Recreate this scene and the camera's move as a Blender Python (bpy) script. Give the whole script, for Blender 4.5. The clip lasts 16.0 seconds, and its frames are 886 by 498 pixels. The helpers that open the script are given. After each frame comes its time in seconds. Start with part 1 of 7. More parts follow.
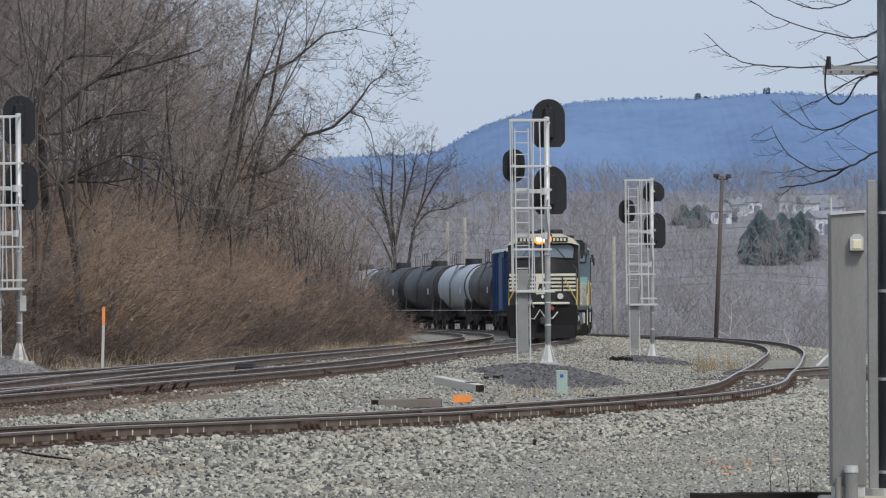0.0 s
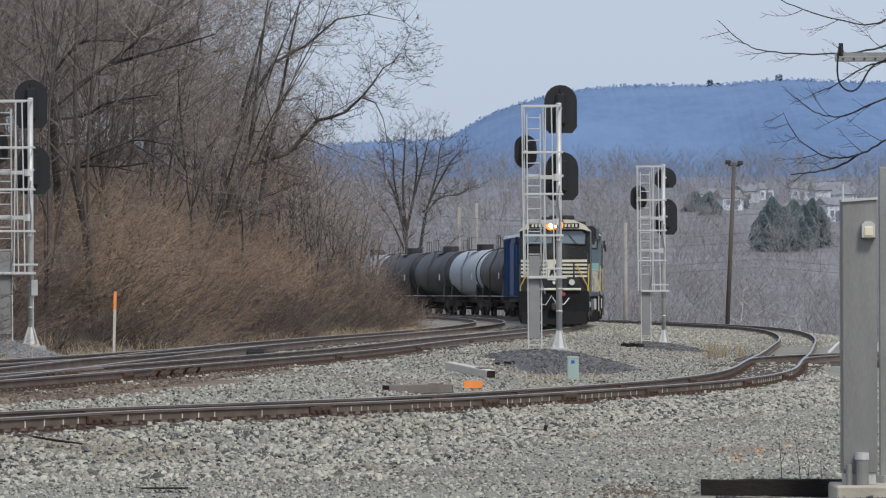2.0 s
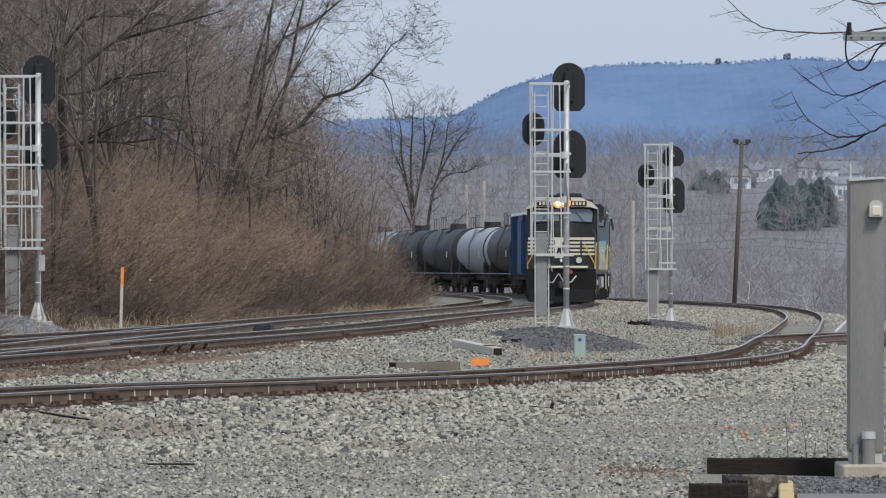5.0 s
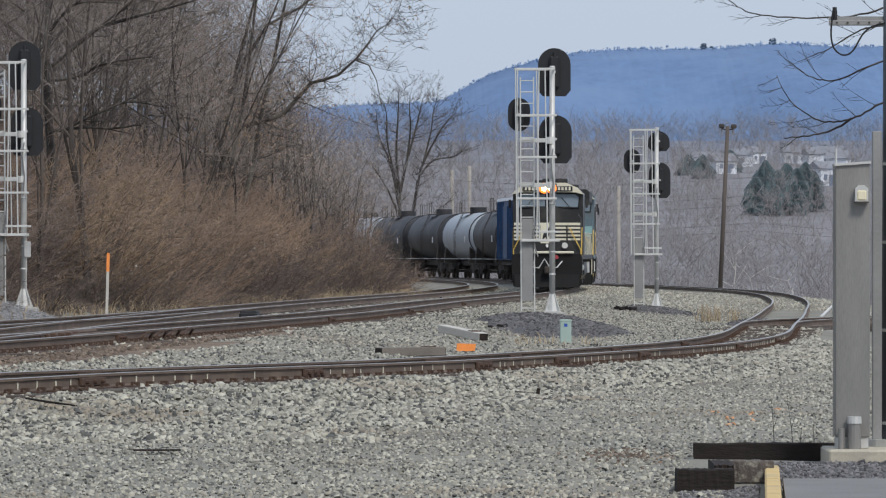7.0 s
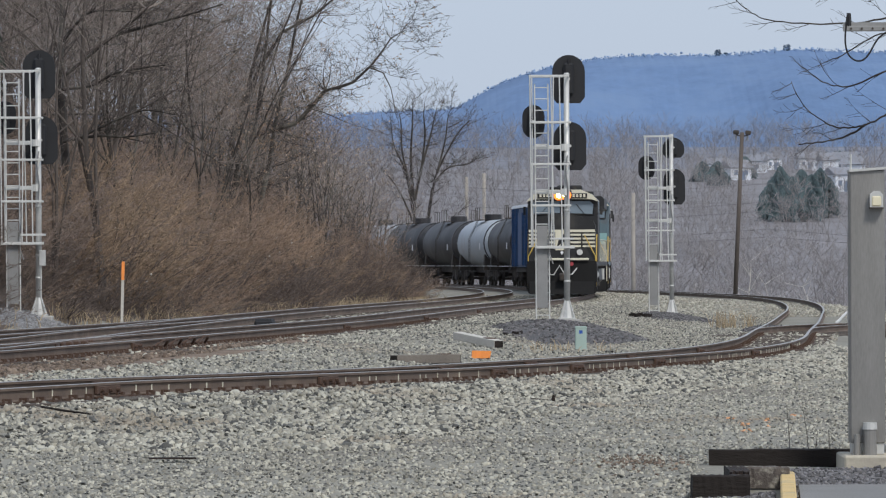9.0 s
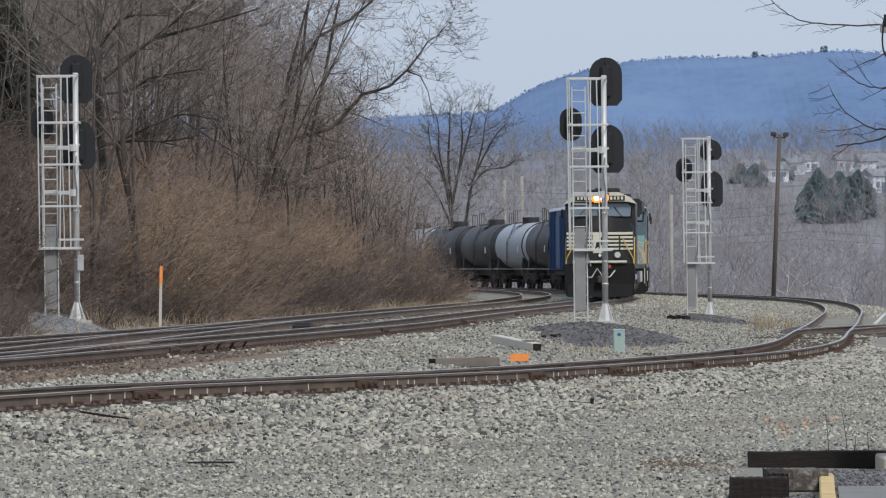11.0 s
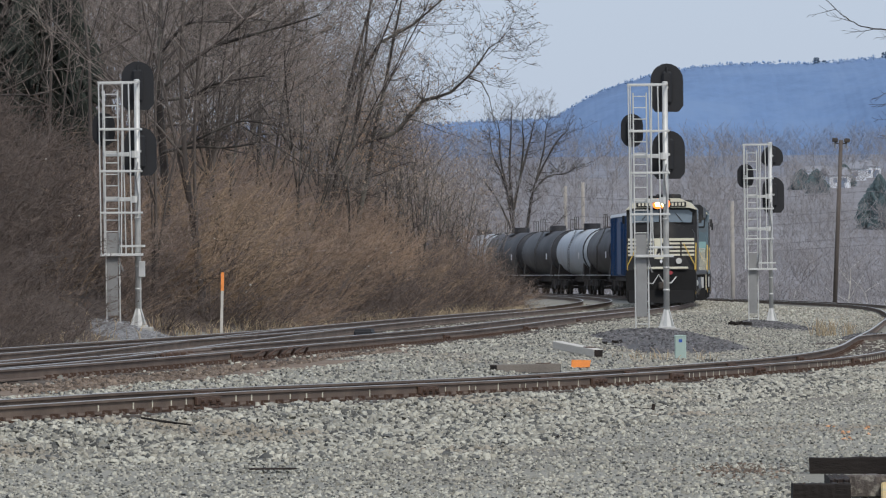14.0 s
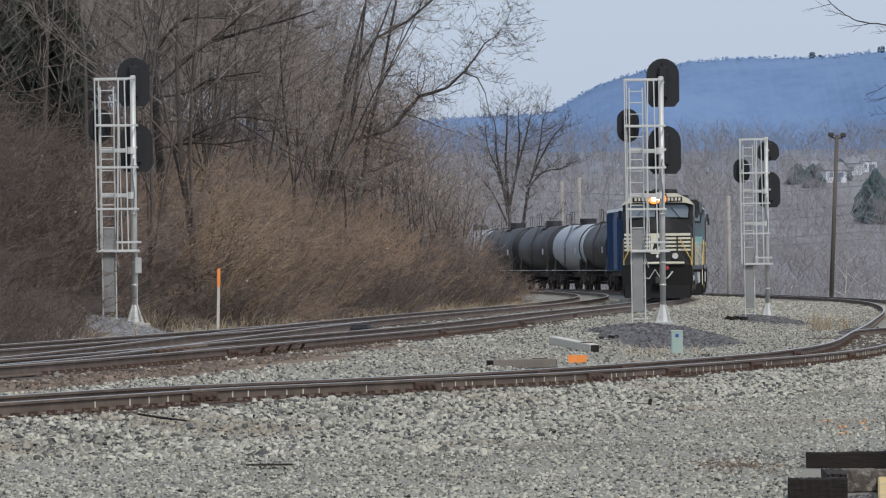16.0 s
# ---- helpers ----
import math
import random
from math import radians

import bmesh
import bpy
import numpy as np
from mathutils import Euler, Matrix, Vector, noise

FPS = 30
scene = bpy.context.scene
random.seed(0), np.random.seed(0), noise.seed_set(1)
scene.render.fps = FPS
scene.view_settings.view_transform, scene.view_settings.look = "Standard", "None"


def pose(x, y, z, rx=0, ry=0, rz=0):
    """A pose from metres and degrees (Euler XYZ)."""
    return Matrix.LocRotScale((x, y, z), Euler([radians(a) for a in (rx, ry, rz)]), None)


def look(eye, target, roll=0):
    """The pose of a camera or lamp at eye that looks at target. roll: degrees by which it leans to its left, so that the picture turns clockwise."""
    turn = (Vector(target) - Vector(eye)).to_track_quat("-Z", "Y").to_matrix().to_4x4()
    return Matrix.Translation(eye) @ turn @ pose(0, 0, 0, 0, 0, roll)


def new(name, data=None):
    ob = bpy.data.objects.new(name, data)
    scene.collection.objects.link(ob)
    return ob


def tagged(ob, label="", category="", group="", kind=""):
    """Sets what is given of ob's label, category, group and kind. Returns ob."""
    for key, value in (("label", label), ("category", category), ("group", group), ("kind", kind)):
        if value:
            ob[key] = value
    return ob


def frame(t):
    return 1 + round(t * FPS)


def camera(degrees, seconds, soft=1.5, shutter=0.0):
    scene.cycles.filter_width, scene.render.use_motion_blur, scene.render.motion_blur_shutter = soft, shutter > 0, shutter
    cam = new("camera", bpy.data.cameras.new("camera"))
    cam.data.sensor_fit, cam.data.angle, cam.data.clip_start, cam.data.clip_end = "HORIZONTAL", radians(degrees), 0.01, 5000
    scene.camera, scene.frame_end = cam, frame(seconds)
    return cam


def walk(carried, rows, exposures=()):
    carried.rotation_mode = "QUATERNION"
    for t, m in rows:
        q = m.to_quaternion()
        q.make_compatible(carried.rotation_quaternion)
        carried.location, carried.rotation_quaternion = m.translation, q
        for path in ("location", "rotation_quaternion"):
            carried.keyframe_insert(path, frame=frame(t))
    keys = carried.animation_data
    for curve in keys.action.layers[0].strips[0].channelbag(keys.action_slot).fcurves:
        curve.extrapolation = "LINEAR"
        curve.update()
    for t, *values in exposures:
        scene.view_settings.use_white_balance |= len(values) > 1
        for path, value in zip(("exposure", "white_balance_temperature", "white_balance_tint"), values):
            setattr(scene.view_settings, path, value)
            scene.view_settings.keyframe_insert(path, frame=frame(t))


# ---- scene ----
EYE = (0.0, 0.0, 1.6)
cam = camera(8.6, 16.0, soft=1.2)
# seconds, turn to the right, tilt up, lean, all in degrees
TURNS = [
    (0.0, -0.0000, 0.5440, 0.361),
    (0.5, -0.0175, 0.5342, 0.432),
    (1.0, -0.1189, 0.5021, 0.345),
    (1.5, -0.1233, 0.4141, 0.286),
    (2.0, -0.1133, 0.4050, 0.174),
    (2.5, -0.1225, 0.3886, 0.117),
    (3.0, -0.1422, 0.3492, 0.074),
    (3.5, -0.1631, 0.3113, 0.008),
    (4.0, -0.2130, 0.2927, -0.096),
    (6.5, -0.0908, 0.0361, -0.015),
    (7.0, -0.0468, 0.0428, -0.000),
    (7.5, -0.0340, 0.0824, -0.001),
    (8.0, -0.0681, 0.1052, 0.072),
    (10.5, -0.4019, 0.1232, 0.393),
    (11.0, -0.5590, 0.1469, 0.435),
    (11.5, -0.6938, 0.1736, 0.444),
    (12.0, -0.8442, 0.1786, 0.395),
    (12.5, -0.9685, 0.1564, 0.336),
    (13.0, -1.0555, 0.1457, 0.344),
    (13.5, -1.1152, 0.1887, 0.397),
    (14.0, -1.1540, 0.2121, 0.465),
    (14.5, -1.1682, 0.1913, 0.560),
    (15.0, -1.1767, 0.2105, 0.591),
    (15.5, -1.1401, 0.1938, 0.636),
    (16.0, -1.1184, 0.1679, 0.596),
]


def aim(turn, tilt):
    a, b = radians(turn), radians(tilt)
    return (EYE[0] + 100 * math.sin(a) * math.cos(b), EYE[1] + 100 * math.cos(a) * math.cos(b), EYE[2] + 100 * math.sin(b))


walk(cam, [(t, look(EYE, aim(a, b), -c)) for t, a, b, c in TURNS], [(0.0, 0.0), (16.0, 0.0)])

# ---- light: a bright overcast winter sky, sun veiled, high on the right behind the camera ----
world = bpy.data.worlds.new("overcast_sky")
scene.world = world
world.use_nodes = True
wn = world.node_tree
wbg = wn.nodes["Background"]
sky = wn.nodes.new("ShaderNodeTexSky")
sky.sky_type, sky.sun_disc = "NISHITA", False
sky.sun_elevation, sky.sun_rotation = radians(38), radians(150)
sky.dust_density = 2.0
veil = wn.nodes.new("ShaderNodeMixRGB")
veil.inputs[0].default_value = 0.86
veil.inputs[2].default_value = (4.45, 5.2, 6.48, 1)
wn.links.new(sky.outputs[0], veil.inputs[1])
wn.links.new(veil.outputs[0], wbg.inputs[0])
wbg.inputs[1].default_value = 0.118

sun_data = bpy.data.lights.new("sun", "SUN")
sun_data.energy, sun_data.angle, sun_data.color = 2.2, radians(14), (1.0, 0.955, 0.895)
sun = new("sun", sun_data)
sun.matrix_world = look((30, -60, 70), (0, 0, 0))


# ---- materials ----
def material(name, base, rough=0.8, metal=0.0, var=0.25, scale=4.0, fine=40.0, bump=0.3, dirt=None, dirt_scale=1.2, dirt_amount=0.45,
             island=0.0, piece=0.0, coat=0.0, stretch=(1, 1, 1)):
    """A procedural surface: two scales of tone, a dirt colour in patches, fine relief; tone by piece or by loose island."""
    m = bpy.data.materials.new(name)
    m.use_nodes = True
    nt = m.node_tree
    b = nt.nodes["Principled BSDF"]
    b.inputs["Roughness"].default_value, b.inputs["Metallic"].default_value = rough, metal
    if coat:
        b.inputs["Coat Weight"].default_value = coat

    def node(kind, **kw):
        n = nt.nodes.new(kind)
        for k, v in kw.items():
            n.inputs[k].default_value = v
        return n

    geo = node("ShaderNodeNewGeometry")
    mp = node("ShaderNodeMapping", Scale=stretch)
    nt.links.new(geo.outputs["Position"], mp.inputs["Vector"])
    coarse = node("ShaderNodeTexNoise", Scale=scale, Detail=4.0, Roughness=0.6)
    grain = node("ShaderNodeTexNoise", Scale=fine, Detail=3.0, Roughness=0.7)
    for n in (coarse, grain):
        nt.links.new(mp.outputs[0], n.inputs["Vector"])

    def maths(op, a, c):
        n = nt.nodes.new("ShaderNodeMath")
        n.operation = op
        for i, v in enumerate((a, c)):
            if isinstance(v, (int, float)):
                n.inputs[i].default_value = v
            else:
                nt.links.new(v, n.inputs[i])
        return n.outputs[0]

    tone = maths("ADD", maths("MULTIPLY", maths("SUBTRACT", coarse.outputs[0], 0.5), var * 2.2), maths("MULTIPLY", maths("SUBTRACT", grain.outputs[0], 0.5), var * 1.8))
    if island:
        tone = maths("ADD", tone, maths("MULTIPLY", maths("SUBTRACT", geo.outputs["Random Per Island"], 0.5), island))
    if piece:
        info = node("ShaderNodeObjectInfo")
        tone = maths("ADD", tone, maths("MULTIPLY", maths("SUBTRACT", info.outputs["Random"], 0.5), piece))
    gain = maths("MAXIMUM", maths("ADD", tone, 1.0), 0.12)
    col = nt.nodes.new("ShaderNodeMixRGB")
    col.blend_type = "MULTIPLY"
    col.inputs[0].default_value = 1.0
    col.inputs[1].default_value = (*base, 1)
    nt.links.new(gain, col.inputs[2])
    out = col.outputs[0]
    if dirt:
        dn = node("ShaderNodeTexNoise", Scale=dirt_scale, Detail=5.0, Roughness=0.65)
        nt.links.new(mp.outputs[0], dn.inputs["Vector"])
        ramp = nt.nodes.new("ShaderNodeValToRGB")
        ramp.color_ramp.elements[0].position, ramp.color_ramp.elements[1].position = 0.62 - dirt_amount * 0.35, 0.72 - dirt_amount * 0.2
        nt.links.new(dn.outputs[0], ramp.inputs[0])
        mix = nt.nodes.new("ShaderNodeMixRGB")
        mix.inputs[2].default_value = (*dirt, 1)
        nt.links.new(maths("MULTIPLY", ramp.outputs[0], 0.8), mix.inputs[0])
        nt.links.new(out, mix.inputs[1])
        out = mix.outputs[0]
    nt.links.new(out, b.inputs["Base Color"])
    if bump:
        bp = node("ShaderNodeBump", Strength=bump, Distance=0.02)
        nt.links.new(grain.outputs[0], bp.inputs["Height"])
        nt.links.new(bp.outputs[0], b.inputs["Normal"])
    return m


M = {
    # sheet kept darker than the stones, as shade between them
    "gravel": material("grey_limestone_gravel", (0.235, 0.225, 0.188), 0.95, var=0.35, scale=0.35, fine=9.0, bump=1.0, dirt=(0.16, 0.14, 0.11), dirt_scale=0.16, dirt_amount=0.3, stretch=(1, 0.35, 1)),
    "stone": material("crushed_limestone", (0.372, 0.358, 0.3), 0.9, var=0.25, scale=0.4, fine=30.0, bump=0.4, island=0.85, dirt=(0.30, 0.25, 0.19), dirt_scale=0.18, dirt_amount=0.2),
    "rusty": material("rust_stained_ballast", (0.20, 0.145, 0.10), 0.95, var=0.45, scale=2.0, fine=12.0, bump=0.9, stretch=(1, 0.4, 1), dirt=(0.11, 0.08, 0.06), dirt_scale=2.5),
    "pale_mound": material("pale_grey_gravel_heap", (0.26, 0.26, 0.265), 0.95, var=0.3, scale=3.0, fine=14.0, bump=0.9, island=0.9),
    "mound": material("dark_cinder_gravel", (0.15, 0.146, 0.15), 0.95, var=0.3, scale=3.0, fine=14.0, bump=0.9, island=1.3),
    "earth": material("leaf_litter_earth", (0.085, 0.063, 0.05), 0.95, var=0.4, scale=0.5, fine=6.0, bump=0.8, dirt=(0.12, 0.085, 0.06), dirt_scale=0.3),
    "rail_side": material("rusted_rail_steel", (0.128, 0.094, 0.073), 0.8, 0.1, var=0.35, scale=0.6, fine=25.0, bump=0.3, dirt=(0.20, 0.15, 0.115), dirt_scale=0.9),
    "rail_head": material("worn_rail_head", (0.43, 0.415, 0.39), 0.42, 0.7, var=0.15, scale=0.7, fine=20.0, bump=0.05),
    "rust": material("rusty_iron_fittings", (0.10, 0.062, 0.045), 0.8, 0.3, var=0.35, scale=4.0, fine=40.0, bump=0.5),
    "tie": material("creosoted_timber", (0.075, 0.060, 0.050), 0.9, var=0.35, scale=2.0, fine=30.0, bump=0.6, piece=0.5, dirt=(0.13, 0.115, 0.10), dirt_scale=1.5),
    "galv": material("galvanised_steel", (0.56, 0.56, 0.54), 0.5, 0.35, var=0.12, scale=2.5, fine=30.0, bump=0.08, dirt=(0.42, 0.42, 0.41), dirt_scale=1.5, dirt_amount=0.3),
    "alu": material("brushed_aluminium_paint", (0.62, 0.62, 0.595), 0.5, 0.2, var=0.1, scale=2.0, fine=40.0, bump=0.05),
    "black": material("matt_black_signal_paint", (0.012, 0.0125, 0.015), 0.65, var=0.3, scale=3.0, fine=30.0, bump=0.1),
    "grey_plate": material("weathered_grey_plate", (0.27, 0.27, 0.265), 0.6, 0.3, var=0.2, scale=2.0, fine=30.0, bump=0.1),
    "concrete": material("cast_concrete", (0.42, 0.41, 0.385), 0.9, var=0.2, scale=2.0, fine=30.0, bump=0.4, dirt=(0.24, 0.23, 0.21), dirt_scale=1.0),
    # both far floors have distance haze mixed into the base colour
    "far_floor": material("haze_grey_wood_floor", (0.2, 0.193, 0.203), 0.95, var=0.6, scale=0.05, fine=0.5, bump=0.6),
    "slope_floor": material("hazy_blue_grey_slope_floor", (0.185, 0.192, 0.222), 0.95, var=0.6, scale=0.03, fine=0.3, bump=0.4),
    "twig": material("brown_winter_twigs", (0.212, 0.176, 0.155), 0.9, var=0.3, scale=0.5, fine=6.0, bump=0.0, island=0.9, dirt=(0.33, 0.285, 0.25), dirt_scale=0.35),
    "brush": material("reddish_brown_brush_stems", (0.213, 0.157, 0.122), 0.9, var=0.35, scale=0.5, fine=5.0, bump=0.0, island=1.0, dirt=(0.38, 0.26, 0.17), dirt_scale=0.2, dirt_amount=0.4),
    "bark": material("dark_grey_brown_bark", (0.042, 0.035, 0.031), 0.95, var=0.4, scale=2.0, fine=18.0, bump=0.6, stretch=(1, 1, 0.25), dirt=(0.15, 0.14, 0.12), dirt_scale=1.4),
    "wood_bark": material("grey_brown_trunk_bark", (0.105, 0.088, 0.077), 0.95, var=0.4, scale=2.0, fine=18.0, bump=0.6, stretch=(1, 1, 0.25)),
    "bleached": material("bleached_pale_timber", (0.52, 0.495, 0.45), 0.9, var=0.2, scale=2.0, fine=30.0, bump=0.4, stretch=(0.2, 1, 1)),
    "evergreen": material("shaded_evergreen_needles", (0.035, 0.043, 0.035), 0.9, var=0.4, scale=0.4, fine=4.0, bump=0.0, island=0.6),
    "rust_stone": material("rust_stained_stones", (0.185, 0.145, 0.112), 0.95, var=0.3, scale=0.8, fine=30.0, bump=0.4, island=1.2, dirt=(0.12, 0.085, 0.065), dirt_scale=1.2),
    "tan_brush": material("tan_dry_brush_stems", (0.29, 0.208, 0.14), 0.9, var=0.35, scale=0.5, fine=5.0, bump=0.0, island=1.0),
    # stones coloured dark to stand in for shadowed gaps in the gravel
    "shade_stone": material("gap_shade_crushed_stone", (0.095, 0.095, 0.088), 0.9, var=0.2, scale=0.4, fine=30.0, bump=0.4, island=0.9),
    "worn_wood": material("worn_brown_grey_timber", (0.17, 0.15, 0.13), 0.9, var=0.3, scale=2.0, fine=30.0, bump=0.5, stretch=(0.2, 1, 1)),
    "sand_concrete": material("sandy_pale_concrete", (0.50, 0.455, 0.36), 0.9, var=0.2, scale=2.0, fine=30.0, bump=0.4, dirt=(0.27, 0.25, 0.22), dirt_scale=1.0),
    "orange_stone": material("orange_sprayed_stones", (0.58, 0.31, 0.16), 0.85, var=0.3, scale=3.0, fine=30.0, bump=0.3, island=0.8),
    # branches greyed in the base colour to stand for haze
    "far_twig": material("haze_grey_far_branches", (0.265, 0.248, 0.248), 0.95, var=0.3, scale=0.06, fine=0.5, bump=0.0, island=0.45),
    "pale_bark": material("pale_sycamore_bark", (0.52, 0.49, 0.45), 0.9, var=0.35, scale=1.0, fine=5.0, bump=0.2),
    "leaf": material("dead_brown_leaves", (0.30, 0.20, 0.125), 0.9, var=0.3, scale=1.0, fine=10.0, bump=0.0, island=0.8),
    "pale_leaf": material("pale_tan_dead_leaves", (0.4, 0.315, 0.24), 0.9, var=0.3, scale=1.0, fine=10.0, bump=0.0, island=0.9),
    "straw": material("dry_straw_grass", (0.42, 0.33, 0.215), 0.9, var=0.3, scale=1.0, fine=10.0, bump=0.0, island=0.8),
    # conifer green lightened and blued in the colour for far haze
    "needle": material("haze_paled_conifer_needles", (0.095, 0.135, 0.145), 0.9, var=0.4, scale=0.4, fine=4.0, bump=0.0, island=0.6),
    "grey_brush": material("purplish_grey_brush_stems", (0.2, 0.152, 0.128), 0.9, var=0.35, scale=0.5, fine=5.0, bump=0.0, island=0.9, dirt=(0.30, 0.235, 0.19), dirt_scale=0.3, dirt_amount=0.3),
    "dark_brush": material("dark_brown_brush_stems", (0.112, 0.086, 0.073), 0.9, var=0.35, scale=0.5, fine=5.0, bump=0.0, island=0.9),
    # bluer again: thicker haze painted into these branches
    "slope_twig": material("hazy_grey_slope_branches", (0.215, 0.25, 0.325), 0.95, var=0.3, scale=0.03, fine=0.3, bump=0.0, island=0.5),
    # ridge, crest trees and pines: aerial haze painted in as blue
    "ridge": material("haze_blue_wooded_ridge", (0.128, 0.214, 0.375), 1.0, var=0.22, scale=0.02, fine=0.15, bump=0.0, dirt=(0.155, 0.24, 0.39), dirt_scale=0.02, stretch=(1, 0.4, 1.5)),
    "ridge_crown": material("haze_blue_crest_trees", (0.27, 0.37, 0.53), 1.0, var=0.1, scale=0.05, fine=0.5, bump=0.0, island=0.3),
    "ridge_pine": material("haze_blue_crest_pine", (0.07, 0.115, 0.175), 1.0, var=0.1, scale=0.1, fine=1.0, bump=0.0),
    "loco_black": material("road_worn_black_paint", (0.017, 0.017, 0.018), 0.5, var=0.35, scale=0.8, fine=12.0, bump=0.05, dirt=(0.05, 0.046, 0.042), dirt_scale=0.7, dirt_amount=0.4),
    # black deepened in the colour to offset sky light on the sloped plow
    "pilot_black": material("shade_black_pilot_steel", (0.009, 0.009, 0.0095), 0.95, var=0.4, scale=1.5, fine=14.0, bump=0.1),
    "loco_blue": material("faded_blue_grey_paint", (0.115, 0.17, 0.2), 0.55, var=0.25, scale=0.8, fine=12.0, bump=0.05, dirt=(0.11, 0.12, 0.13), dirt_scale=0.7),
    "cream": material("cream_white_stripe_paint", (0.68, 0.65, 0.52), 0.55, var=0.12, scale=2.0, fine=20.0, bump=0.03, dirt=(0.40, 0.37, 0.30), dirt_scale=2.0, dirt_amount=0.2),
    "white": material("white_paint", (0.74, 0.75, 0.76), 0.55, var=0.08, scale=2.0, fine=20.0, bump=0.03, dirt=(0.5, 0.5, 0.49), dirt_scale=1.0, dirt_amount=0.2),
    "yellow": material("worn_yellow_paint", (0.62, 0.43, 0.10), 0.6, var=0.2, scale=3.0, fine=30.0, bump=0.05),
    "iron": material("dirty_cast_iron", (0.055, 0.048, 0.043), 0.8, 0.2, var=0.4, scale=2.0, fine=20.0, bump=0.3, dirt=(0.10, 0.08, 0.065), dirt_scale=1.5),
    # pale blue base adds painted sky to the glass's own reflection
    "glass": material("sky_tinted_cab_glass", (0.2, 0.255, 0.3), 0.08, var=0.1, scale=2.0, fine=10.0, bump=0.0),
    "boxcar": material("dark_blue_boxcar_paint", (0.02, 0.08, 0.215), 0.55, var=0.25, scale=0.9, fine=14.0, bump=0.05, dirt=(0.045, 0.075, 0.13), dirt_scale=0.8),
    "hopper": material("pale_grey_hopper_paint", (0.52, 0.53, 0.52), 0.6, var=0.15, scale=0.9, fine=14.0, bump=0.05, dirt=(0.36, 0.34, 0.31), dirt_scale=0.8),
    "tank_black": material("dusty_black_tank_paint", (0.018, 0.018, 0.021), 0.55, var=0.3, scale=0.6, fine=10.0, bump=0.04, dirt=(0.062, 0.06, 0.064), dirt_scale=0.5, dirt_amount=0.5),
    "tank_grey": material("light_grey_tank_paint", (0.4, 0.44, 0.48), 0.5, var=0.15, scale=0.6, fine=10.0, bump=0.04, dirt=(0.32, 0.33, 0.34), dirt_scale=0.6),
    "cabinet": material("weathered_grey_steel_column", (0.245, 0.238, 0.225), 0.5, 0.3, var=0.28, scale=1.2, fine=25.0, bump=0.08, dirt=(0.24, 0.235, 0.22), dirt_scale=0.9, stretch=(3, 3, 0.5)),
    "pole_steel": material("dark_blue_grey_pole_steel", (0.085, 0.095, 0.11), 0.6, 0.3, var=0.25, scale=2.0, fine=30.0, bump=0.1, stretch=(1, 1, 0.2), dirt=(0.2, 0.21, 0.22), dirt_scale=2.5, dirt_amount=0.15),
    "sleeper": material("dark_creosoted_sleeper_timber", (0.016, 0.012, 0.010), 0.95, var=0.45, scale=2.0, fine=25.0, bump=0.8, stretch=(0.3, 1, 1), dirt=(0.032, 0.02, 0.015), dirt_scale=3.0, dirt_amount=0.25),
    "lichen": material("lichen_mottled_timber", (0.10, 0.085, 0.075), 0.9, var=0.5, scale=6.0, fine=40.0, bump=0.7, dirt=(0.34, 0.32, 0.27), dirt_scale=12.0, dirt_amount=0.4),
    "grey_wood": material("sun_bleached_timber", (0.34, 0.315, 0.28), 0.9, var=0.25, scale=2.0, fine=30.0, bump=0.5, stretch=(0.2, 1, 1)),
    "orange": material("fluorescent_orange_paint", (0.90, 0.30, 0.07), 0.6, var=0.15, scale=6.0, fine=40.0, bump=0.1),
    "kerb_yellow": material("faded_yellow_kerb_paint", (0.62, 0.45, 0.20), 0.8, var=0.2, scale=3.0, fine=30.0, bump=0.3, dirt=(0.40, 0.34, 0.24), dirt_scale=2.0, dirt_amount=0.3),
    "asphalt": material("worn_asphalt", (0.21, 0.207, 0.2), 0.9, var=0.2, scale=1.5, fine=60.0, bump=0.4),
    "green_box": material("pale_green_plastic", (0.34, 0.44, 0.40), 0.6, var=0.08, scale=3.0, fine=30.0, bump=0.05),
    "sticker": material("blue_sticker", (0.02, 0.08, 0.36), 0.5, var=0.05, bump=0.0),
    "amber": material("ivory_lamp_cover", (0.72, 0.66, 0.48), 0.4, var=0.08, bump=0.0),
    "roof": material("grey_shingle_roof", (0.24, 0.25, 0.28), 0.9, var=0.2, scale=0.3, fine=3.0, bump=0.2),
    "siding": material("pale_house_siding", (0.62, 0.65, 0.70), 0.8, var=0.08, scale=0.3, fine=3.0, bump=0.1, stretch=(0.1, 0.1, 3)),
    "house_glass": material("dark_house_windows", (0.16, 0.20, 0.27), 0.3, var=0.1, bump=0.0),
    "red": material("dull_red_gladhand", (0.35, 0.05, 0.06), 0.6, var=0.1, bump=0.0),
    "teal": material("pale_teal_paint", (0.26, 0.44, 0.45), 0.6, var=0.15, scale=1.5, fine=15.0, bump=0.03),
}


def glow(name, colour, strength):
    m = bpy.data.materials.new(name)
    m.use_nodes = True
    b = m.node_tree.nodes["Principled BSDF"]
    b.inputs["Base Color"].default_value = (*colour, 1)
    b.inputs["Emission Color"].default_value = (*colour, 1)
    b.inputs["Emission Strength"].default_value = strength
    return m


M["headlight"] = glow("lit_headlight_lens", (1.0, 0.6, 0.25), 22.0)
# emissive orange that imitates the glare round the headlights
M["halo_ring"] = glow("orange_headlight_halo", (1.0, 0.24, 0.035), 1.5)


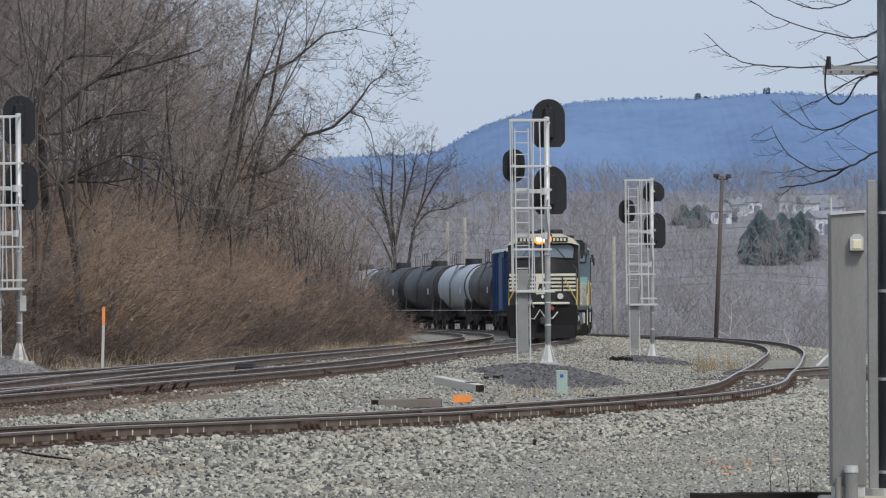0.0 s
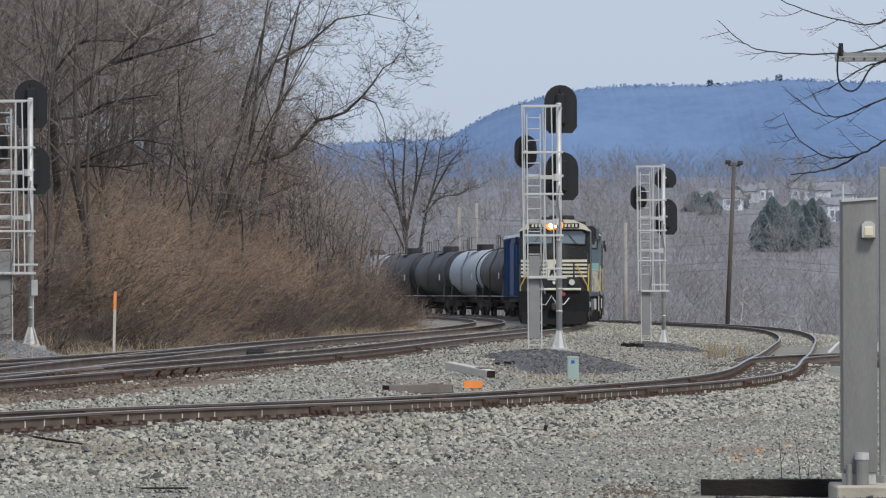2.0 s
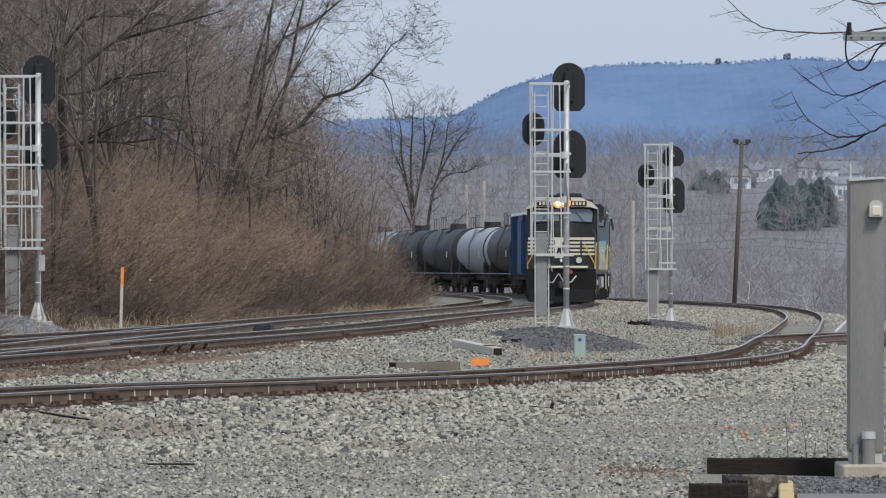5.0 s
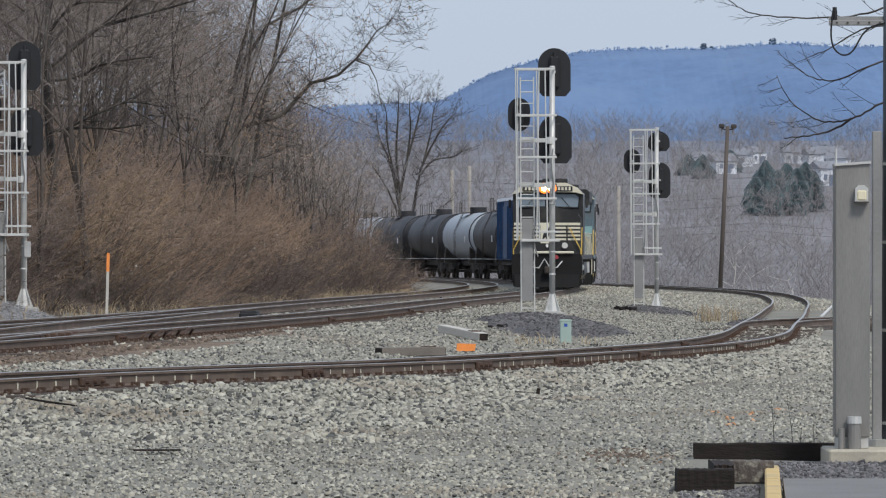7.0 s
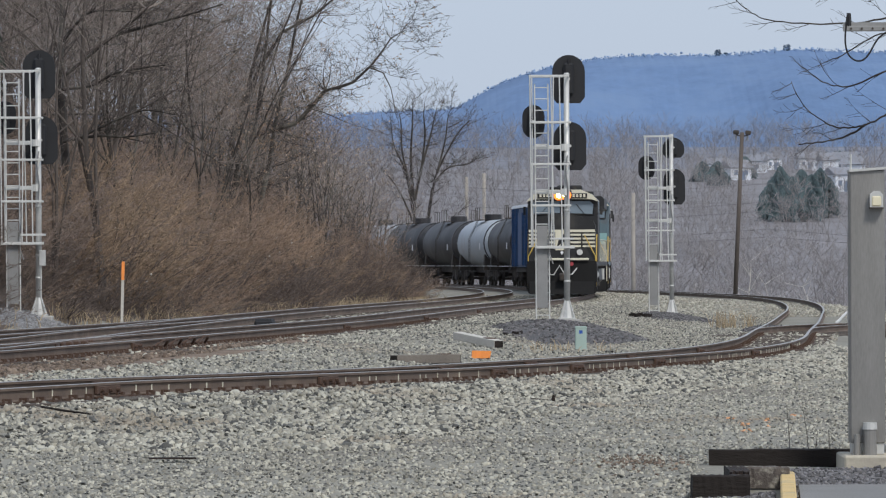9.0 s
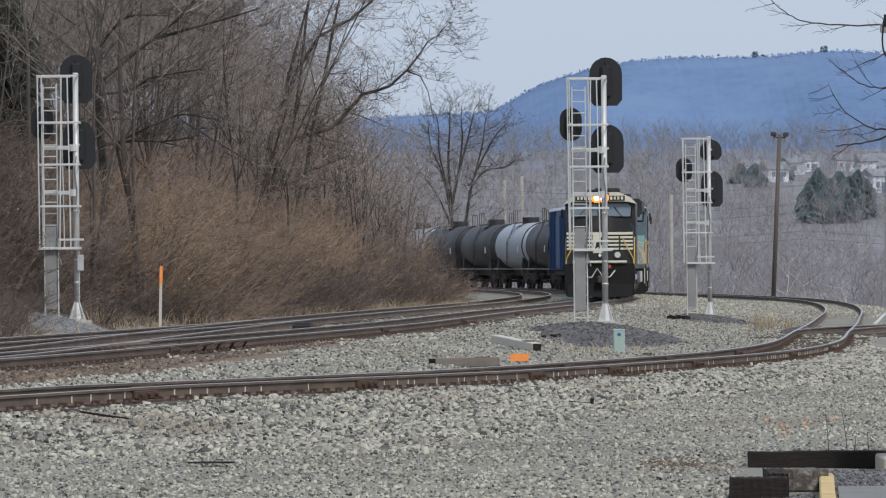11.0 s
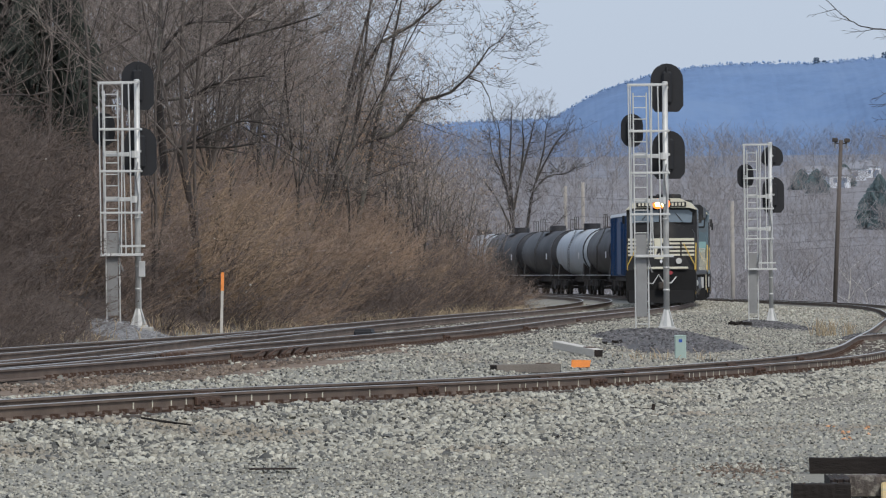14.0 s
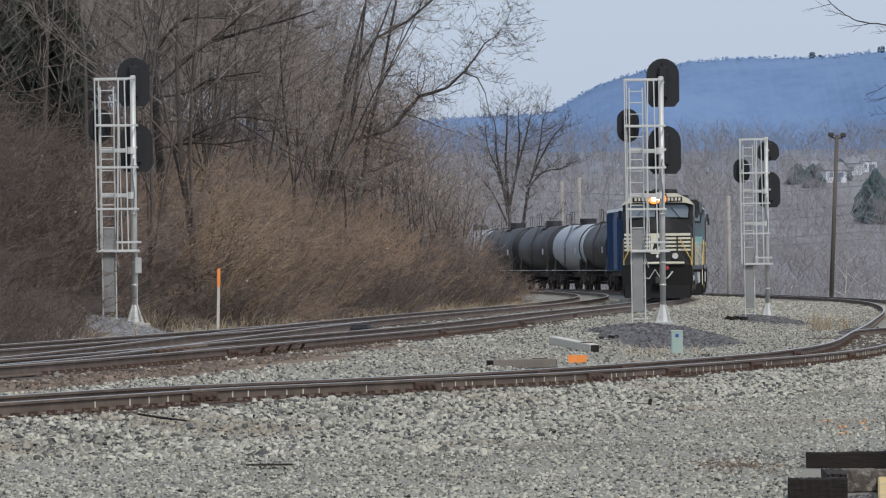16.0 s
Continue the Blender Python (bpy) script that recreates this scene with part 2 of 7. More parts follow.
# ---- building helpers ----
def mesh_of(name, verts, faces, mats=(), face_mats=None, smooth=False):
    me = bpy.data.meshes.new(name)
    me.from_pydata([tuple(v) for v in verts], [], [tuple(f) for f in faces])
    for m in mats:
        me.materials.append(m)
    if face_mats is not None:
        me.polygons.foreach_set("material_index", np.asarray(face_mats, dtype=np.int32))
    if smooth:
        me.polygons.foreach_set("use_smooth", np.ones(len(me.polygons), dtype=bool))
    me.update()
    return me


def under(ob, parent, label="", kind=""):
    ob.parent = parent
    return tagged(ob, label, kind=kind)


def part(name, bm, mat, parent, label="", smooth=False, kind=""):
    """Links a bmesh as ONE mesh under a thing or a part."""
    me = bpy.data.meshes.new(name)
    for f in bm.faces:
        f.smooth = smooth
    bm.to_mesh(me)
    bm.free()
    me.materials.append(mat)
    ob = new(name, me)
    if parent is not None:
        ob.parent = parent
    return tagged(ob, label, kind=kind)


def thing(name, m, label, category, group="", kind=""):
    ob = new(name)
    ob.matrix_basis = m
    ob.empty_display_size = 0.3
    return tagged(ob, label, category, group, kind)


def box(bm, c, s, bevel=0.0, rot=None):
    m = Matrix.Translation(c) @ (rot if rot is not None else Matrix.Identity(4)) @ Matrix.Diagonal((*s, 1))
    r = bmesh.ops.create_cube(bm, size=1.0, matrix=m)
    if bevel:
        es = list({e for v in r["verts"] for e in v.link_edges})
        bmesh.ops.bevel(bm, geom=es, offset=bevel, segments=1, affect="EDGES")
    return bm


def rod(bm, a, b, r0, r1=None, n=8, caps=True):
    a, b = Vector(a), Vector(b)
    d = b - a
    q = d.to_track_quat("Z", "Y").to_matrix().to_4x4()
    bmesh.ops.create_cone(bm, cap_ends=caps, segments=n, radius1=r0, radius2=r0 if r1 is None else r1, depth=d.length, matrix=Matrix.Translation((a + b) / 2) @ q)
    return bm


def prism(bm, outline, axis, lo, hi):
    """A flat outline, given as pairs, drawn out from lo to hi along an axis (0, 1 or 2)."""
    def at(p, w):
        return (w, p[0], p[1]) if axis == 0 else (p[0], w, p[1]) if axis == 1 else (p[0], p[1], w)
    lower = [bm.verts.new(at(p, lo)) for p in outline]
    upper = [bm.verts.new(at(p, hi)) for p in outline]
    n = len(outline)
    bm.faces.new(lower)
    bm.faces.new(upper[::-1])
    for i in range(n):
        bm.faces.new((lower[i], upper[i], upper[(i + 1) % n], lower[(i + 1) % n]))
    bmesh.ops.recalc_face_normals(bm, faces=bm.faces)
    return bm


def tubes(paths, sides=3):
    """Vertices and faces of many tapering tubes; a path is a list of (x, y, z, radius)."""
    verts, faces = [], []
    ang = [2 * math.pi * k / sides for k in range(sides)]
    for path in paths:
        base = len(verts)
        for i, (x, y, z, r) in enumerate(path):
            p, q = path[max(i - 1, 0)], path[min(i + 1, len(path) - 1)]
            d = Vector((q[0] - p[0], q[1] - p[1], q[2] - p[2]))
            if d.length < 1e-9:
                d = Vector((0, 0, 1))
            d.normalize()
            u = d.cross(Vector((0.31, 0.92, 0.23)))
            if u.length < 1e-3:
                u = d.cross(Vector((1, 0, 0)))
            u.normalize()
            w = d.cross(u)
            for a in ang:
                o = u * (math.cos(a) * r) + w * (math.sin(a) * r)
                verts.append((x + o.x, y + o.y, z + o.z))
        for i in range(len(path) - 1):
            for k in range(sides):
                a, b = base + i * sides + k, base + i * sides + (k + 1) % sides
                faces.append((a, b, b + sides, a + sides))
    return verts, faces


def curved(pts, steps=5):
    """Points of a smooth line through the given ones."""
    out, n = [], len(pts)
    for i in range(n - 1):
        p0, p1, p2, p3 = pts[max(i - 1, 0)], pts[i], pts[i + 1], pts[min(i + 2, n - 1)]
        for h in range(steps):
            w = h / steps
            out.append(tuple(0.5 * (2 * b + (c - a) * w + (2 * a - 5 * b + 4 * c - d) * w * w + (3 * b - a - 3 * c + d) * w ** 3) for a, b, c, d in zip(p0, p1, p2, p3)))
    return out + [pts[-1]]


def curve_at(knots, y):
    """A natural cubic through (y, value) knots, straight on beyond its ends."""
    yk, xk = np.array([k[0] for k in knots], float), np.array([k[1] for k in knots], float)
    n, h = len(yk), np.diff(yk)
    A, b = np.eye(n), np.zeros(n)
    for i in range(1, n - 1):
        A[i, i - 1:i + 2] = h[i - 1], 2 * (h[i - 1] + h[i]), h[i]
        b[i] = 6 * ((xk[i + 1] - xk[i]) / h[i] - (xk[i] - xk[i - 1]) / h[i - 1])
    k = np.linalg.solve(A, b)
    y = np.asarray(y, float)
    yc = np.clip(y, yk[0], yk[-1])
    i = np.clip(np.searchsorted(yk, yc) - 1, 0, n - 2)
    a, c = yk[i + 1] - yc, yc - yk[i]
    v = (k[i] * a ** 3 + k[i + 1] * c ** 3) / (6 * h[i]) + (xk[i] / h[i] - k[i] * h[i] / 6) * a + (xk[i + 1] / h[i] - k[i + 1] * h[i] / 6) * c
    s0 = (xk[1] - xk[0]) / h[0] - h[0] * k[1] / 6
    s1 = (xk[-1] - xk[-2]) / h[-1] + h[-1] * k[-2] / 6
    return v + np.where(y < yk[0], (y - yk[0]) * s0, 0) + np.where(y > yk[-1], (y - yk[-1]) * s1, 0)


# ---- the plan: three curving tracks; x of each centre line and z of its rail heads over y ----
SIDING = [(66, -9.88), (78, -5.84), (88, -2.64), (98, 0.25), (108, 2.70), (120, 5.04), (135, 6.89), (155, 8.34), (180, 10.07), (215, 12.34), (250, 14.53), (290, 16.30), (325, 16.45), (360, 14.2), (420, 7.2), (480, -4.5)]
SIDING_Z = [(60, -0.04), (80, -0.01), (95, -0.12), (120, -0.21), (150, -0.28), (240, -0.47), (420, -0.41), (480, -0.41)]
MAIN = [(60, -16.5), (80, -11.2), (95, -8.45), (105, -7.2), (125, -5.1), (150, -2.84), (180, -0.94), (210, 1.15), (240, 3.35), (270, 4.98), (300, 5.95), (335, 5.6), (370, 3.2), (410, -2.2), (450, -9.5), (490, -19)]
MAIN_Z = [(60, 0.16), (80, 0.16), (120, 0.15), (160, 0.1), (220, 0.04), (300, 0.0), (490, 0.0)]
GAUGE = 1.507  # between the centres of the rail heads
SPACING = 4.2


def x_siding(y):
    return curve_at(SIDING, y)


def z_siding(y):
    return np.interp(y, [k[0] for k in SIDING_Z], [k[1] for k in SIDING_Z])


def x_main(y):
    return curve_at(MAIN, y)


def z_main(y):
    return np.interp(y, [k[0] for k in MAIN_Z], [k[1] for k in MAIN_Z])


def smooth(a, b, v):
    t = np.clip((v - a) / (b - a), 0, 1)
    return t * t * (3 - 2 * t)


def ground_z(x, y):
    """Height of the one sheet of ground, from the ballast to the valley, the far slope and the foot of the ridge."""
    x, y = np.asarray(x, float), np.asarray(y, float)
    xs, xm, zs, zm = x_siding(y), x_main(y), z_siding(y) - 0.235, z_main(y) - 0.235
    lean = 1 / np.sqrt(1 + np.square((x_siding(y + 1) - x_siding(y - 1)) / 2))
    out = (x - xs) * lean
    between = smooth(0, 1, np.clip((x - xm - 1.8) / np.maximum(xs - xm - 3.4, 0.5), 0, 1))
    z = zm + (zs - zm) * between
    z = np.where(out > 1.3, zs - 0.26 * smooth(1.3, 3.6, out), z)
    far = smooth(150, 200, y)
    z = z - far * np.clip(out - 4.0, 0, 400) * 0.16
    left = xm - SPACING - x
    z = z - 0.15 * smooth(1.4, 2.6, left) * (1 - smooth(2.6, 5, left)) + smooth(3.6, 12, left) * 3.7 + np.clip(left - 10, 0, 24) * 0.26
    z = np.maximum(z, -17.0)
    valley = smooth(450, 560, y)
    beyond = np.interp(y, [450, 620, 900, 1050, 1300, 1600, 2000, 2450, 2700, 3600, 4900], [-6, -12, 6, 12.5, 19.5, 25.5, 36, 49, 40, 10, 0])
    return z * (1 - valley) + beyond * valley + 0.02 * np.sin(x * 1.3 + y * 0.7) * np.cos(y * 0.31)


# ---- ground ----
def build_ground():
    ys = np.concatenate([np.arange(-60, 30, 10.0), np.arange(30, 140, 1.0), np.arange(140, 460, 2.5), np.arange(460, 900, 12.0), np.arange(900, 4900, 60.0)])
    base = np.concatenate([np.arange(-60, -20, 2.0), np.arange(-20, 24, 0.5), np.arange(24, 62, 2.0)])
    verts, faces, mats = [], [], []
    for y in ys:
        f = max(1.0, y / 160.0)
        xs = base * f
        zs = ground_z(xs, np.full_like(xs, y))
        verts += list(zip(xs.tolist(), [float(y)] * len(xs), zs.tolist()))
    n = len(base)
    for j in range(len(ys) - 1):
        for i in range(n - 1):
            a = j * n + i
            faces.append((a, a + 1, a + n + 1, a + n))
            xc, yc = verts[a][0], verts[a][1]
            soil = xc < float(x_main(yc)) - SPACING - 4.5 or (yc > 150 and xc > float(x_siding(yc)) + 7)
            rusty = yc < 128 and -2.2 < xc - float(x_main(yc)) < (2.6 if yc < 112 else 1.9)
            # past 430 and 1650 the floor colours carry painted haze
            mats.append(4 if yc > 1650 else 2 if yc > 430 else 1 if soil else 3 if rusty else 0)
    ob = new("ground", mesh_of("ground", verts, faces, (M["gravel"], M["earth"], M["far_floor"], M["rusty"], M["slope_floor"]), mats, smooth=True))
    return tagged(ob, "grey crushed limestone ballast ground with brown leaf litter beyond", "ground", kind="structure")


build_ground()

RAIL_PROFILE = [(-0.076, -0.185), (0.076, -0.185), (0.076, -0.172), (0.012, -0.155), (0.010, -0.05), (0.037, -0.038), (0.037, -0.006), (0.028, 0.0), (-0.028, 0.0), (-0.037, -0.006), (-0.037, -0.038), (-0.010, -0.05), (-0.012, -0.155), (-0.076, -0.172)]


def rail_mesh(name, xf, zf, side, y0, y1, step=1.2):
    """One rail: the profile drawn along the track's centre line, set off to one side."""
    ys = np.arange(y0, y1, step)
    x, z = xf(ys), zf(ys)
    dx = (xf(ys + 0.5) - xf(ys - 0.5))
    nn = np.sqrt(1 + dx * dx)
    px, py = x + side / nn, ys - side * dx / nn
    verts, faces, mats = [], [], []
    n = len(RAIL_PROFILE)
    for i in range(len(ys)):
        for w, h in RAIL_PROFILE:
            verts.append((px[i] + w / nn[i], py[i] - w * dx[i] / nn[i], z[i] + h))
    for i in range(len(ys) - 1):
        for k in range(n):
            a, b = i * n + k, i * n + (k + 1) % n
            faces.append((a, b, b + n, a + n))
            mats.append(1 if k in (6, 7, 8) else 0)
    return mesh_of(name, verts, faces, (M["rail_side"], M["rail_head"]), mats)


def track_frame(xf, zf, y):
    """The pose on a track's centre line at y: x across, y along, z at the rail heads."""
    d = float(xf(y + 0.5) - xf(y - 0.5))
    return Matrix.Translation((float(xf(y)), float(y), float(zf(y)))) @ Matrix.Rotation(-math.atan(d), 4, "Z")


def build_track(label, xf, zf, y0, y1, ties_from, ties_to):
    top = thing("railway_track", Matrix.Identity(4), label, "railway track", "curving railway tracks", "structure")
    for side in (GAUGE / 2, -GAUGE / 2):
        under(new("rail", rail_mesh("rail", xf, zf, side, y0, y1)), top)
    bm = box(bmesh.new(), (0, 0, 0), (2.6, 0.23, 0.18), 0.012)
    me = bpy.data.meshes.new("tie")
    bm.to_mesh(me)
    bm.free()
    me.materials.append(M["tie"])
    y = ties_from
    count = 0
    while y < ties_to and count < 290:
        ob = new("tie", me)
        ob.matrix_basis = track_frame(xf, zf, y) @ Matrix.Translation((random.uniform(-0.05, 0.05), 0, -0.29 + random.uniform(-0.012, 0.008))) @ Matrix.Rotation(random.uniform(-0.02, 0.02), 4, "Z")
        ob.parent = top
        d = float(xf(y + 0.5) - xf(y - 0.5))
        y += 0.56 / math.sqrt(1 + d * d)
        count += 1
    return top


def x_second(y):
    d = (x_main(np.asarray(y) + 0.5) - x_main(np.asarray(y) - 0.5))
    return x_main(y) - SPACING * np.sqrt(1 + d * d)


def lit(v):
    return radians(v)


# ---- signal masts: pole, caged ladder, platform and lamp heads that face away ----
def oval(w, h, n=10):
    """Outline of a signal background: a round top, straight sides, clipped lower corners."""
    r = w / 2
    pts = [(r * math.cos(math.pi * k / n), h / 2 - r + r * math.sin(math.pi * k / n)) for k in range(n + 1)]
    return pts + [(-r, -h / 2 + 0.16), (-r + 0.13, -h / 2), (r - 0.13, -h / 2), (r, -h / 2 + 0.16)]


def full_oval(w, h, n=9):
    r = w / 2
    up = [(r * math.cos(math.pi * k / n), h / 2 - r + r * math.sin(math.pi * k / n)) for k in range(n + 1)]
    return up + [(-x, -z) for x, z in up]


def signal_mast(m, label, heads, boxed=False, deck_x=(-0.83, 0.20)):
    top = thing("signal_mast", m, label, "railway signal", "signal masts beside the tracks")
    bm = rod(bmesh.new(), (0, 0, 0.05), (0, 0, 6.56), 0.082, 0.075, 14)
    rod(bm, (0, 0, 6.56), (0, 0, 6.62), 0.095, 0.06, 14)
    for z in (1.0, 1.6, 2.9, 4.2):
        rod(bm, (0, 0, z), (0, 0, z + 0.05), 0.092, 0.092, 14)
    part("pole", bm, M["galv"], top, smooth=True)
    bm = box(bmesh.new(), (0, 0, 0.03), (0.46, 0.46, 0.05), 0.008)
    for a in range(4):
        r = Matrix.Rotation(lit(90 * a + 45), 4, "Z")
        b2 = prism(bmesh.new(), [(0.06, 0.05), (0.27, 0.05), (0.27, 0.09), (0.09, 0.52), (0.06, 0.52)], 1, -0.012, 0.012)
        bmesh.ops.transform(b2, matrix=r, verts=b2.verts)
        tmp = bpy.data.meshes.new("gusset")
        b2.to_mesh(tmp)
        b2.free()
        bm.from_mesh(tmp)
        bpy.data.meshes.remove(tmp)
    rod(bm, (0, 0, 0.05), (0, 0, 0.5), 0.19, 0.085, 8)
    part("base", bm, M["galv"], top, "flared pale steel foot")
    part("foundation", box(bmesh.new(), (0, 0, -0.2), (0.75, 0.75, 0.42), 0.03), M["concrete"], top)

    lad = bmesh.new()
    lx0, lx1 = -0.83, -0.475
    lean = -0.03
    for x in (lx0, lx1):
        rod(lad, (x, -0.12, -0.02), (x + lean, -0.12, 6.32), 0.02, 0.02, 6)
    part("ladder_rail", lad, M["alu"], top)
    z = 0.12
    rung_me = None
    while z < 6.3:
        f = lean * z / 6.3
        if rung_me is None:
            ob = part("rung", rod(bmesh.new(), (lx0, 0, 0), (lx1, 0, 0), 0.014, 0.014, 6), M["alu"], top)
            rung_me = ob.data
        else:
            ob = new("rung", rung_me)
            ob.parent = top
        ob.location = (f, -0.12, z)
        z += 0.305
    part("ladder_guard", box(bmesh.new(), (-0.665, -0.15, 1.42), (0.29, 0.012, 2.2), 0.003), M["grey_plate"], top, "flat grey plate over the ladder's foot")

    deck = bmesh.new()
    for y in (-0.28, 0.28):
        box(deck, (sum(deck_x) / 2, y, 1.94), (deck_x[1] - deck_x[0], 0.05, 0.07), 0.006)
    box(deck, (sum(deck_x) / 2, 0, 1.955), (deck_x[1] - deck_x[0] - 0.04, 0.54, 0.03))
    part("platform", deck, M["alu"], top)
    for z, x0, x1 in ((6.53, -1.0, 0.05), (5.29, -0.98, 0.10), (4.17, -0.95, 0.10), (3.06, -0.93, 0.10), (2.17, -0.45, 0.16)):
        hoop = bmesh.new()
        box(hoop, ((x0 + x1) / 2, -0.30, z), (x1 - x0, 0.03, 0.055), 0.005)
        box(hoop, ((x0 + x1) / 2, 0.30, z), (x1 - x0, 0.03, 0.055), 0.005)
        for x in (x0, x1):
            box(hoop, (x, 0, z), (0.03, 0.60, 0.055), 0.005)
        part("cage_hoop", hoop, M["alu"], top)
    for x, y, x2 in ((-0.99, -0.30, -0.95), (-0.93, 0.30, -0.91), (-0.42, 0.30, -0.34), (-0.2, -0.30, -0.13), (-0.36, -0.30, -0.42)):
        part("cage_bar", rod(bmesh.new(), (x2, y, 1.95), (x, y, 6.53), 0.018, 0.018, 6), M["alu"], top)
    for z in (4.62, 3.42):
        arm = box(bmesh.new(), (-0.42, 0.0, z), (0.95, 0.09, 0.11), 0.012)
        rod(arm, (-0.06, 0, z - 0.09), (-0.06, 0, z + 0.09), 0.12, 0.12, 10)
        part("bracket", arm, M["alu"], top)
    if boxed:
        jb = box(bmesh.new(), (0.10, -0.05, 1.55), (0.17, 0.2, 0.42), 0.015)
        rod(jb, (0.06, -0.06, 0.1), (0.06, -0.06, 1.4), 0.022, 0.022, 6)
        part("junction_box", jb, M["galv"], top)
    cable = [(-0.42, -0.2, 2.6, 0.02), (-0.5, -0.22, 2.1, 0.02), (-0.47, -0.22, 1.75, 0.02), (-0.38, -0.22, 1.5, 0.02)]
    v, f = tubes([cable, [(0.02, -0.11, 4.4, 0.018), (-0.03, -0.13, 4.0, 0.018), (0.03, -0.12, 3.5, 0.018), (0.0, -0.11, 3.0, 0.018)]], 5)
    under(new("cable", mesh_of("cable", v, f, (M["grey_plate"],))), top)
    for hx, hz, w, h, lamps, depth in heads:
        head = part("signal_head", prism(bmesh.new(), oval(w, h) if w > 0.7 else full_oval(w, h), 1, 0.30, 0.325), M["black"], top, "matt black rounded signal background")
        head.location = (hx, depth, hz)
        step = 0.28
        hb = box(bmesh.new(), (0, 0.235, 0), (0.28, 0.13, step * lamps + 0.04), 0.06)
        rod(hb, (0, 0.21, -step * lamps / 2 - 0.12), (0, 0.21, step * lamps / 2 + 0.12), 0.035, 0.035, 8)
        part("housing", hb, M["black"], head)
        for k in range(lamps):
            z = (k - (lamps - 1) / 2) * step
            hood = rod(bmesh.new(), (0, 0.325, z), (0, 0.60, z - 0.01), 0.125, 0.115, 12, caps=False)
            bmesh.ops.delete(hood, geom=[fc for fc in hood.faces if fc.calc_center_median().z < z - 0.08], context="FACES")
            bmesh.ops.solidify(hood, geom=hood.faces[:], thickness=0.008)
            part("hood", hood, M["black"], head)
            lens = rod(bmesh.new(), (0, 0.325, z), (0, 0.34, z), 0.10, 0.09, 14)
            part("lens", lens, M["glass"], head)
        mount = rod(bmesh.new(), (0, 0.0 - depth, 0), (0, 0.2, 0), 0.04, 0.04, 8)
        part("mount", mount, M["galv"], head)
    return top


BIG, SMALL = 1.30, 0.90
signal_mast(pose(2.80, 158.0, 0.01), "galvanised signal mast with ladder and three black heads", [(0.06, 6.46, 0.88, BIG, 3, 0.0), (0.09, 4.66, 0.88, BIG, 3, 0.0), (-0.885, 5.32, 0.60, SMALL, 2, 0.12)])
signal_mast(pose(-11.20, 155.6, 0.17) @ Matrix.Diagonal((1, 1, 0.991, 1)), "galvanised signal mast with ladder and black heads before brown brush", [(0.0, 6.46, 0.86, BIG, 3, 0.0), (0.06, 4.70, 0.86, BIG, 3, 0.0), (-0.92, 5.30, 0.60, SMALL, 2, 0.12)], True, (-0.99, 0.12))
signal_mast(pose(7.70, 217.2, -0.375), "galvanised signal mast with one short and two taller black heads", [(0.09, 6.12, 0.80, 0.74, 2, 0.0), (0.12, 4.68, 0.80, 1.32, 3, 0.0), (-0.90, 5.38, 0.60, SMALL, 2, 0.12)])


# ---- rolling stock; x across, front towards -y, z from the rail heads ----
def wheel_mesh(r):
    bm = rod(bmesh.new(), (-0.07, 0, 0), (0.06, 0, 0), r, r, 20)
    rod(bm, (-0.10, 0, 0), (-0.07, 0, 0), r + 0.03, r + 0.03, 20)
    rod(bm, (0.06, 0, 0), (0.10, 0, 0), r * 0.35, r * 0.3, 12)
    me = bpy.data.meshes.new("wheel")
    bm.to_mesh(me)
    bm.free()
    me.materials.append(M["iron"])
    return me


WHEELS = {r: wheel_mesh(r) for r in (0.53, 0.46)}


def truck(parent, y, axles, r, pitch):
    bm = bmesh.new()
    half = (axles - 1) * pitch / 2
    for s in (-1, 1):
        prism_pts = [(y - half - 0.75, 0.62), (y - half - 0.6, 0.85), (y - half * 0.5, 0.98), (y + half * 0.5, 0.98), (y + half + 0.6, 0.85), (y + half + 0.75, 0.62), (y + half, 0.45), (y, 0.34), (y - half, 0.45)]
        prism(bm, prism_pts, 0, s * 1.02 - 0.07, s * 1.02 + 0.07)
        for k in range(axles):
            box(bm, (s * 1.12, y - half + k * pitch, r), (0.16, 0.32, 0.3), 0.03)
            for d in (-0.35, 0.35):
                rod(bm, (s * 1.06, y - half + k * pitch + d, 0.55), (s * 1.06, y - half + k * pitch + d, 0.95), 0.08, 0.08, 8)
    box(bm, (0, y, 0.72), (2.0, 0.6, 0.3), 0.03)
    tr = part("truck", bm, M["iron"], parent)
    for k in range(axles):
        yy = y - half + k * pitch
        part("axle", rod(bmesh.new(), (-0.75, yy, r), (0.75, yy, r), 0.08, 0.08, 8), M["iron"], tr)
        for s in (-1, 1):
            w = new("wheel", WHEELS[r])
            w.parent = tr
            w.matrix_basis = Matrix.Translation((s * 0.755, yy, r)) @ Matrix.Rotation(0 if s > 0 else math.pi, 4, "Z")


def coupler(parent, y, way):
    bm = box(bmesh.new(), (0, y - way * 0.25, 0.86), (0.24, 0.6, 0.26), 0.04)
    box(bm, (0.07, y + way * 0.12, 0.86), (0.36, 0.26, 0.34), 0.06)
    part("coupler", bm, M["iron"], parent)


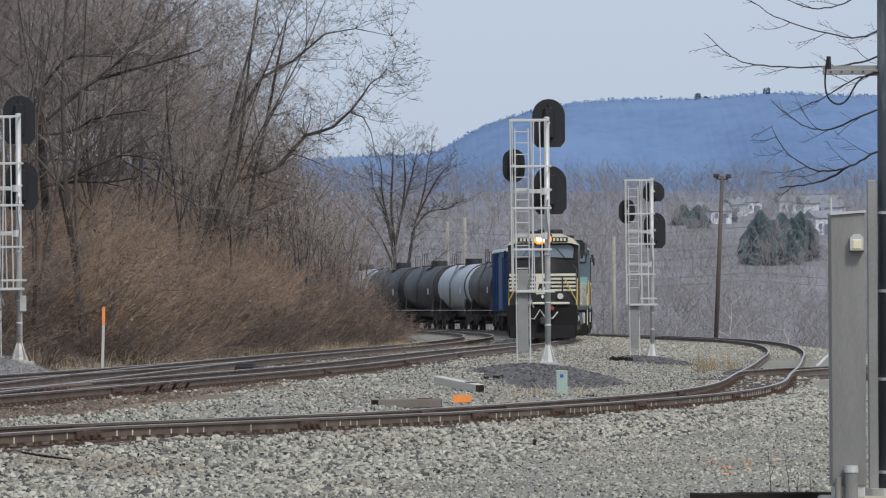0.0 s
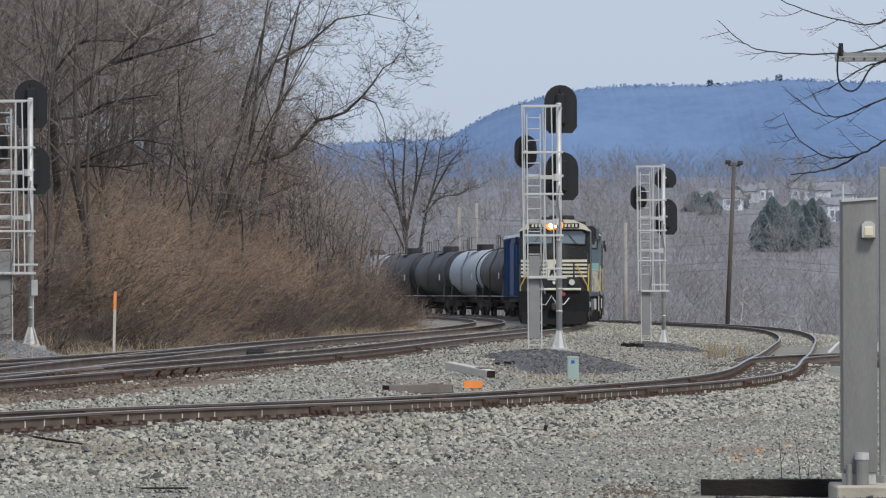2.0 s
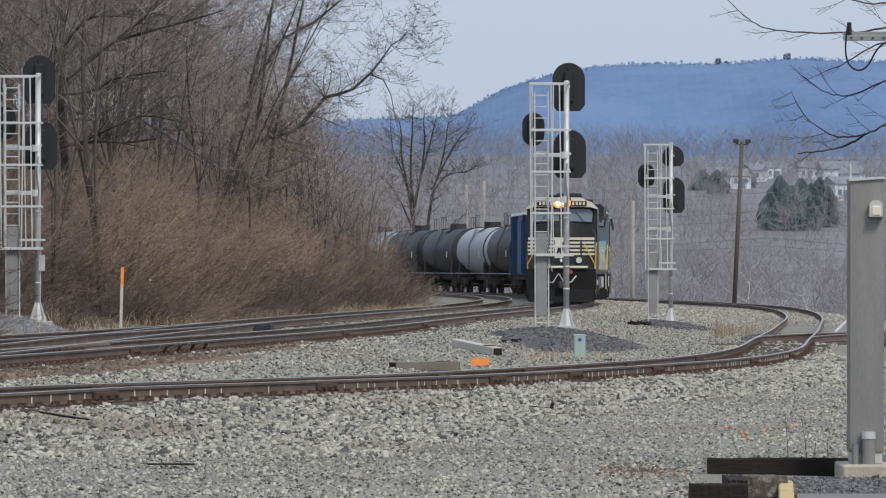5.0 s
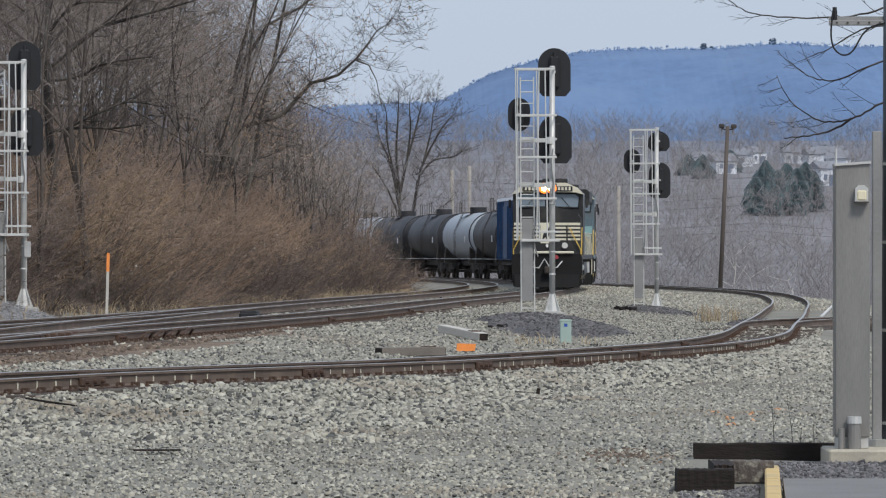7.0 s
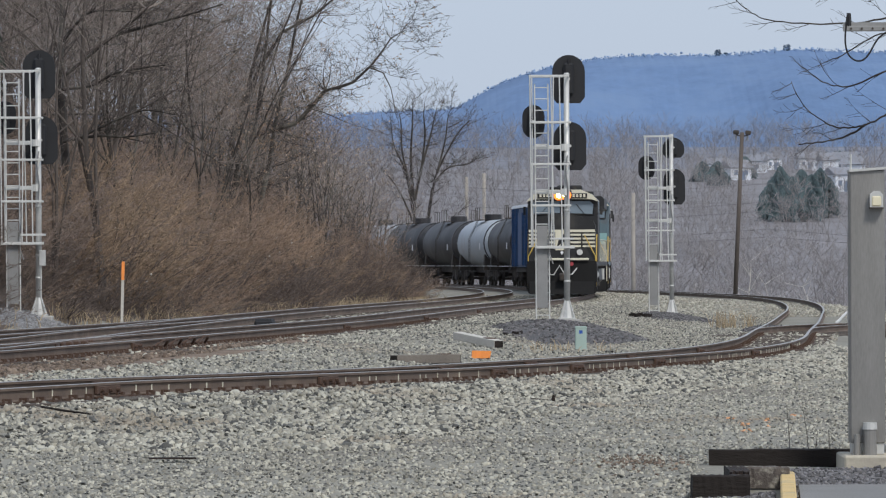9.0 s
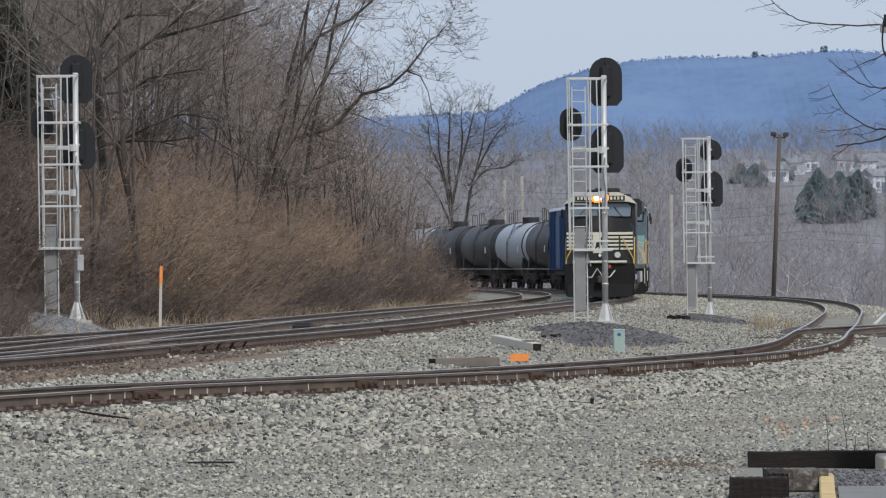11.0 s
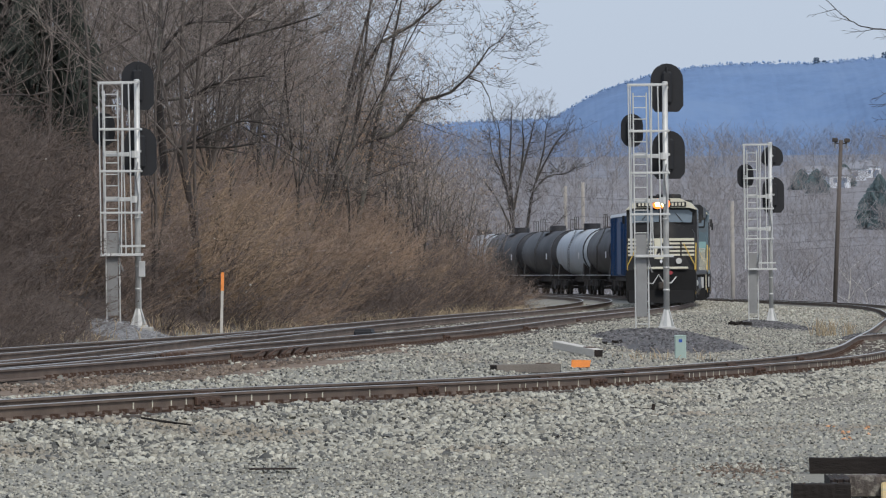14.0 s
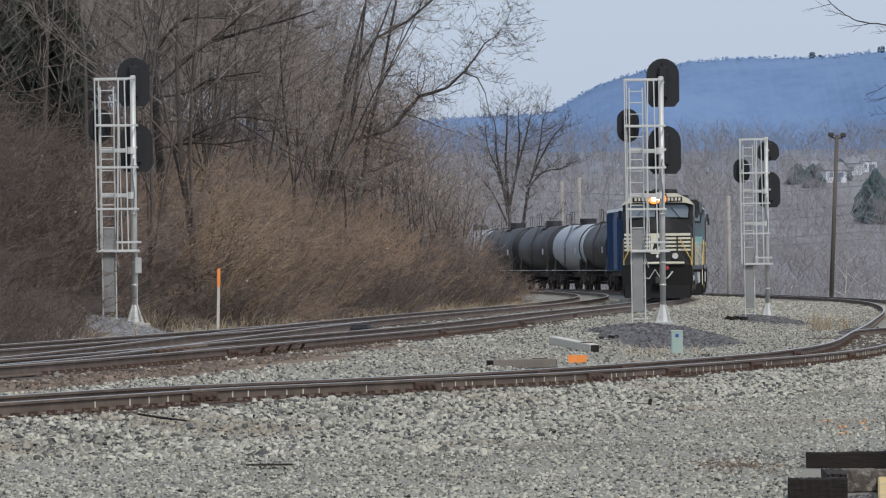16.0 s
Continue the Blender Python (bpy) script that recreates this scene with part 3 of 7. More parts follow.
def locomotive(m, label, hull, stripes):
    t = thing("locomotive", m, label, "locomotive", "freight train")
    L = 21.6
    bm = box(bmesh.new(), (0, L / 2, 1.42), (3.02, L - 0.9, 0.20), 0.03)
    box(bm, (0, L / 2, 1.18), (1.6, L - 1.6, 0.36), 0.05)
    part("underframe", bm, hull, t)
    pilot = prism(bmesh.new(), [(-1.45, 0.16), (1.45, 0.16), (1.52, 0.9), (1.50, 1.55), (-1.50, 1.55), (-1.52, 0.9)], 1, 0.28, 0.50)
    prism(pilot, [(0.05, 0.12), (0.40, 0.12), (0.40, 0.85), (0.30, 0.72)], 0, -1.40, 1.40)
    part("pilot", pilot, M["pilot_black"], t, "black snow plow pilot, its colour deepened against sky light")
    part("anticlimber", box(bmesh.new(), (0, 0.22, 1.63), (2.35, 0.16, 0.10), 0.02), M["cream"], t)
    for s in (-1, 1):
        st = bmesh.new()
        for k in range(4):
            box(st, (s * 1.36, 0.55, 0.38 + k * 0.32), (0.30, 0.30, 0.04))
        box(st, (s * 1.52, 0.55, 0.86), (0.03, 0.36, 1.1), 0.005)
        part("step", st, M["loco_black"], t)
    nose = prism(bmesh.new(), [(-1.46, 1.50), (1.46, 1.50), (1.46, 3.12), (1.32, 3.30), (0.42, 3.60), (-0.42, 3.60), (-1.32, 3.30), (-1.46, 3.12)], 1, 0.62, 2.2)
    nose_ob = part("nose", nose, hull, t)
    cab = prism(bmesh.new(), [(-1.53, 1.50), (1.53, 1.50), (1.53, 4.20), (1.22, 4.50), (0.62, 4.68), (-0.62, 4.68), (-1.22, 4.50), (-1.53, 4.20)], 1, 1.75, 5.0)
    cab_ob = part("cab", cab, hull, t)
    brow = prism(bmesh.new(), [(-1.58, 4.14), (-1.30, 4.44), (-0.80, 4.66), (0.80, 4.66), (1.30, 4.44), (1.58, 4.14), (1.22, 4.24), (-1.22, 4.24)], 1, 1.50, 1.80)
    part("brow", brow, M["cream"], cab_ob, "cream cab brow around the headlights")
    for s in (-1, 1):
        part("windshield", prism(bmesh.new(), [(s * 0.12, 3.64), (s * 1.30, 3.60), (s * 1.34, 4.02), (s * 1.18, 4.16), (s * 0.12, 4.16)], 1, 1.715, 1.735), M["glass"], cab_ob, "reflecting windshield with sky paleness in its colour")
        fr = bmesh.new()
        for a, b in (((0.08, 3.60), (1.36, 3.56)), ((1.36, 3.56), (1.40, 4.04)), ((0.08, 4.19), (1.2, 4.19)), ((0.08, 3.60), (0.08, 4.19))):
            rod(fr, (s * a[0], 1.72, a[1]), (s * b[0], 1.72, b[1]), 0.022, 0.022, 4)
        rod(fr, (s * 0.95, 1.69, 3.6), (s * 0.60, 1.69, 4.02), 0.014, 0.014, 4)
        part("window_frame", fr, M["loco_black"], cab_ob)
        nb = box(bmesh.new(), (s * 0.72, 1.46, 4.40), (0.72, 0.08, 0.21), 0.02)
        board = part("number_board", nb, M["loco_black"], cab_ob)
        for k in range(4):
            part("bar", box(bmesh.new(), (s * 0.72 - 0.23 + k * 0.155, 1.414, 4.40), (0.09, 0.012, 0.14)), M["cream"], board)
        sw = box(bmesh.new(), (s * 1.535, 3.5, 3.88), (0.02, 1.5, 0.5), 0.004)
        part("side_window", sw, M["glass"], cab_ob)
        mir = box(bmesh.new(), (s * 1.68, 2.3, 3.75), (0.10, 0.05, 0.36), 0.01)
        part("mirror", mir, M["loco_black"], cab_ob)
        dl = rod(bmesh.new(), (s * 0.77, 0.50, 1.93), (s * 0.77, 0.64, 1.93), 0.13, 0.13, 14)
        part("ditch_light", dl, M["alu"], t)
    lamps = box(bmesh.new(), (0, 1.47, 4.42), (0.80, 0.10, 0.44), 0.03)
    lamp = part("headlight", lamps, M["loco_black"], cab_ob)
    for s in (-1, 1):
        part("lens", rod(bmesh.new(), (s * 0.14, 1.39, 4.42), (s * 0.14, 1.43, 4.42), 0.125, 0.125, 14), M["headlight"] if stripes else M["glass"], lamp)
        if stripes:
            # added glowing ring, wider than the lens, as its halo
            part("halo_ring", rod(bmesh.new(), (s * 0.16, 1.395, 4.42), (s * 0.16, 1.425, 4.42), 0.23, 0.23, 16), M["halo_ring"], lamp, "emissive orange ring standing in for the headlight's halo")
    if stripes:
        part("stripe", box(bmesh.new(), (0, 0.605, 2.86), (2.88, 0.02, 0.11)), M["cream"], nose_ob)
        for k in range(4):
            z = 2.69 - 0.165 * k
            for s in (-1, 1):
                part("stripe", box(bmesh.new(), (s * 0.90, 0.605, z), (1.08, 0.02, 0.085)), M["cream"], nose_ob)
        for s in (-1, 1):
            part("stripe_bar", box(bmesh.new(), (s * 0.86, 0.59, 2.45), (0.07, 0.016, 0.62)), M["loco_black"], nose_ob)
        part("emblem_panel", box(bmesh.new(), (0, 0.603, 2.42), (0.58, 0.024, 0.80)), M["cream"], nose_ob, "cream panel with a plain black emblem")
        part("emblem", prism(bmesh.new(), [(-0.22, 2.15), (-0.06, 2.30), (-0.04, 2.12), (0.04, 2.14), (0.06, 2.36), (0.20, 2.42), (0.16, 2.70), (0.06, 2.72), (0.0, 2.56), (-0.14, 2.50)], 1, 0.575, 0.592), M["loco_black"], nose_ob)
        part("lamp", prism(bmesh.new(), [(-0.07, 1.92), (0, 1.82), (0.07, 1.92), (0, 2.02)], 1, 0.56, 0.62), M["white"], nose_ob)
    else:
        part("stripe", box(bmesh.new(), (0, 0.605, 2.62), (2.88, 0.02, 0.5)), M["teal"], nose_ob)
    door = prism(bmesh.new(), [(-0.30, 3.05), (0.30, 3.05), (0.30, 3.42), (0, 3.5), (-0.30, 3.42)], 1, 0.595, 0.615)
    part("nose_panel", door, hull, nose_ob)
    hood = bmesh.new()
    prism(hood, [(-0.95, 1.5), (0.95, 1.5), (0.95, 4.20), (0.70, 4.45), (-0.70, 4.45), (-0.95, 4.20)], 1, 5.0, L - 0.9)
    hood_ob = part("hood", hood, hull, t)
    for s in (-1, 1):
        for k in range(11):
            part("hood_door", box(bmesh.new(), (s * 0.957, 6.0 + k * 1.05, 2.75), (0.02, 0.94, 1.7), 0.006), hull, hood_ob)
        for k in range(3):
            part("grille", box(bmesh.new(), (s * 0.965, 16.5 + k * 1.2, 3.55), (0.02, 1.05, 0.85), 0.006), M["iron"], hood_ob)
        part("lettering", box(bmesh.new(), (s * 0.972, 8.2, 3.3), (0.012, 2.2, 0.16)), M["cream"], hood_ob)
        part("lettering", box(bmesh.new(), (s * 0.972, 8.2, 3.0), (0.012, 2.2, 0.16)), M["cream"], hood_ob)
        part("lettering", box(bmesh.new(), (s * 0.972, 10.4, 3.1), (0.012, 1.2, 0.7)), M["cream"], hood_ob)
    wing = prism(bmesh.new(), [(-1.5, 3.95), (-1.5, 4.40), (-1.35, 4.52), (1.35, 4.52), (1.5, 4.40), (1.5, 3.95), (0.96, 3.6), (-0.96, 3.6)], 1, L - 6.2, L - 0.8)
    part("radiator", wing, hull, hood_ob)
    for y in (L - 5.0, L - 3.4, L - 1.9):
        part("fan", rod(bmesh.new(), (0, y, 4.5), (0, y, 4.60), 0.62, 0.58, 18), M["iron"], hood_ob)
    part("exhaust", box(bmesh.new(), (0, 9.5, 4.52), (0.7, 1.2, 0.22), 0.03), M["iron"], hood_ob)
    part("horn", rod(bmesh.new(), (0.5, 3.4, 4.72), (0.5, 2.9, 4.78), 0.03, 0.09, 8), M["iron"], cab_ob)
    part("antenna", box(bmesh.new(), (-0.35, 3.0, 4.74), (0.5, 0.6, 0.10), 0.02), M["loco_black"], cab_ob)
    part("air_conditioner", box(bmesh.new(), (0.25, 4.2, 4.76), (1.1, 1.0, 0.22), 0.04), M["loco_black"], cab_ob)
    tank = prism(bmesh.new(), [(-1.4, 1.2), (-1.45, 0.7), (-1.1, 0.32), (1.1, 0.32), (1.45, 0.7), (1.4, 1.2)], 1, 8.0, 13.6)
    part("fuel_tank", tank, M["loco_black"], t)
    for s in (-1, 1):
        part("air_tank", rod(bmesh.new(), (s * 1.25, 6.6, 0.95), (s * 1.25, 7.9, 0.95), 0.19, 0.19, 12), M["hopper"], t)
        part("battery_box", box(bmesh.new(), (s * 1.38, 14.4, 0.95), (0.25, 1.3, 0.5), 0.02), M["hopper"], t)
        rail_mat = M["yellow"]
        v, f = tubes([[(s * 1.46, 0.55, 0.45, 0.025), (s * 1.46, 0.52, 1.75, 0.025), (s * 1.30, 0.48, 2.05, 0.025), (s * 0.98, 0.46, 2.68, 0.025)],
                      [(s * 1.49, 0.95, 0.5, 0.025), (s * 1.49, 0.95, 1.9, 0.025), (s * 1.49, 1.3, 2.55, 0.025), (s * 1.49, 1.7, 2.7, 0.025)]], 6)
        under(new("grab_rail", mesh_of("grab_rail", v, f, (rail_mat,))), t, "bent handrail beside the front steps")
        v, f = tubes([[(s * 1.47, 5.1, 2.5, 0.02), (s * 1.47, L - 1.0, 2.5, 0.02), (s * 1.47, L - 0.35, 2.1, 0.025), (s * 1.47, L - 0.35, 0.6, 0.025)]] + [[(s * 1.47, 5.5 + 2.2 * k, 1.5, 0.016), (s * 1.47, 5.5 + 2.2 * k, 2.5, 0.016)] for k in range(7)], 5)
        under(new("handrail", mesh_of("handrail", v, f, (M["cream"] if stripes else M["iron"],))), t)
    v, f = tubes([[(-0.72, 0.2, 1.25, 0.03), (-0.6, 0.08, 1.0, 0.03), (-0.35, 0.05, 0.95, 0.03), (-0.1, 0.12, 1.35, 0.03), (0.15, 0.05, 0.95, 0.03), (0.45, 0.05, 0.98, 0.03), (0.66, 0.2, 1.25, 0.03)]], 6)
    under(new("air_hose", mesh_of("air_hose", v, f, (M["hopper"],))), t)
    part("gladhand", rod(bmesh.new(), (0.42, 0.15, 1.42), (0.42, 0.28, 1.42), 0.09, 0.09, 10), M["red"], t)
    coupler(t, 0.05, -1)
    coupler(t, L - 0.3, 1)
    truck(t, 4.2, 3, 0.53, 1.9)
    truck(t, L - 4.2, 3, 0.53, 1.9)
    return t


def tank_car(m, label, mat):
    t = thing("tank_car", m, label, "tank car", "freight train")
    L = 16.6
    bm = bmesh.new()
    prof = [(0.2, 0.0), (0.24, 0.75), (0.45, 1.18), (0.75, 1.42), (1.1, 1.5), (L - 1.9, 1.5), (L - 1.55, 1.42), (L - 1.25, 1.18), (L - 1.04, 0.75), (L - 1.0, 0.0)]
    rings = []
    for y, r in prof:
        if r == 0:
            rings.append([bm.verts.new((0, y, 2.72))])
        else:
            rings.append([bm.verts.new((r * math.cos(2 * math.pi * k / 28), y, 2.72 + r * math.sin(2 * math.pi * k / 28))) for k in range(28)])
    for a, b in zip(rings, rings[1:]):
        for k in range(28):
            if len(a) == 1:
                bm.faces.new((a[0], b[k], b[(k + 1) % 28]))
            elif len(b) == 1:
                bm.faces.new((a[k], b[0], a[(k + 1) % 28]))
            else:
                bm.faces.new((a[k], b[k], b[(k + 1) % 28], a[(k + 1) % 28]))
    bmesh.ops.recalc_face_normals(bm, faces=bm.faces)
    body = part("tank", bm, mat, t, smooth=True)
    for y in (0.95, L - 1.75):
        part("band", rod(bmesh.new(), (0, y - 0.05, 2.72), (0, y + 0.05, 2.72), 1.52, 1.52, 28), M["tank_black"], body)
    part("dome", rod(bmesh.new(), (0, 7.8, 4.1), (0, 7.8, 4.58), 0.55, 0.55, 18), M["tank_black"], t)
    dk = bmesh.new()
    for s in (-1, 1):
        box(dk, (s * 0.8, 7.8, 4.22), (0.5, 2.2, 0.05))
        for y in (6.75, 7.8, 8.85):
            rod(dk, (s * 1.02, y, 4.2), (s * 1.02, y, 5.0), 0.02, 0.02, 5)
        rod(dk, (s * 1.02, 6.75, 5.0), (s * 1.02, 8.85, 5.0), 0.02, 0.02, 5)
    part("walkway", dk, M["iron"], t)
    for s in (-1, 1):
        ld = bmesh.new()
        for y in (7.5, 8.1):
            rod(ld, (s * 1.56, y, 1.0), (s * 1.56, y, 3.0), 0.018, 0.018, 5)
            rod(ld, (s * 1.56, y, 3.0), (s * 1.0, y, 4.2), 0.018, 0.018, 5)
        for k in range(7):
            rod(ld, (s * 1.56, 7.5, 1.1 + 0.3 * k), (s * 1.56, 8.1, 1.1 + 0.3 * k), 0.014, 0.014, 5)
        part("ladder", ld, M["iron"], t)
        part("placard", box(bmesh.new(), (s * 1.50, 3.0, 2.5), (0.03, 0.4, 0.4)), M["white"], t)
    sill = box(bmesh.new(), (0, (L - 0.8) / 2, 0.98), (0.7, L - 0.8, 0.35), 0.03)
    for y in (1.6, L - 2.4):
        prism(sill, [(-1.45, 1.0), (1.45, 1.0), (1.35, 2.0), (0.9, 1.5), (-0.9, 1.5), (-1.35, 2.0)], 1, y - 0.3, y + 0.3)
    part("sill", sill, M["iron"], t)
    er = bmesh.new()
    for s in (-1, 1):
        rod(er, (s * 1.5, 0.1, 1.25), (s * 1.5, L - 0.9, 1.25), 0.025, 0.025, 5)
    part("side_rail", er, M["hopper"], t)
    coupler(t, 0.0, -1)
    coupler(t, L - 0.8, 1)
    truck(t, 1.9, 2, 0.46, 1.75)
    truck(t, L - 2.7, 2, 0.46, 1.75)
    return t


def box_car(m):
    t = thing("boxcar", m, "dark blue ribbed steel boxcar with a white roof", "boxcar", "freight train")
    L = 17.0
    body = part("body", box(bmesh.new(), (0, L / 2, 2.95), (3.05, L - 1.2, 3.5), 0.04), M["boxcar"], t)
    part("roof", prism(bmesh.new(), [(-1.58, 4.70), (1.58, 4.70), (1.5, 4.88), (0, 5.06), (-1.5, 4.88)], 1, 0.5, L - 0.5), M["white"], t, "white sheet metal roof")
    for s in (-1, 1):
        for k in range(13):
            if 5 <= k <= 7:
                continue
            part("rib", box(bmesh.new(), (s * 1.56, 1.1 + k * 1.23, 2.95), (0.08, 0.14, 3.4), 0.015), M["boxcar"], body)
        part("door", box(bmesh.new(), (s * 1.57, L / 2, 2.85), (0.09, 3.2, 3.1), 0.02), M["boxcar"], body)
    for y, d in ((0.57, -1), (L - 0.57, 1)):
        for z in (1.7, 2.75, 3.8):
            part("end_rib", box(bmesh.new(), (0, y, z), (2.9, 0.10, 0.16), 0.03), M["boxcar"], body)
        for x in (-1.1, 1.1):
            g = bmesh.new()
            for k in range(5):
                rod(g, (x - 0.2, y + d * 0.08, 1.5 + 0.5 * k), (x + 0.2, y + d * 0.08, 1.5 + 0.5 * k), 0.015, 0.015, 5)
            part("grab_iron", g, M["white"], body)
        for k in range(4):
            part("lettering", box(bmesh.new(), (-0.9 + k * 0.16, y + d * 0.02, 3.35), (0.05, 0.02, 0.5)), M["white"], body)
    part("sill", box(bmesh.new(), (0, L / 2, 1.05), (2.6, L - 1.6, 0.3), 0.03), M["iron"], t)
    coupler(t, 0.0, -1)
    coupler(t, L - 0.1, 1)
    truck(t, 2.3, 2, 0.46, 1.75)
    truck(t, L - 2.3, 2, 0.46, 1.75)
    return t


def hopper_car(m):
    t = thing("hopper_car", m, "pale grey covered hopper car with curved sides", "hopper car", "freight train")
    L = 17.6
    sec = [(-1.5, 1.6), (-1.56, 2.6), (-1.52, 3.6), (-1.35, 4.25), (-0.9, 4.55), (0.9, 4.55), (1.35, 4.25), (1.52, 3.6), (1.56, 2.6), (1.5, 1.6)]
    part("body", prism(bmesh.new(), sec, 1, 1.2, L - 1.2), M["hopper"], t)
    part("roof_walk", box(bmesh.new(), (0, L / 2, 4.66), (1.2, L - 1.6, 0.06)), M["galv"], t)
    for k in range(4):
        part("hatch", rod(bmesh.new(), (0, 3 + k * 3.8, 4.55), (0, 3 + k * 3.8, 4.75), 0.4, 0.4, 14), M["hopper"], t)
        bm = bmesh.new()
        y = 3.4 + k * 3.6
        prism(bm, [(y - 1.6, 1.65), (y + 1.6, 1.65), (y + 0.5, 0.5), (y - 0.5, 0.5)], 0, -1.3, 1.3)
        part("chute", bm, M["hopper"], t)
    for y, d in ((0.6, 1), (L - 0.6, -1)):
        bm = bmesh.new()
        for s in (-1, 1):
            rod(bm, (s * 1.4, y, 1.2), (s * 1.4, y, 4.4), 0.05, 0.05, 6)
            rod(bm, (s * 1.4, y, 1.2), (s * 0.5, y + d * 0.7, 4.2), 0.05, 0.05, 6)
        for k in range(9):
            rod(bm, (-1.4, y, 1.4 + 0.33 * k), (-1.0, y, 1.4 + 0.33 * k), 0.02, 0.02, 5)
        part("end_frame", bm, M["hopper"], t)
    part("sill", box(bmesh.new(), (0, L / 2, 1.25), (2.9, L - 0.8, 0.22), 0.03), M["white"], t)
    coupler(t, 0.0, -1)
    coupler(t, L - 0.1, 1)
    truck(t, 2.0, 2, 0.46, 1.75)
    truck(t, L - 2.0, 2, 0.46, 1.75)
    return t


def along_main(y, length):
    """Pose of a car whose front stands at y on the main line, turned along the chord."""
    a = float(x_main(y + length * 0.2)), y + length * 0.2
    b = float(x_main(y + length * 0.8)), y + length * 0.8
    h = math.atan2(b[0] - a[0], b[1] - a[1])
    c = Matrix.Translation((float(x_main(y + length / 2)), y + length / 2, float(z_main(y + length / 2)))) @ Matrix.Rotation(-h, 4, "Z")
    return c @ Matrix.Translation((0, -length / 2, 0))


def build_train():
    y = 255.0
    locomotive(along_main(y, 21.6), "black diesel locomotive with cream striped nose and lit headlights", M["loco_black"], True)
    y += 22.0
    locomotive(along_main(y, 21.6), "faded blue grey diesel locomotive coupled behind the leader", M["loco_blue"], False)
    y += 22.0
    locomotive(along_main(y, 21.6), "dusty black diesel locomotive in the middle of the consist", M["loco_black"], False)
    y += 22.0
    hopper_car(along_main(y, 17.6))
    y += 18.2
    box_car(along_main(y, 17.0))
    y += 17.4
    for k in range(6):
        grey = k in (1, 4)
        tank_car(along_main(y, 16.6), "light grey railway tank car with black bands" if grey else "dusty black railway tank car with dome walkway", M["tank_grey"] if grey else M["tank_black"])
        y += 16.4


build_train()


# ---- bare trees and brush ----
def grow(rng, p, d, length, radius, level, limbs, twigs, droop=0.0, kids=(5, 5, 4), bend=0.22, rise=(-0.45, 0.6)):
    """A branch as a wandering tapered path, with its own branches; wood goes into limbs, fine ends into twigs."""
    segs = (6, 4, 3, 2)[min(level, 3)]
    path = [(p.x, p.y, p.z, radius)]
    q, w = p.copy(), d.copy()
    nodes = []
    for i in range(segs):
        w = (w + Vector((rng.uniform(-bend, bend), rng.uniform(-bend, bend), rng.uniform(-bend * 0.6, bend) - droop))).normalized()
        q = q + w * (length / segs)
        f = (i + 1) / segs
        path.append((q.x, q.y, q.z, max(radius * (1 - 0.78 * f), 0.005)))
        nodes.append((q.copy(), w.copy(), f))
    (limbs if level < 2 else twigs).append(path)
    if level >= len(kids):
        return
    for k in range(kids[level]):
        at = rng.uniform(0.28 if level == 0 else 0.15, 1.0)
        i = min(int(at * segs), segs - 1)
        base, way, f = nodes[i]
        side = Vector((rng.uniform(-1, 1), rng.uniform(-1, 1), rng.uniform(*rise)))
        nd = (way * rng.uniform(0.2, 0.75) + side.normalized() * rng.uniform(0.7, 1.1)).normalized()
        grow(rng, base, nd, min(length * rng.uniform(0.34, 0.56), 4.8), max(radius * (1 - 0.7 * f) * 0.6, 0.0075), level + 1, limbs, twigs, droop, kids, bend, rise)


def tree_meshes(seed, height, radius, kids=(9, 6, 6, 3), lean=0.0, mats=("wood_bark", "twig", "leaf"), leaf=0.09, leafy=0.45):
    rng = random.Random(seed)
    limbs, twigs = [], []
    grow(rng, Vector((0, 0, -0.3)), Vector((lean, rng.uniform(-0.1, 0.1), 1)).normalized(), height, radius, 0, limbs, twigs, kids=kids, bend=0.14, rise=(-0.12, 0.65))
    for _ in range(2):
        a = rng.uniform(0, 6.28)
        grow(rng, Vector((0, 0, height * 0.05)), Vector((math.cos(a) * 0.38, math.sin(a) * 0.38, 1)).normalized(), height * 0.8, radius * 0.6, 0, limbs, twigs, kids=kids, bend=0.11, rise=(-0.12, 0.65))
    v1, f1 = tubes(limbs, 5)
    v2, f2 = tubes(twigs, 3)
    lv, lf = [], []
    for path in twigs:
        if len(path) != 3 or rng.random() > leafy:
            continue
        c = Vector(path[-1][:3])
        a = Vector((rng.uniform(-1, 1), rng.uniform(-1, 1), rng.uniform(-1, 1))).normalized() * leaf
        b = a.orthogonal().normalized() * (leaf * 0.6)
        n0 = a.cross(b).normalized() * 0.02
        k = len(lv)
        lv += [c - a, c + b + n0, c + a, c - b + n0, c - n0]
        lf += [(k, k + 1, k + 4), (k + 1, k + 2, k + 4), (k + 2, k + 3, k + 4), (k + 3, k, k + 4)]
    return mesh_of("trunk", v1, f1, (M[mats[0]],), smooth=True), mesh_of("crown", v2, f2, (M[mats[1]],)), mesh_of("dead_leaves", lv, lf, (M[mats[2]],))


def place_tree(meshes, m, label, group, name="tree", leafy=False):
    t = thing(name, m, label, "tree", group)
    under(new("trunk", meshes[0]), t)
    under(new("crown", meshes[1]), t)
    if leafy:
        under(new("dead_leaves", meshes[2]), t, "pale brown leaves clinging to twigs")
    return t


def on_ground(x, y, dz=0.0):
    return float(ground_z(x, y)) + dz


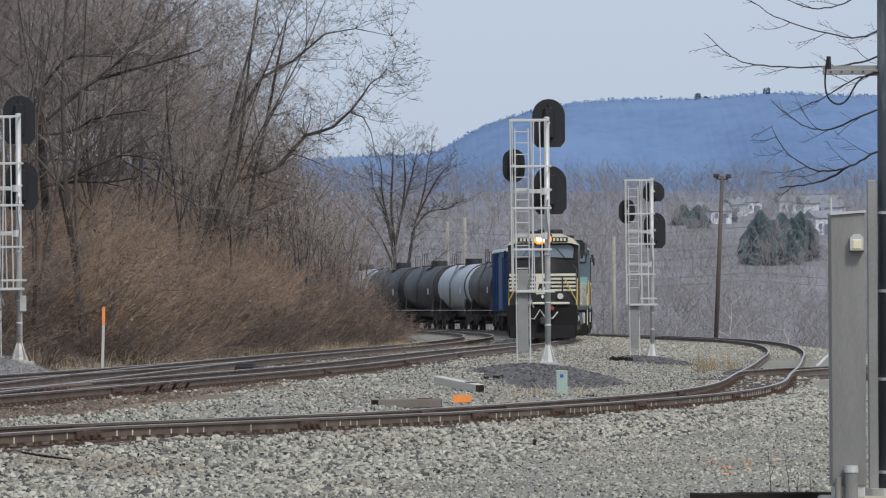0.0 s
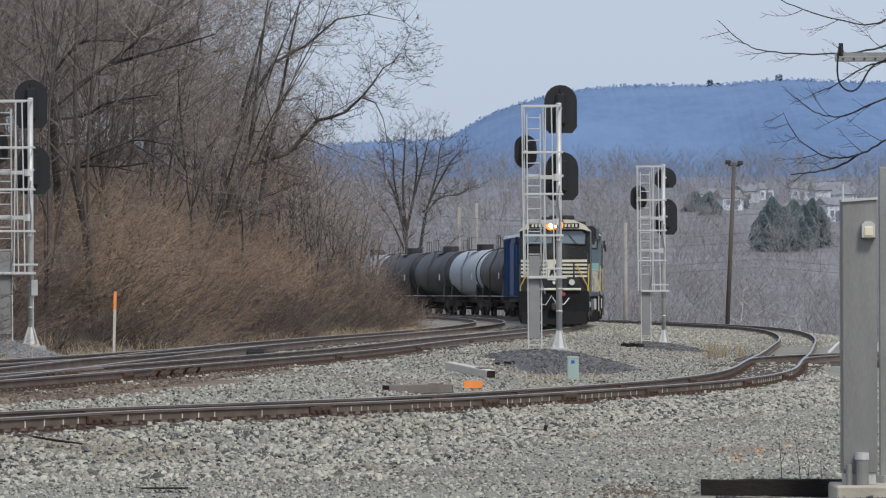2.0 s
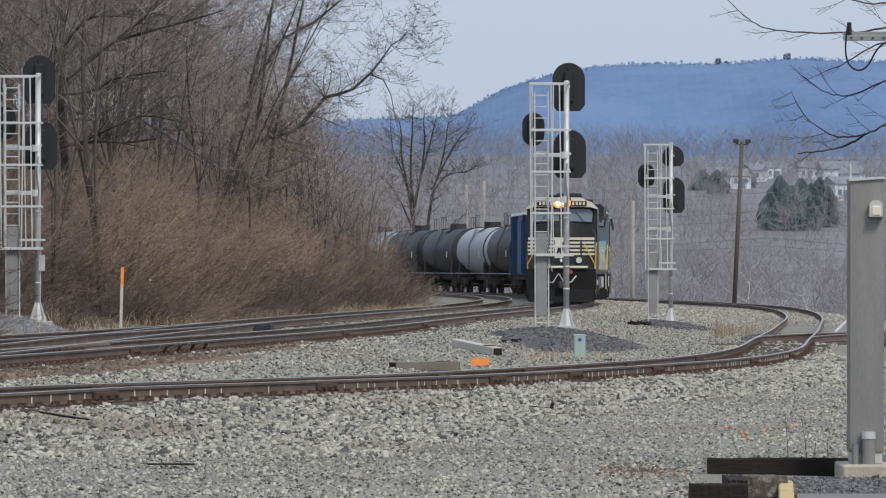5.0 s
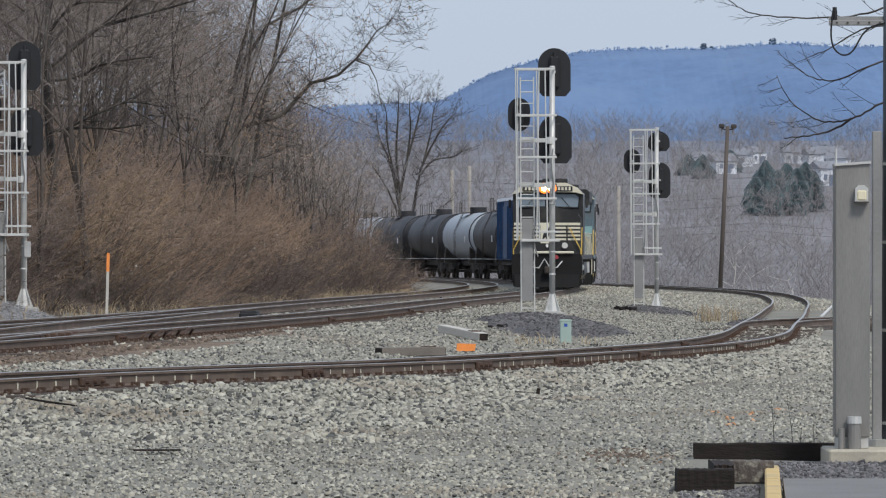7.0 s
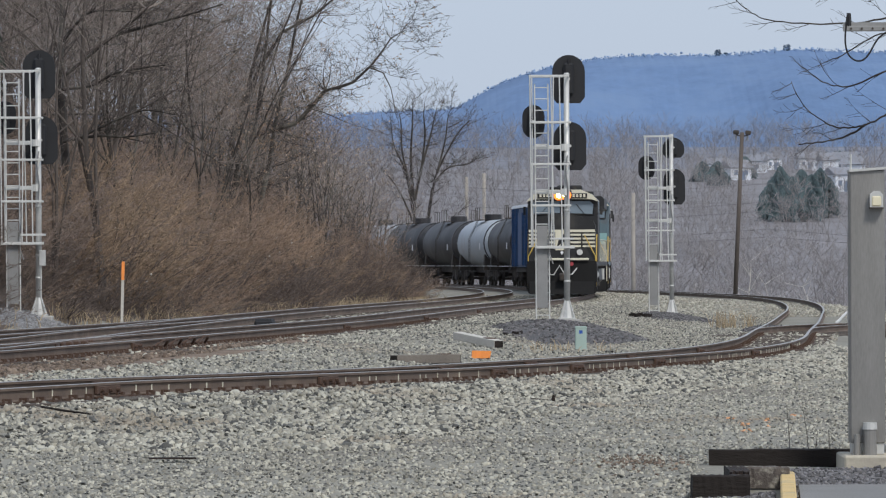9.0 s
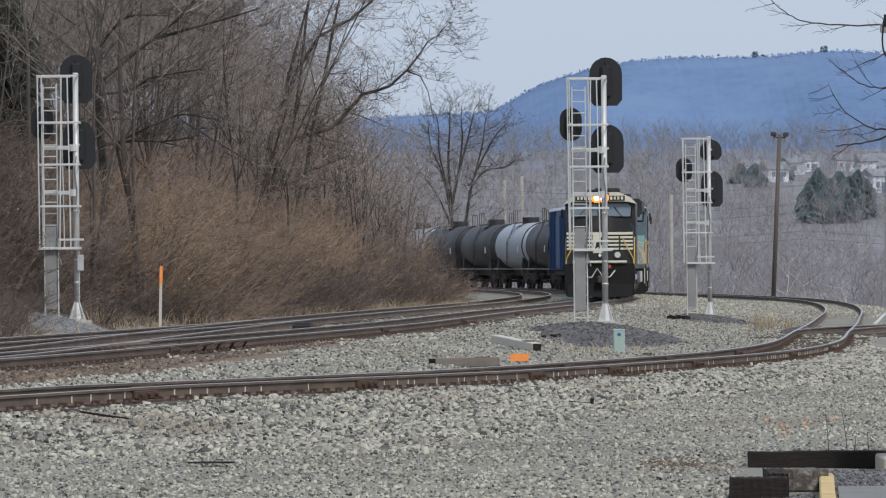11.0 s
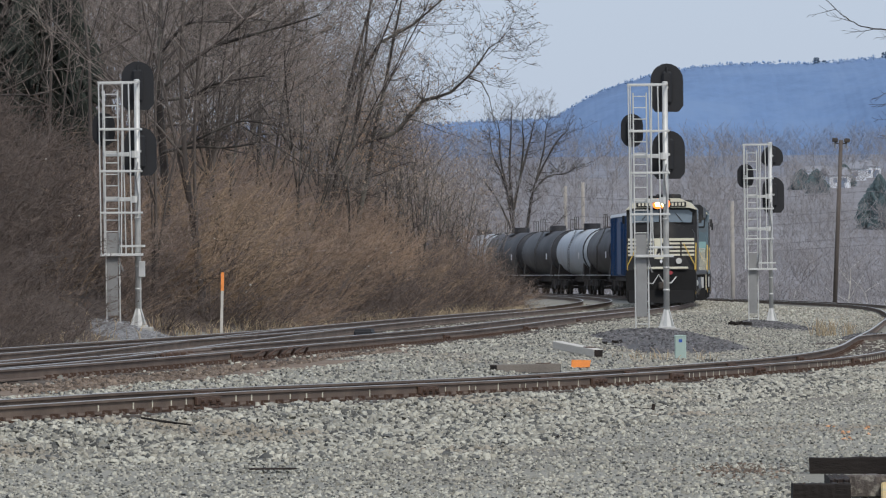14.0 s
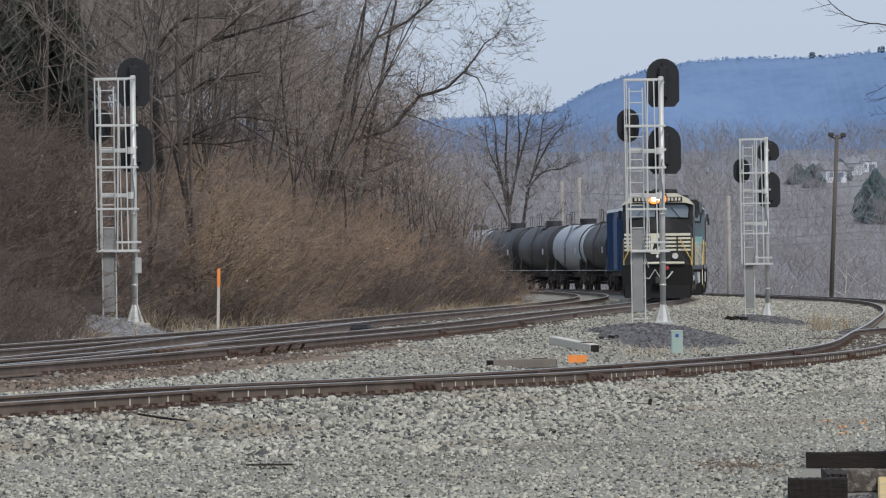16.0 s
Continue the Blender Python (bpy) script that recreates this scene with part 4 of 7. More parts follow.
def join_copies(base, poses):
    """One mesh's arrays, repeated at many poses."""
    bv, bf = np.array(base[0]), np.array(base[1])
    vs, fs = [], []
    for k, m in enumerate(poses):
        a = np.array(m)
        vs.append(bv @ a[:3, :3].T + a[:3, 3])
        fs.append(bf + k * len(bv))
    return np.concatenate(vs), np.concatenate(fs)


def fast_mesh(name, sets, mat):
    vs, fs, n = [], [], 0
    for v, f in sets:
        vs.append(v)
        fs.append(f + n)
        n += len(v)
    v, f = np.concatenate(vs), np.concatenate(fs)
    k = f.shape[1]
    me = bpy.data.meshes.new(name)
    me.vertices.add(len(v))
    me.vertices.foreach_set("co", v.astype(np.float32).ravel())
    me.loops.add(f.size)
    me.loops.foreach_set("vertex_index", f.astype(np.int32).ravel())
    me.polygons.add(len(f))
    me.polygons.foreach_set("loop_start", np.arange(0, f.size, k, dtype=np.int32))
    me.materials.append(mat)
    me.update(calc_edges=True)
    return me


def left_edge(y):
    """x of the second track's centre line."""
    return float(x_second(y))


def build_woods():
    rng = random.Random(11)
    kinds = [tree_meshes(20 + k, h, r, (8, 6, 6)) for k, (h, r) in enumerate(((13, 0.09), (15, 0.10), (11, 0.075), (16, 0.11), (12, 0.08)))]
    edge = [tree_meshes(70 + k, h, r, (7, 5, 3), mats=("bark", "twig", "pale_leaf"), leaf=0.12, leafy=0.5) for k, (h, r) in enumerate(((14, 0.12), (12, 0.10), (15, 0.13)))]
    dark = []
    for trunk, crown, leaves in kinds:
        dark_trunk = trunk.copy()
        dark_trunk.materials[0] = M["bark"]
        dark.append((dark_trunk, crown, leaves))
    spots = []
    for y in np.arange(165, 322, 5.6):
        for row in range(5):
            off = (6.5, 10, 14.5, 20, 27)[row] + rng.uniform(-1.5, 1.5) + (2.0 if y > 262 else 0)
            yy = y + rng.uniform(-2, 2)
            x = left_edge(yy) - off
            if row == 0 and x / yy < -0.074:
                continue
            if -0.125 < x / yy < -0.042:
                spots.append((x, yy, 1.0 if rng.random() < 0.75 else 0.7))
            elif -0.042 <= x / yy < -0.014 and row < 2:
                spots.append((x, yy, 0.64 if x / yy < -0.028 else 0.42))
    # the thinning end of the wood, lower and lower towards the open valley
    for _ in range(42):
        yy = rng.uniform(262, 335)
        lean_in = rng.uniform(-0.036, -0.0125)
        spots.append((lean_in * yy, yy, float(np.interp(lean_in, [-0.036, -0.028, -0.022, -0.0165, -0.0125], [0.8, 0.64, 0.52, 0.42, 0.32])) * rng.uniform(0.85, 1.1)))
    for _ in range(6):
        yy = rng.uniform(226, 262)
        spots.append((rng.uniform(-0.0425, -0.037) * yy, yy, rng.uniform(0.85, 1.0)))
    for x, y, low in spots:
        big = rng.uniform(0.72, 1.05) * low * (0.8 if y > 275 else 1.0)
        m = Matrix.Translation((x, y, on_ground(x, y, -0.1))) @ Matrix.Rotation(rng.uniform(0, 6.28), 4, "Z") @ Matrix.Rotation(rng.uniform(-0.08, 0.08), 4, "X") @ Matrix.Diagonal((big, big, big, 1))
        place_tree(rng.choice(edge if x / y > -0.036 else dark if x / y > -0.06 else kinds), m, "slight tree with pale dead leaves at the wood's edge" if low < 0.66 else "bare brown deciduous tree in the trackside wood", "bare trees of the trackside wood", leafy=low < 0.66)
    # the leaning tree whose long limb reaches out over the tracks
    limbs, twigs = [], []
    r2 = random.Random(5)
    trunk = [(-9.6, 232.5, on_ground(-9.6, 232.5, -0.2), 0.20), (-9.5, 232.3, 3.2, 0.16), (-9.1, 232, 5.4, 0.13), (-8.2, 231.8, 6.55, 0.11), (-7.3, 231.7, 6.8, 0.10), (-6.5, 231.7, 7.05, 0.09), (-6.0, 231.7, 7.6, 0.085), (-5.4, 231.7, 8.3, 0.075), (-4.9, 231.7, 8.42, 0.065), (-4.3, 231.7, 8.62, 0.055), (-3.61, 231.7, 9.25, 0.045), (-3.2, 231.7, 9.75, 0.035), (-2.8, 231.7, 10.35, 0.025), (-2.4, 231.7, 10.6, 0.016), (-1.95, 231.7, 11.1, 0.008)]
    limbs.append(trunk)
    limbs.append([(-3.61, 231.7, 9.2, 0.04), (-3.1, 231.6, 9.0, 0.03), (-2.8, 231.6, 8.4, 0.02), (-2.6, 231.5, 7.4, 0.01)])
    limbs.append([(-9.5, 232.3, 3.2, 0.13), (-9.0, 232.2, 6.8, 0.11), (-8.0, 232.2, 9.2, 0.085), (-7.1, 232.1, 10.6, 0.065), (-5.8, 232, 11.3, 0.05), (-4.6, 231.9, 12.3, 0.035), (-3.4, 231.8, 12.5, 0.02), (-2.0, 231.7, 12.2, 0.01)])
    limbs.append([(-8.3, 232.4, 2.5, 0.12), (-7.64, 232.4, 5.3, 0.10), (-7.4, 232.3, 6.84, 0.09), (-6.87, 232.3, 9.13, 0.07), (-6.53, 232.2, 10.9, 0.055), (-6.1, 232.2, 12.9, 0.03)])
    limbs.append([(-9.4, 232.6, 2.4, 0.13), (-8.87, 232.6, 5.3, 0.11), (-8.64, 232.5, 7.8, 0.09), (-8.1, 232.5, 9.8, 0.07), (-7.64, 232.4, 11.5, 0.05), (-7.2, 232.4, 13.0, 0.03)])
    for src in (trunk[4:], limbs[2][1:], limbs[3][1:], limbs[4][1:]):
        for x, y, z, r in src:
            for _ in range(5):
                d = Vector((r2.uniform(-0.3, 1), r2.uniform(-0.7, 0.7), r2.uniform(-0.5, 1))).normalized()
                grow(r2, Vector((x, y, z)), d, r2.uniform(0.8, 2.2), max(r * 0.3, 0.01), 1, limbs, twigs, kids=(0, 5, 4), bend=0.34)
    v1, f1 = tubes(limbs, 6)
    v2, f2 = tubes(twigs, 3)
    t = thing("tree", Matrix.Identity(4), "bare dark tree leaning out with one long crooked limb", "tree", "bare trees of the trackside wood")
    under(new("trunk", mesh_of("trunk", v1, f1, (M["bark"],), smooth=True)), t)
    under(new("crown", mesh_of("crown", v2, f2, (M["bark"],))), t)
    # the tree behind the near mast, with long level limbs
    low_limbs, low_twigs = [], []
    r3 = random.Random(15)
    yt = 176.0
    px = yt / 10427.0
    low_limbs.append([(-704 * px, yt, on_ground(-704 * px, yt, -0.3), 0.16), (-700 * px, yt, 4.0, 0.14), (-712 * px, yt, 7.0, 0.11), (-706 * px, yt, 10.0, 0.06)])
    for line in ([(-704, 212), (-660, 226), (-614, 247), (-560, 266), (-505, 258)], [(-700, 330), (-612, 400), (-560, 440), (-530, 480), (-512, 530)], [(-612, 400), (-540, 420), (-480, 435), (-420, 452)],
                 [(-706, 305), (-650, 312), (-610, 332), (-550, 342), (-520, 345)], [(-700, 215), (-640, 222), (-590, 220), (-540, 226)], [(-705, 390), (-670, 430), (-640, 442), (-580, 440)]):
        fine = curved([(u * px, yt - 0.4 - 0.3 * i, 1.6 + v * px, 0.05 * (1 - i / len(line)) + 0.008) for i, (u, v) in enumerate(line)], 4)
        low_limbs.append(fine)
        for x, y, z, r in fine[3:]:
            for _ in range(2):
                grow(r3, Vector((x, y, z)), Vector((r3.uniform(0, 1), r3.uniform(-0.6, 0.6), r3.uniform(-0.3, 0.9))).normalized(), r3.uniform(0.5, 1.5), max(r * 0.4, 0.008), 1, low_limbs, low_twigs, kids=(0, 4, 4), bend=0.3)
    low = thing("tree", Matrix.Identity(4), "bare dark tree with long level limbs behind the mast", "tree", "bare trees of the trackside wood")
    v3, f3 = tubes(low_limbs, 5)
    under(new("trunk", mesh_of("trunk", v3, f3, (M["bark"],), smooth=True)), low)
    v3, f3 = tubes(low_twigs, 3)
    under(new("crown", mesh_of("crown", v3, f3, (M["wood_bark"],))), low)
    # shrivelled leaves still hanging on some outer twigs
    lv, lf = [], []
    ends = [p[-1] for p in twigs] + [p[-2] for p in twigs]
    r2.shuffle(ends)
    for x, y, z, _ in ends[:420]:
        c = Vector((x, y, z - 0.03))
        a = Vector((r2.uniform(-1, 1), r2.uniform(-1, 1), r2.uniform(-1, 1))).normalized() * 0.055
        b = a.orthogonal().normalized() * 0.035
        n0 = a.cross(b).normalized() * 0.012
        k = len(lv)
        lv += [c - a, c + b + n0, c + a, c - b + n0, c - n0]
        lf += [(k, k + 1, k + 4), (k + 1, k + 2, k + 4), (k + 2, k + 3, k + 4), (k + 3, k, k + 4)]
    under(new("dead_leaves", mesh_of("dead_leaves", lv, lf, (M["leaf"],))), t, "few shrivelled brown leaves")


def three_sided(paths):
    """Triangles of many fine twigs: three-sided stems whose last length runs to a point."""
    verts, tris = [], []
    for path in paths:
        d = (Vector(path[-1][:3]) - Vector(path[0][:3])).normalized()
        u = d.orthogonal().normalized()
        w = d.cross(u)
        rims = []
        for x, y, z, r in path[:-1]:
            rims.append(len(verts))
            for a in (0.3, 2.39, 4.49):
                o = u * (math.cos(a) * r) + w * (math.sin(a) * r)
                verts.append((x + o.x, y + o.y, z + o.z))
        tip = len(verts)
        verts.append(path[-1][:3])
        for a, b in zip(rims, rims[1:]):
            for k in range(3):
                j = (k + 1) % 3
                tris += [(a + k, a + j, b + j), (a + k, b + j, b + k)]
        for k in range(3):
            tris.append((rims[-1] + k, rims[-1] + (k + 1) % 3, tip))
    return verts, tris


def clump(seed, stems, height, spread):
    """Arrays of a thicket clump: arching stems that fan out, with a haze of fine side twigs."""
    rng = random.Random(seed)
    paths = []
    for _ in range(stems):
        a, r = rng.uniform(0, 6.28), spread * math.sqrt(rng.random())
        out = Vector((math.cos(a), math.sin(a), 0))
        p = out * (r * 0.6) + Vector((0, 0, -0.1))
        d = (Vector((rng.uniform(-0.3, 0.3), rng.uniform(-0.3, 0.3), 1)) + out * (0.45 * r / spread)).normalized()
        h = height * rng.uniform(0.5, 1.1) * (1.05 - 0.35 * r / spread)
        path = [(p.x, p.y, p.z, 0.011)]
        pts = []
        for i in range(3):
            d = (d + out * 0.12 + Vector((rng.uniform(-0.3, 0.3), rng.uniform(-0.3, 0.3), rng.uniform(-0.35, 0.08)))).normalized()
            p = p + d * (h / 3)
            path.append((p.x, p.y, p.z, 0.009 - 0.0022 * i))
            pts.append((p.copy(), d.copy()))
        paths.append(path)
        for _ in range(27):
            q, w = rng.choice(pts)
            nd = (w * 0.5 + Vector((rng.uniform(-1, 1), rng.uniform(-1, 1), rng.uniform(-0.45, 0.75)))).normalized()
            q = q - w * rng.uniform(0, h / 3)
            e = q + nd * h * rng.uniform(0.07, 0.24)
            paths.append([(q.x, q.y, q.z, 0.0074), (e.x, e.y, e.z, 0.0)])
    return three_sided(paths)


def build_brush():
    rng = random.Random(21)
    kinds = [clump(40 + k, 30, h, 1.25) for k, h in enumerate((2.4, 3.0, 2.0, 3.4))]
    tones = {"brush": [[] for _ in kinds], "tan_brush": [[] for _ in kinds], "grey_brush": [[] for _ in kinds], "dark_brush": [[] for _ in kinds]}

    def plant(x, y, wide, tall, tone):
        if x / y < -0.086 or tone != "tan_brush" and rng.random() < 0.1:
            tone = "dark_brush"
        m = Matrix.Translation((x, y, on_ground(x, y))) @ Matrix.Rotation(rng.uniform(0, 6.28), 4, "Z") @ Matrix.Diagonal((wide, wide, tall, 1))
        tones[tone][rng.randrange(len(kinds))].append(m)

    y = 131.0
    while y < 268:
        for row in range(5):
            off = 3.9 + row * 1.6 + rng.uniform(-0.5, 0.5) + (1.2 if y < 172 else 0) + (2.2 if y < 157 else 0)
            yy = y + rng.uniform(-1, 1)
            x = left_edge(yy) - off
            tall = (0.5, 0.75, 0.85, 0.9, 0.95)[row] * rng.uniform(0.75, 1.25) * (1.25 if y > 225 else 1)
            drift = math.sin(y * 0.21 + row) + 0.6 * math.sin(y * 0.073 + 2.0 * row) + rng.uniform(-0.4, 0.4)
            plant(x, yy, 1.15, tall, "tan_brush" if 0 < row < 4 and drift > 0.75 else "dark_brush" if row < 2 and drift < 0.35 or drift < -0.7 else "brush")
        y += 2.9
    # more of it up the bank, between the trees
    for _ in range(130):
        yy = rng.uniform(160, 320)
        x = left_edge(yy) - rng.uniform(10, 22)
        if x / yy > -0.13:
            plant(x, yy, 1.5, rng.uniform(0.9, 1.7), "grey_brush")
    # the tall growth on the bank's face
    for _ in range(160):
        yy = rng.uniform(142, 240)
        x = left_edge(yy) - rng.uniform(6.5, 13.5)
        if x / yy > -0.115:
            drift = math.sin(x * 0.9) + math.sin(yy * 0.17 + x * 0.5) + rng.uniform(-0.4, 0.4)
            plant(x, yy, 1.4, rng.uniform(1.0, 1.6), "tan_brush" if -0.072 < x / yy < -0.058 and drift > -0.5 and yy < 195 else "grey_brush" if drift > 0.2 else "brush")
    # and closed ranks of it before the trunks
    for _ in range(190):
        yy = rng.uniform(158, 238)
        x = left_edge(yy) - rng.uniform(5.5, 9.5) - (1.5 if yy < 172 else 0)
        if x / yy > -0.11:
            drift = math.sin(x * 0.7 + 1) + math.sin(yy * 0.13) + rng.uniform(-0.5, 0.5)
            plant(x, yy, 1.35, rng.uniform(1.0, 1.55), "tan_brush" if drift > 1.2 or -0.074 < x / yy < -0.054 and rng.random() < 0.5 else "grey_brush" if drift < -0.2 else "brush")
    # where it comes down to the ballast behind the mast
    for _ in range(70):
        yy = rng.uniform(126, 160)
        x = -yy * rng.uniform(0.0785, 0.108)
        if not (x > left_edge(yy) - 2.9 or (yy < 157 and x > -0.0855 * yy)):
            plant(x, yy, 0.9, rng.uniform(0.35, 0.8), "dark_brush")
    # the rounded bushes at its far end, falling away towards the second track
    for _ in range(75):
        yy = rng.uniform(246, 272)
        w = rng.uniform(-0.0225, -0.0108)
        x = w * yy
        if x > left_edge(yy) - 2.3:
            continue
        plant(x, yy, 0.95, float(np.interp(w, [-0.0225, -0.0167, -0.0125, -0.0108], [1.45, 1.25, 0.75, 0.4])) * rng.uniform(0.75, 1.05), "dark_brush" if rng.random() < 0.45 else "brush")
    # darker clumps gathered in one patch of the thicket
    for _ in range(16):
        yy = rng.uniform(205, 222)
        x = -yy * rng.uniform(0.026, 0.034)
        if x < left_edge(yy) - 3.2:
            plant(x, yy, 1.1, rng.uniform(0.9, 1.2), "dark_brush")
    for tone, name, label in (("brush", "thicket", "dense leafless reddish brown brush along the track"), ("tan_brush", "dry_brush", "patches of tan dry brush among the brown stems"),
                              ("grey_brush", "bank_thicket", "purplish grey leafless brush up the bank"), ("dark_brush", "dark_thicket", "dark brown tangled brush beside the ballast")):
        me = fast_mesh(name, [join_copies(k, p) for k, p in zip(kinds, tones[tone]) if p], M[tone])
        tagged(new(name, me), label, "brush", kind="stuff")
    # pale seed heads and scraps of husk caught in the stems
    bits, bf = [], []
    for _ in range(110):
        yy = rng.uniform(165, 240)
        x = left_edge(yy) - rng.uniform(4, 10)
        c = Vector((x, yy - 0.8, on_ground(x, yy) + rng.uniform(0.9, 2.6)))
        k = len(bits)
        q = rng.uniform(0.02, 0.05)
        bits += [c + Vector(p) * q for p in ((1, 0, 0), (-1, 0, 0), (0, 1, 0), (0, -1, 0), (0, 0, 0.8), (0, 0, -0.8))]
        bf += [(k + a, k + b, k + d) for a, b, d in ((0, 2, 4), (2, 1, 4), (1, 3, 4), (3, 0, 4), (2, 0, 5), (1, 2, 5), (3, 1, 5), (0, 3, 5))]
    tagged(new("seed_heads", mesh_of("seed_heads", bits, bf, (M["bleached"],))), "pale dry seed heads caught among the stems", "seed heads", kind="stuff")


def build_straw():
    rng = random.Random(31)
    paths = []
    def tuft(x, y, n, h, spread):
        for _ in range(n):
            px, py = x + rng.gauss(0, spread), y + rng.gauss(0, spread * 2)
            z = on_ground(px, py, -0.03)
            dx, dy = rng.uniform(-0.6, 0.6), rng.uniform(-0.3, 0.3)
            k = h * rng.uniform(0.5, 1.2)
            paths.append([(px, py, z, 0.012), (px + dx * k * 0.4, py + dy * k * 0.4, z + k * 0.7, 0.009), (px + dx * k, py + dy * k, z + k, 0.004)])
    for _ in range(260):
        y = rng.uniform(128, 262)
        tuft(left_edge(y) - rng.uniform(2.5, 4.2) - (0.9 if y < 170 else 0), y, 2 if y < 158 else 9, rng.uniform(0.2, 0.5), 0.25)
    for _ in range(9):
        tuft(8.9 + rng.gauss(0, 0.45), 190 + rng.gauss(0, 2), 9, 0.55, 0.12)
    for x, y, n in ((2.1, 128, 14), (3.2, 131, 8), (1.5, 127, 10)):
        tuft(x, y, n, 0.25, 0.2)
    for _ in range(40):
        tuft(left_edge(245) - 1.6 + rng.gauss(0, 0.5), 243 + rng.gauss(0, 5), 8, 0.35, 0.25)
    for _ in range(46):
        y = rng.uniform(218, 236)
        tuft(left_edge(y) - rng.uniform(1.9, 3.3), y, 9, rng.uniform(0.3, 0.6), 0.25)
    v, f = tubes(paths, 3)
    tagged(new("dry_grass", mesh_of("dry_grass", v, f, (M["straw"],))), "dry straw coloured winter grass at the ballast's edge", "grass", kind="stuff")


build_woods()
build_brush()
build_straw()


# ---- valley woods, lone trees, houses and the ridge ----
def build_far_woods():
    rng = random.Random(77)
    kinds = []
    for k in range(8):
        limbs, twigs = [], []
        r = random.Random(300 + k)
        grow(r, Vector((0, 0, -0.5)), Vector((0, 0, 1)), 9, 0.09, 0, limbs, twigs, kids=(9, 5, 3) if k < 4 else (10, 5), bend=0.10, rise=(0.1, 1.1))
        kinds.append(three_sided([[(x, y, z, max(rr * 0.5, 0.013 if k < 4 else 0.021)) for x, y, z, rr in p] for p in limbs + twigs]))
    poses = [[] for _ in kinds]
    n = 0
    while n < 720:
        y = 470 + 1950 * rng.random() ** 1.5
        x = rng.uniform(-0.125, 0.10) * y
        z = float(ground_z(x, y))
        if 0.036 < x / y < 0.072 and 620 < y < 1620 and rng.random() < (0.1 if y < 900 else 0.75):
            continue
        s = rng.uniform(0.6, 1.15)
        poses[rng.randrange(4) + (4 if y > 760 else 0)].append(Matrix.Translation((x, y, z)) @ Matrix.Rotation(rng.uniform(0, 6.28), 4, "Z") @ Matrix.Diagonal((s * 1.15, s * 1.15, s, 1)))
        n += 1
    for _ in range(150):
        y = rng.uniform(600, 925)
        x = rng.uniform(0.012, 0.085) * y
        s = rng.uniform(0.45, 0.8)
        poses[rng.randrange(4)].append(Matrix.Translation((x, y, float(ground_z(x, y)))) @ Matrix.Rotation(rng.uniform(0, 6.28), 4, "Z") @ Matrix.Diagonal((s * 1.4, s * 1.4, s, 1)))
    shrub_limbs = []
    grow(random.Random(41), Vector((0, 0, 0)), Vector((0, 0, 1)), 3.4, 0.05, 0, shrub_limbs, shrub_limbs, kids=(8, 6), bend=0.2, rise=(0.1, 1.0))
    shrub = three_sided([[(x, y, z, max(rr * 0.5, 0.012)) for x, y, z, rr in p] for p in shrub_limbs])
    low = []
    for _ in range(620):
        y = 480 + 900 * rng.random() ** 1.4
        x = rng.uniform(-0.03, 0.085) * y
        s = rng.uniform(0.8, 1.7)
        low.append(Matrix.Translation((x, y, float(ground_z(x, y)) - 0.2)) @ Matrix.Rotation(rng.uniform(0, 6.28), 4, "Z") @ Matrix.Diagonal((s * 1.5, s * 1.5, s, 1)))
    kinds.append(shrub)
    poses.append(low)
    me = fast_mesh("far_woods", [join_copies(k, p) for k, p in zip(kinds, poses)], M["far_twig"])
    tagged(new("far_woods", me), "leafless woods filling the valley and far slope, coloured haze grey", "woods", kind="stuff")
    # upper edge of that slope: crowns before the ridge, haze in their colour
    belt = [[] for _ in range(4)]
    for _ in range(680):
        y = rng.uniform(1600, 2440)
        x = rng.uniform(-0.06, 0.09) * y
        s = rng.uniform(0.5, 1.15)
        belt[rng.randrange(4)].append(Matrix.Translation((x, y, float(ground_z(x, y)) - 0.5)) @ Matrix.Rotation(rng.uniform(0, 6.28), 4, "Z") @ Matrix.Diagonal((s * 1.3, s * 1.3, s, 1)))
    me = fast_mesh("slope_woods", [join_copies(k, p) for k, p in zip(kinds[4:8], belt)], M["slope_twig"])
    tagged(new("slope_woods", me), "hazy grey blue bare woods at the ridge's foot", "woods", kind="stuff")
    # pale barked trees that stand out before them
    for x, y, s, seed in ((24.5, 505, 0.6, 1), (19.5, 520, 0.52, 2), (28.5, 540, 0.62, 3), (9.8, 500, 0.5, 4), (33.5, 560, 0.65, 5)):
        limbs, twigs = [], []
        grow(random.Random(seed + 60), Vector((0, 0, 0)), Vector((0.1, 0, 1)), 14, 0.22, 0, limbs, twigs, kids=(8, 6, 3), bend=0.24)
        t = thing("tree", Matrix.Translation((x, y, float(ground_z(x, y)))) @ Matrix.Diagonal((s, s, s, 1)), "pale barked bare sycamore at the valley's edge", "tree", "pale sycamores")
        v, f = tubes(limbs, 4)
        under(new("trunk", mesh_of("trunk", v, f, (M["pale_bark"],))), t)
        v, f = tubes(twigs, 3)
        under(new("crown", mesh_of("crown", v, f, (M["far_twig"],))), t)


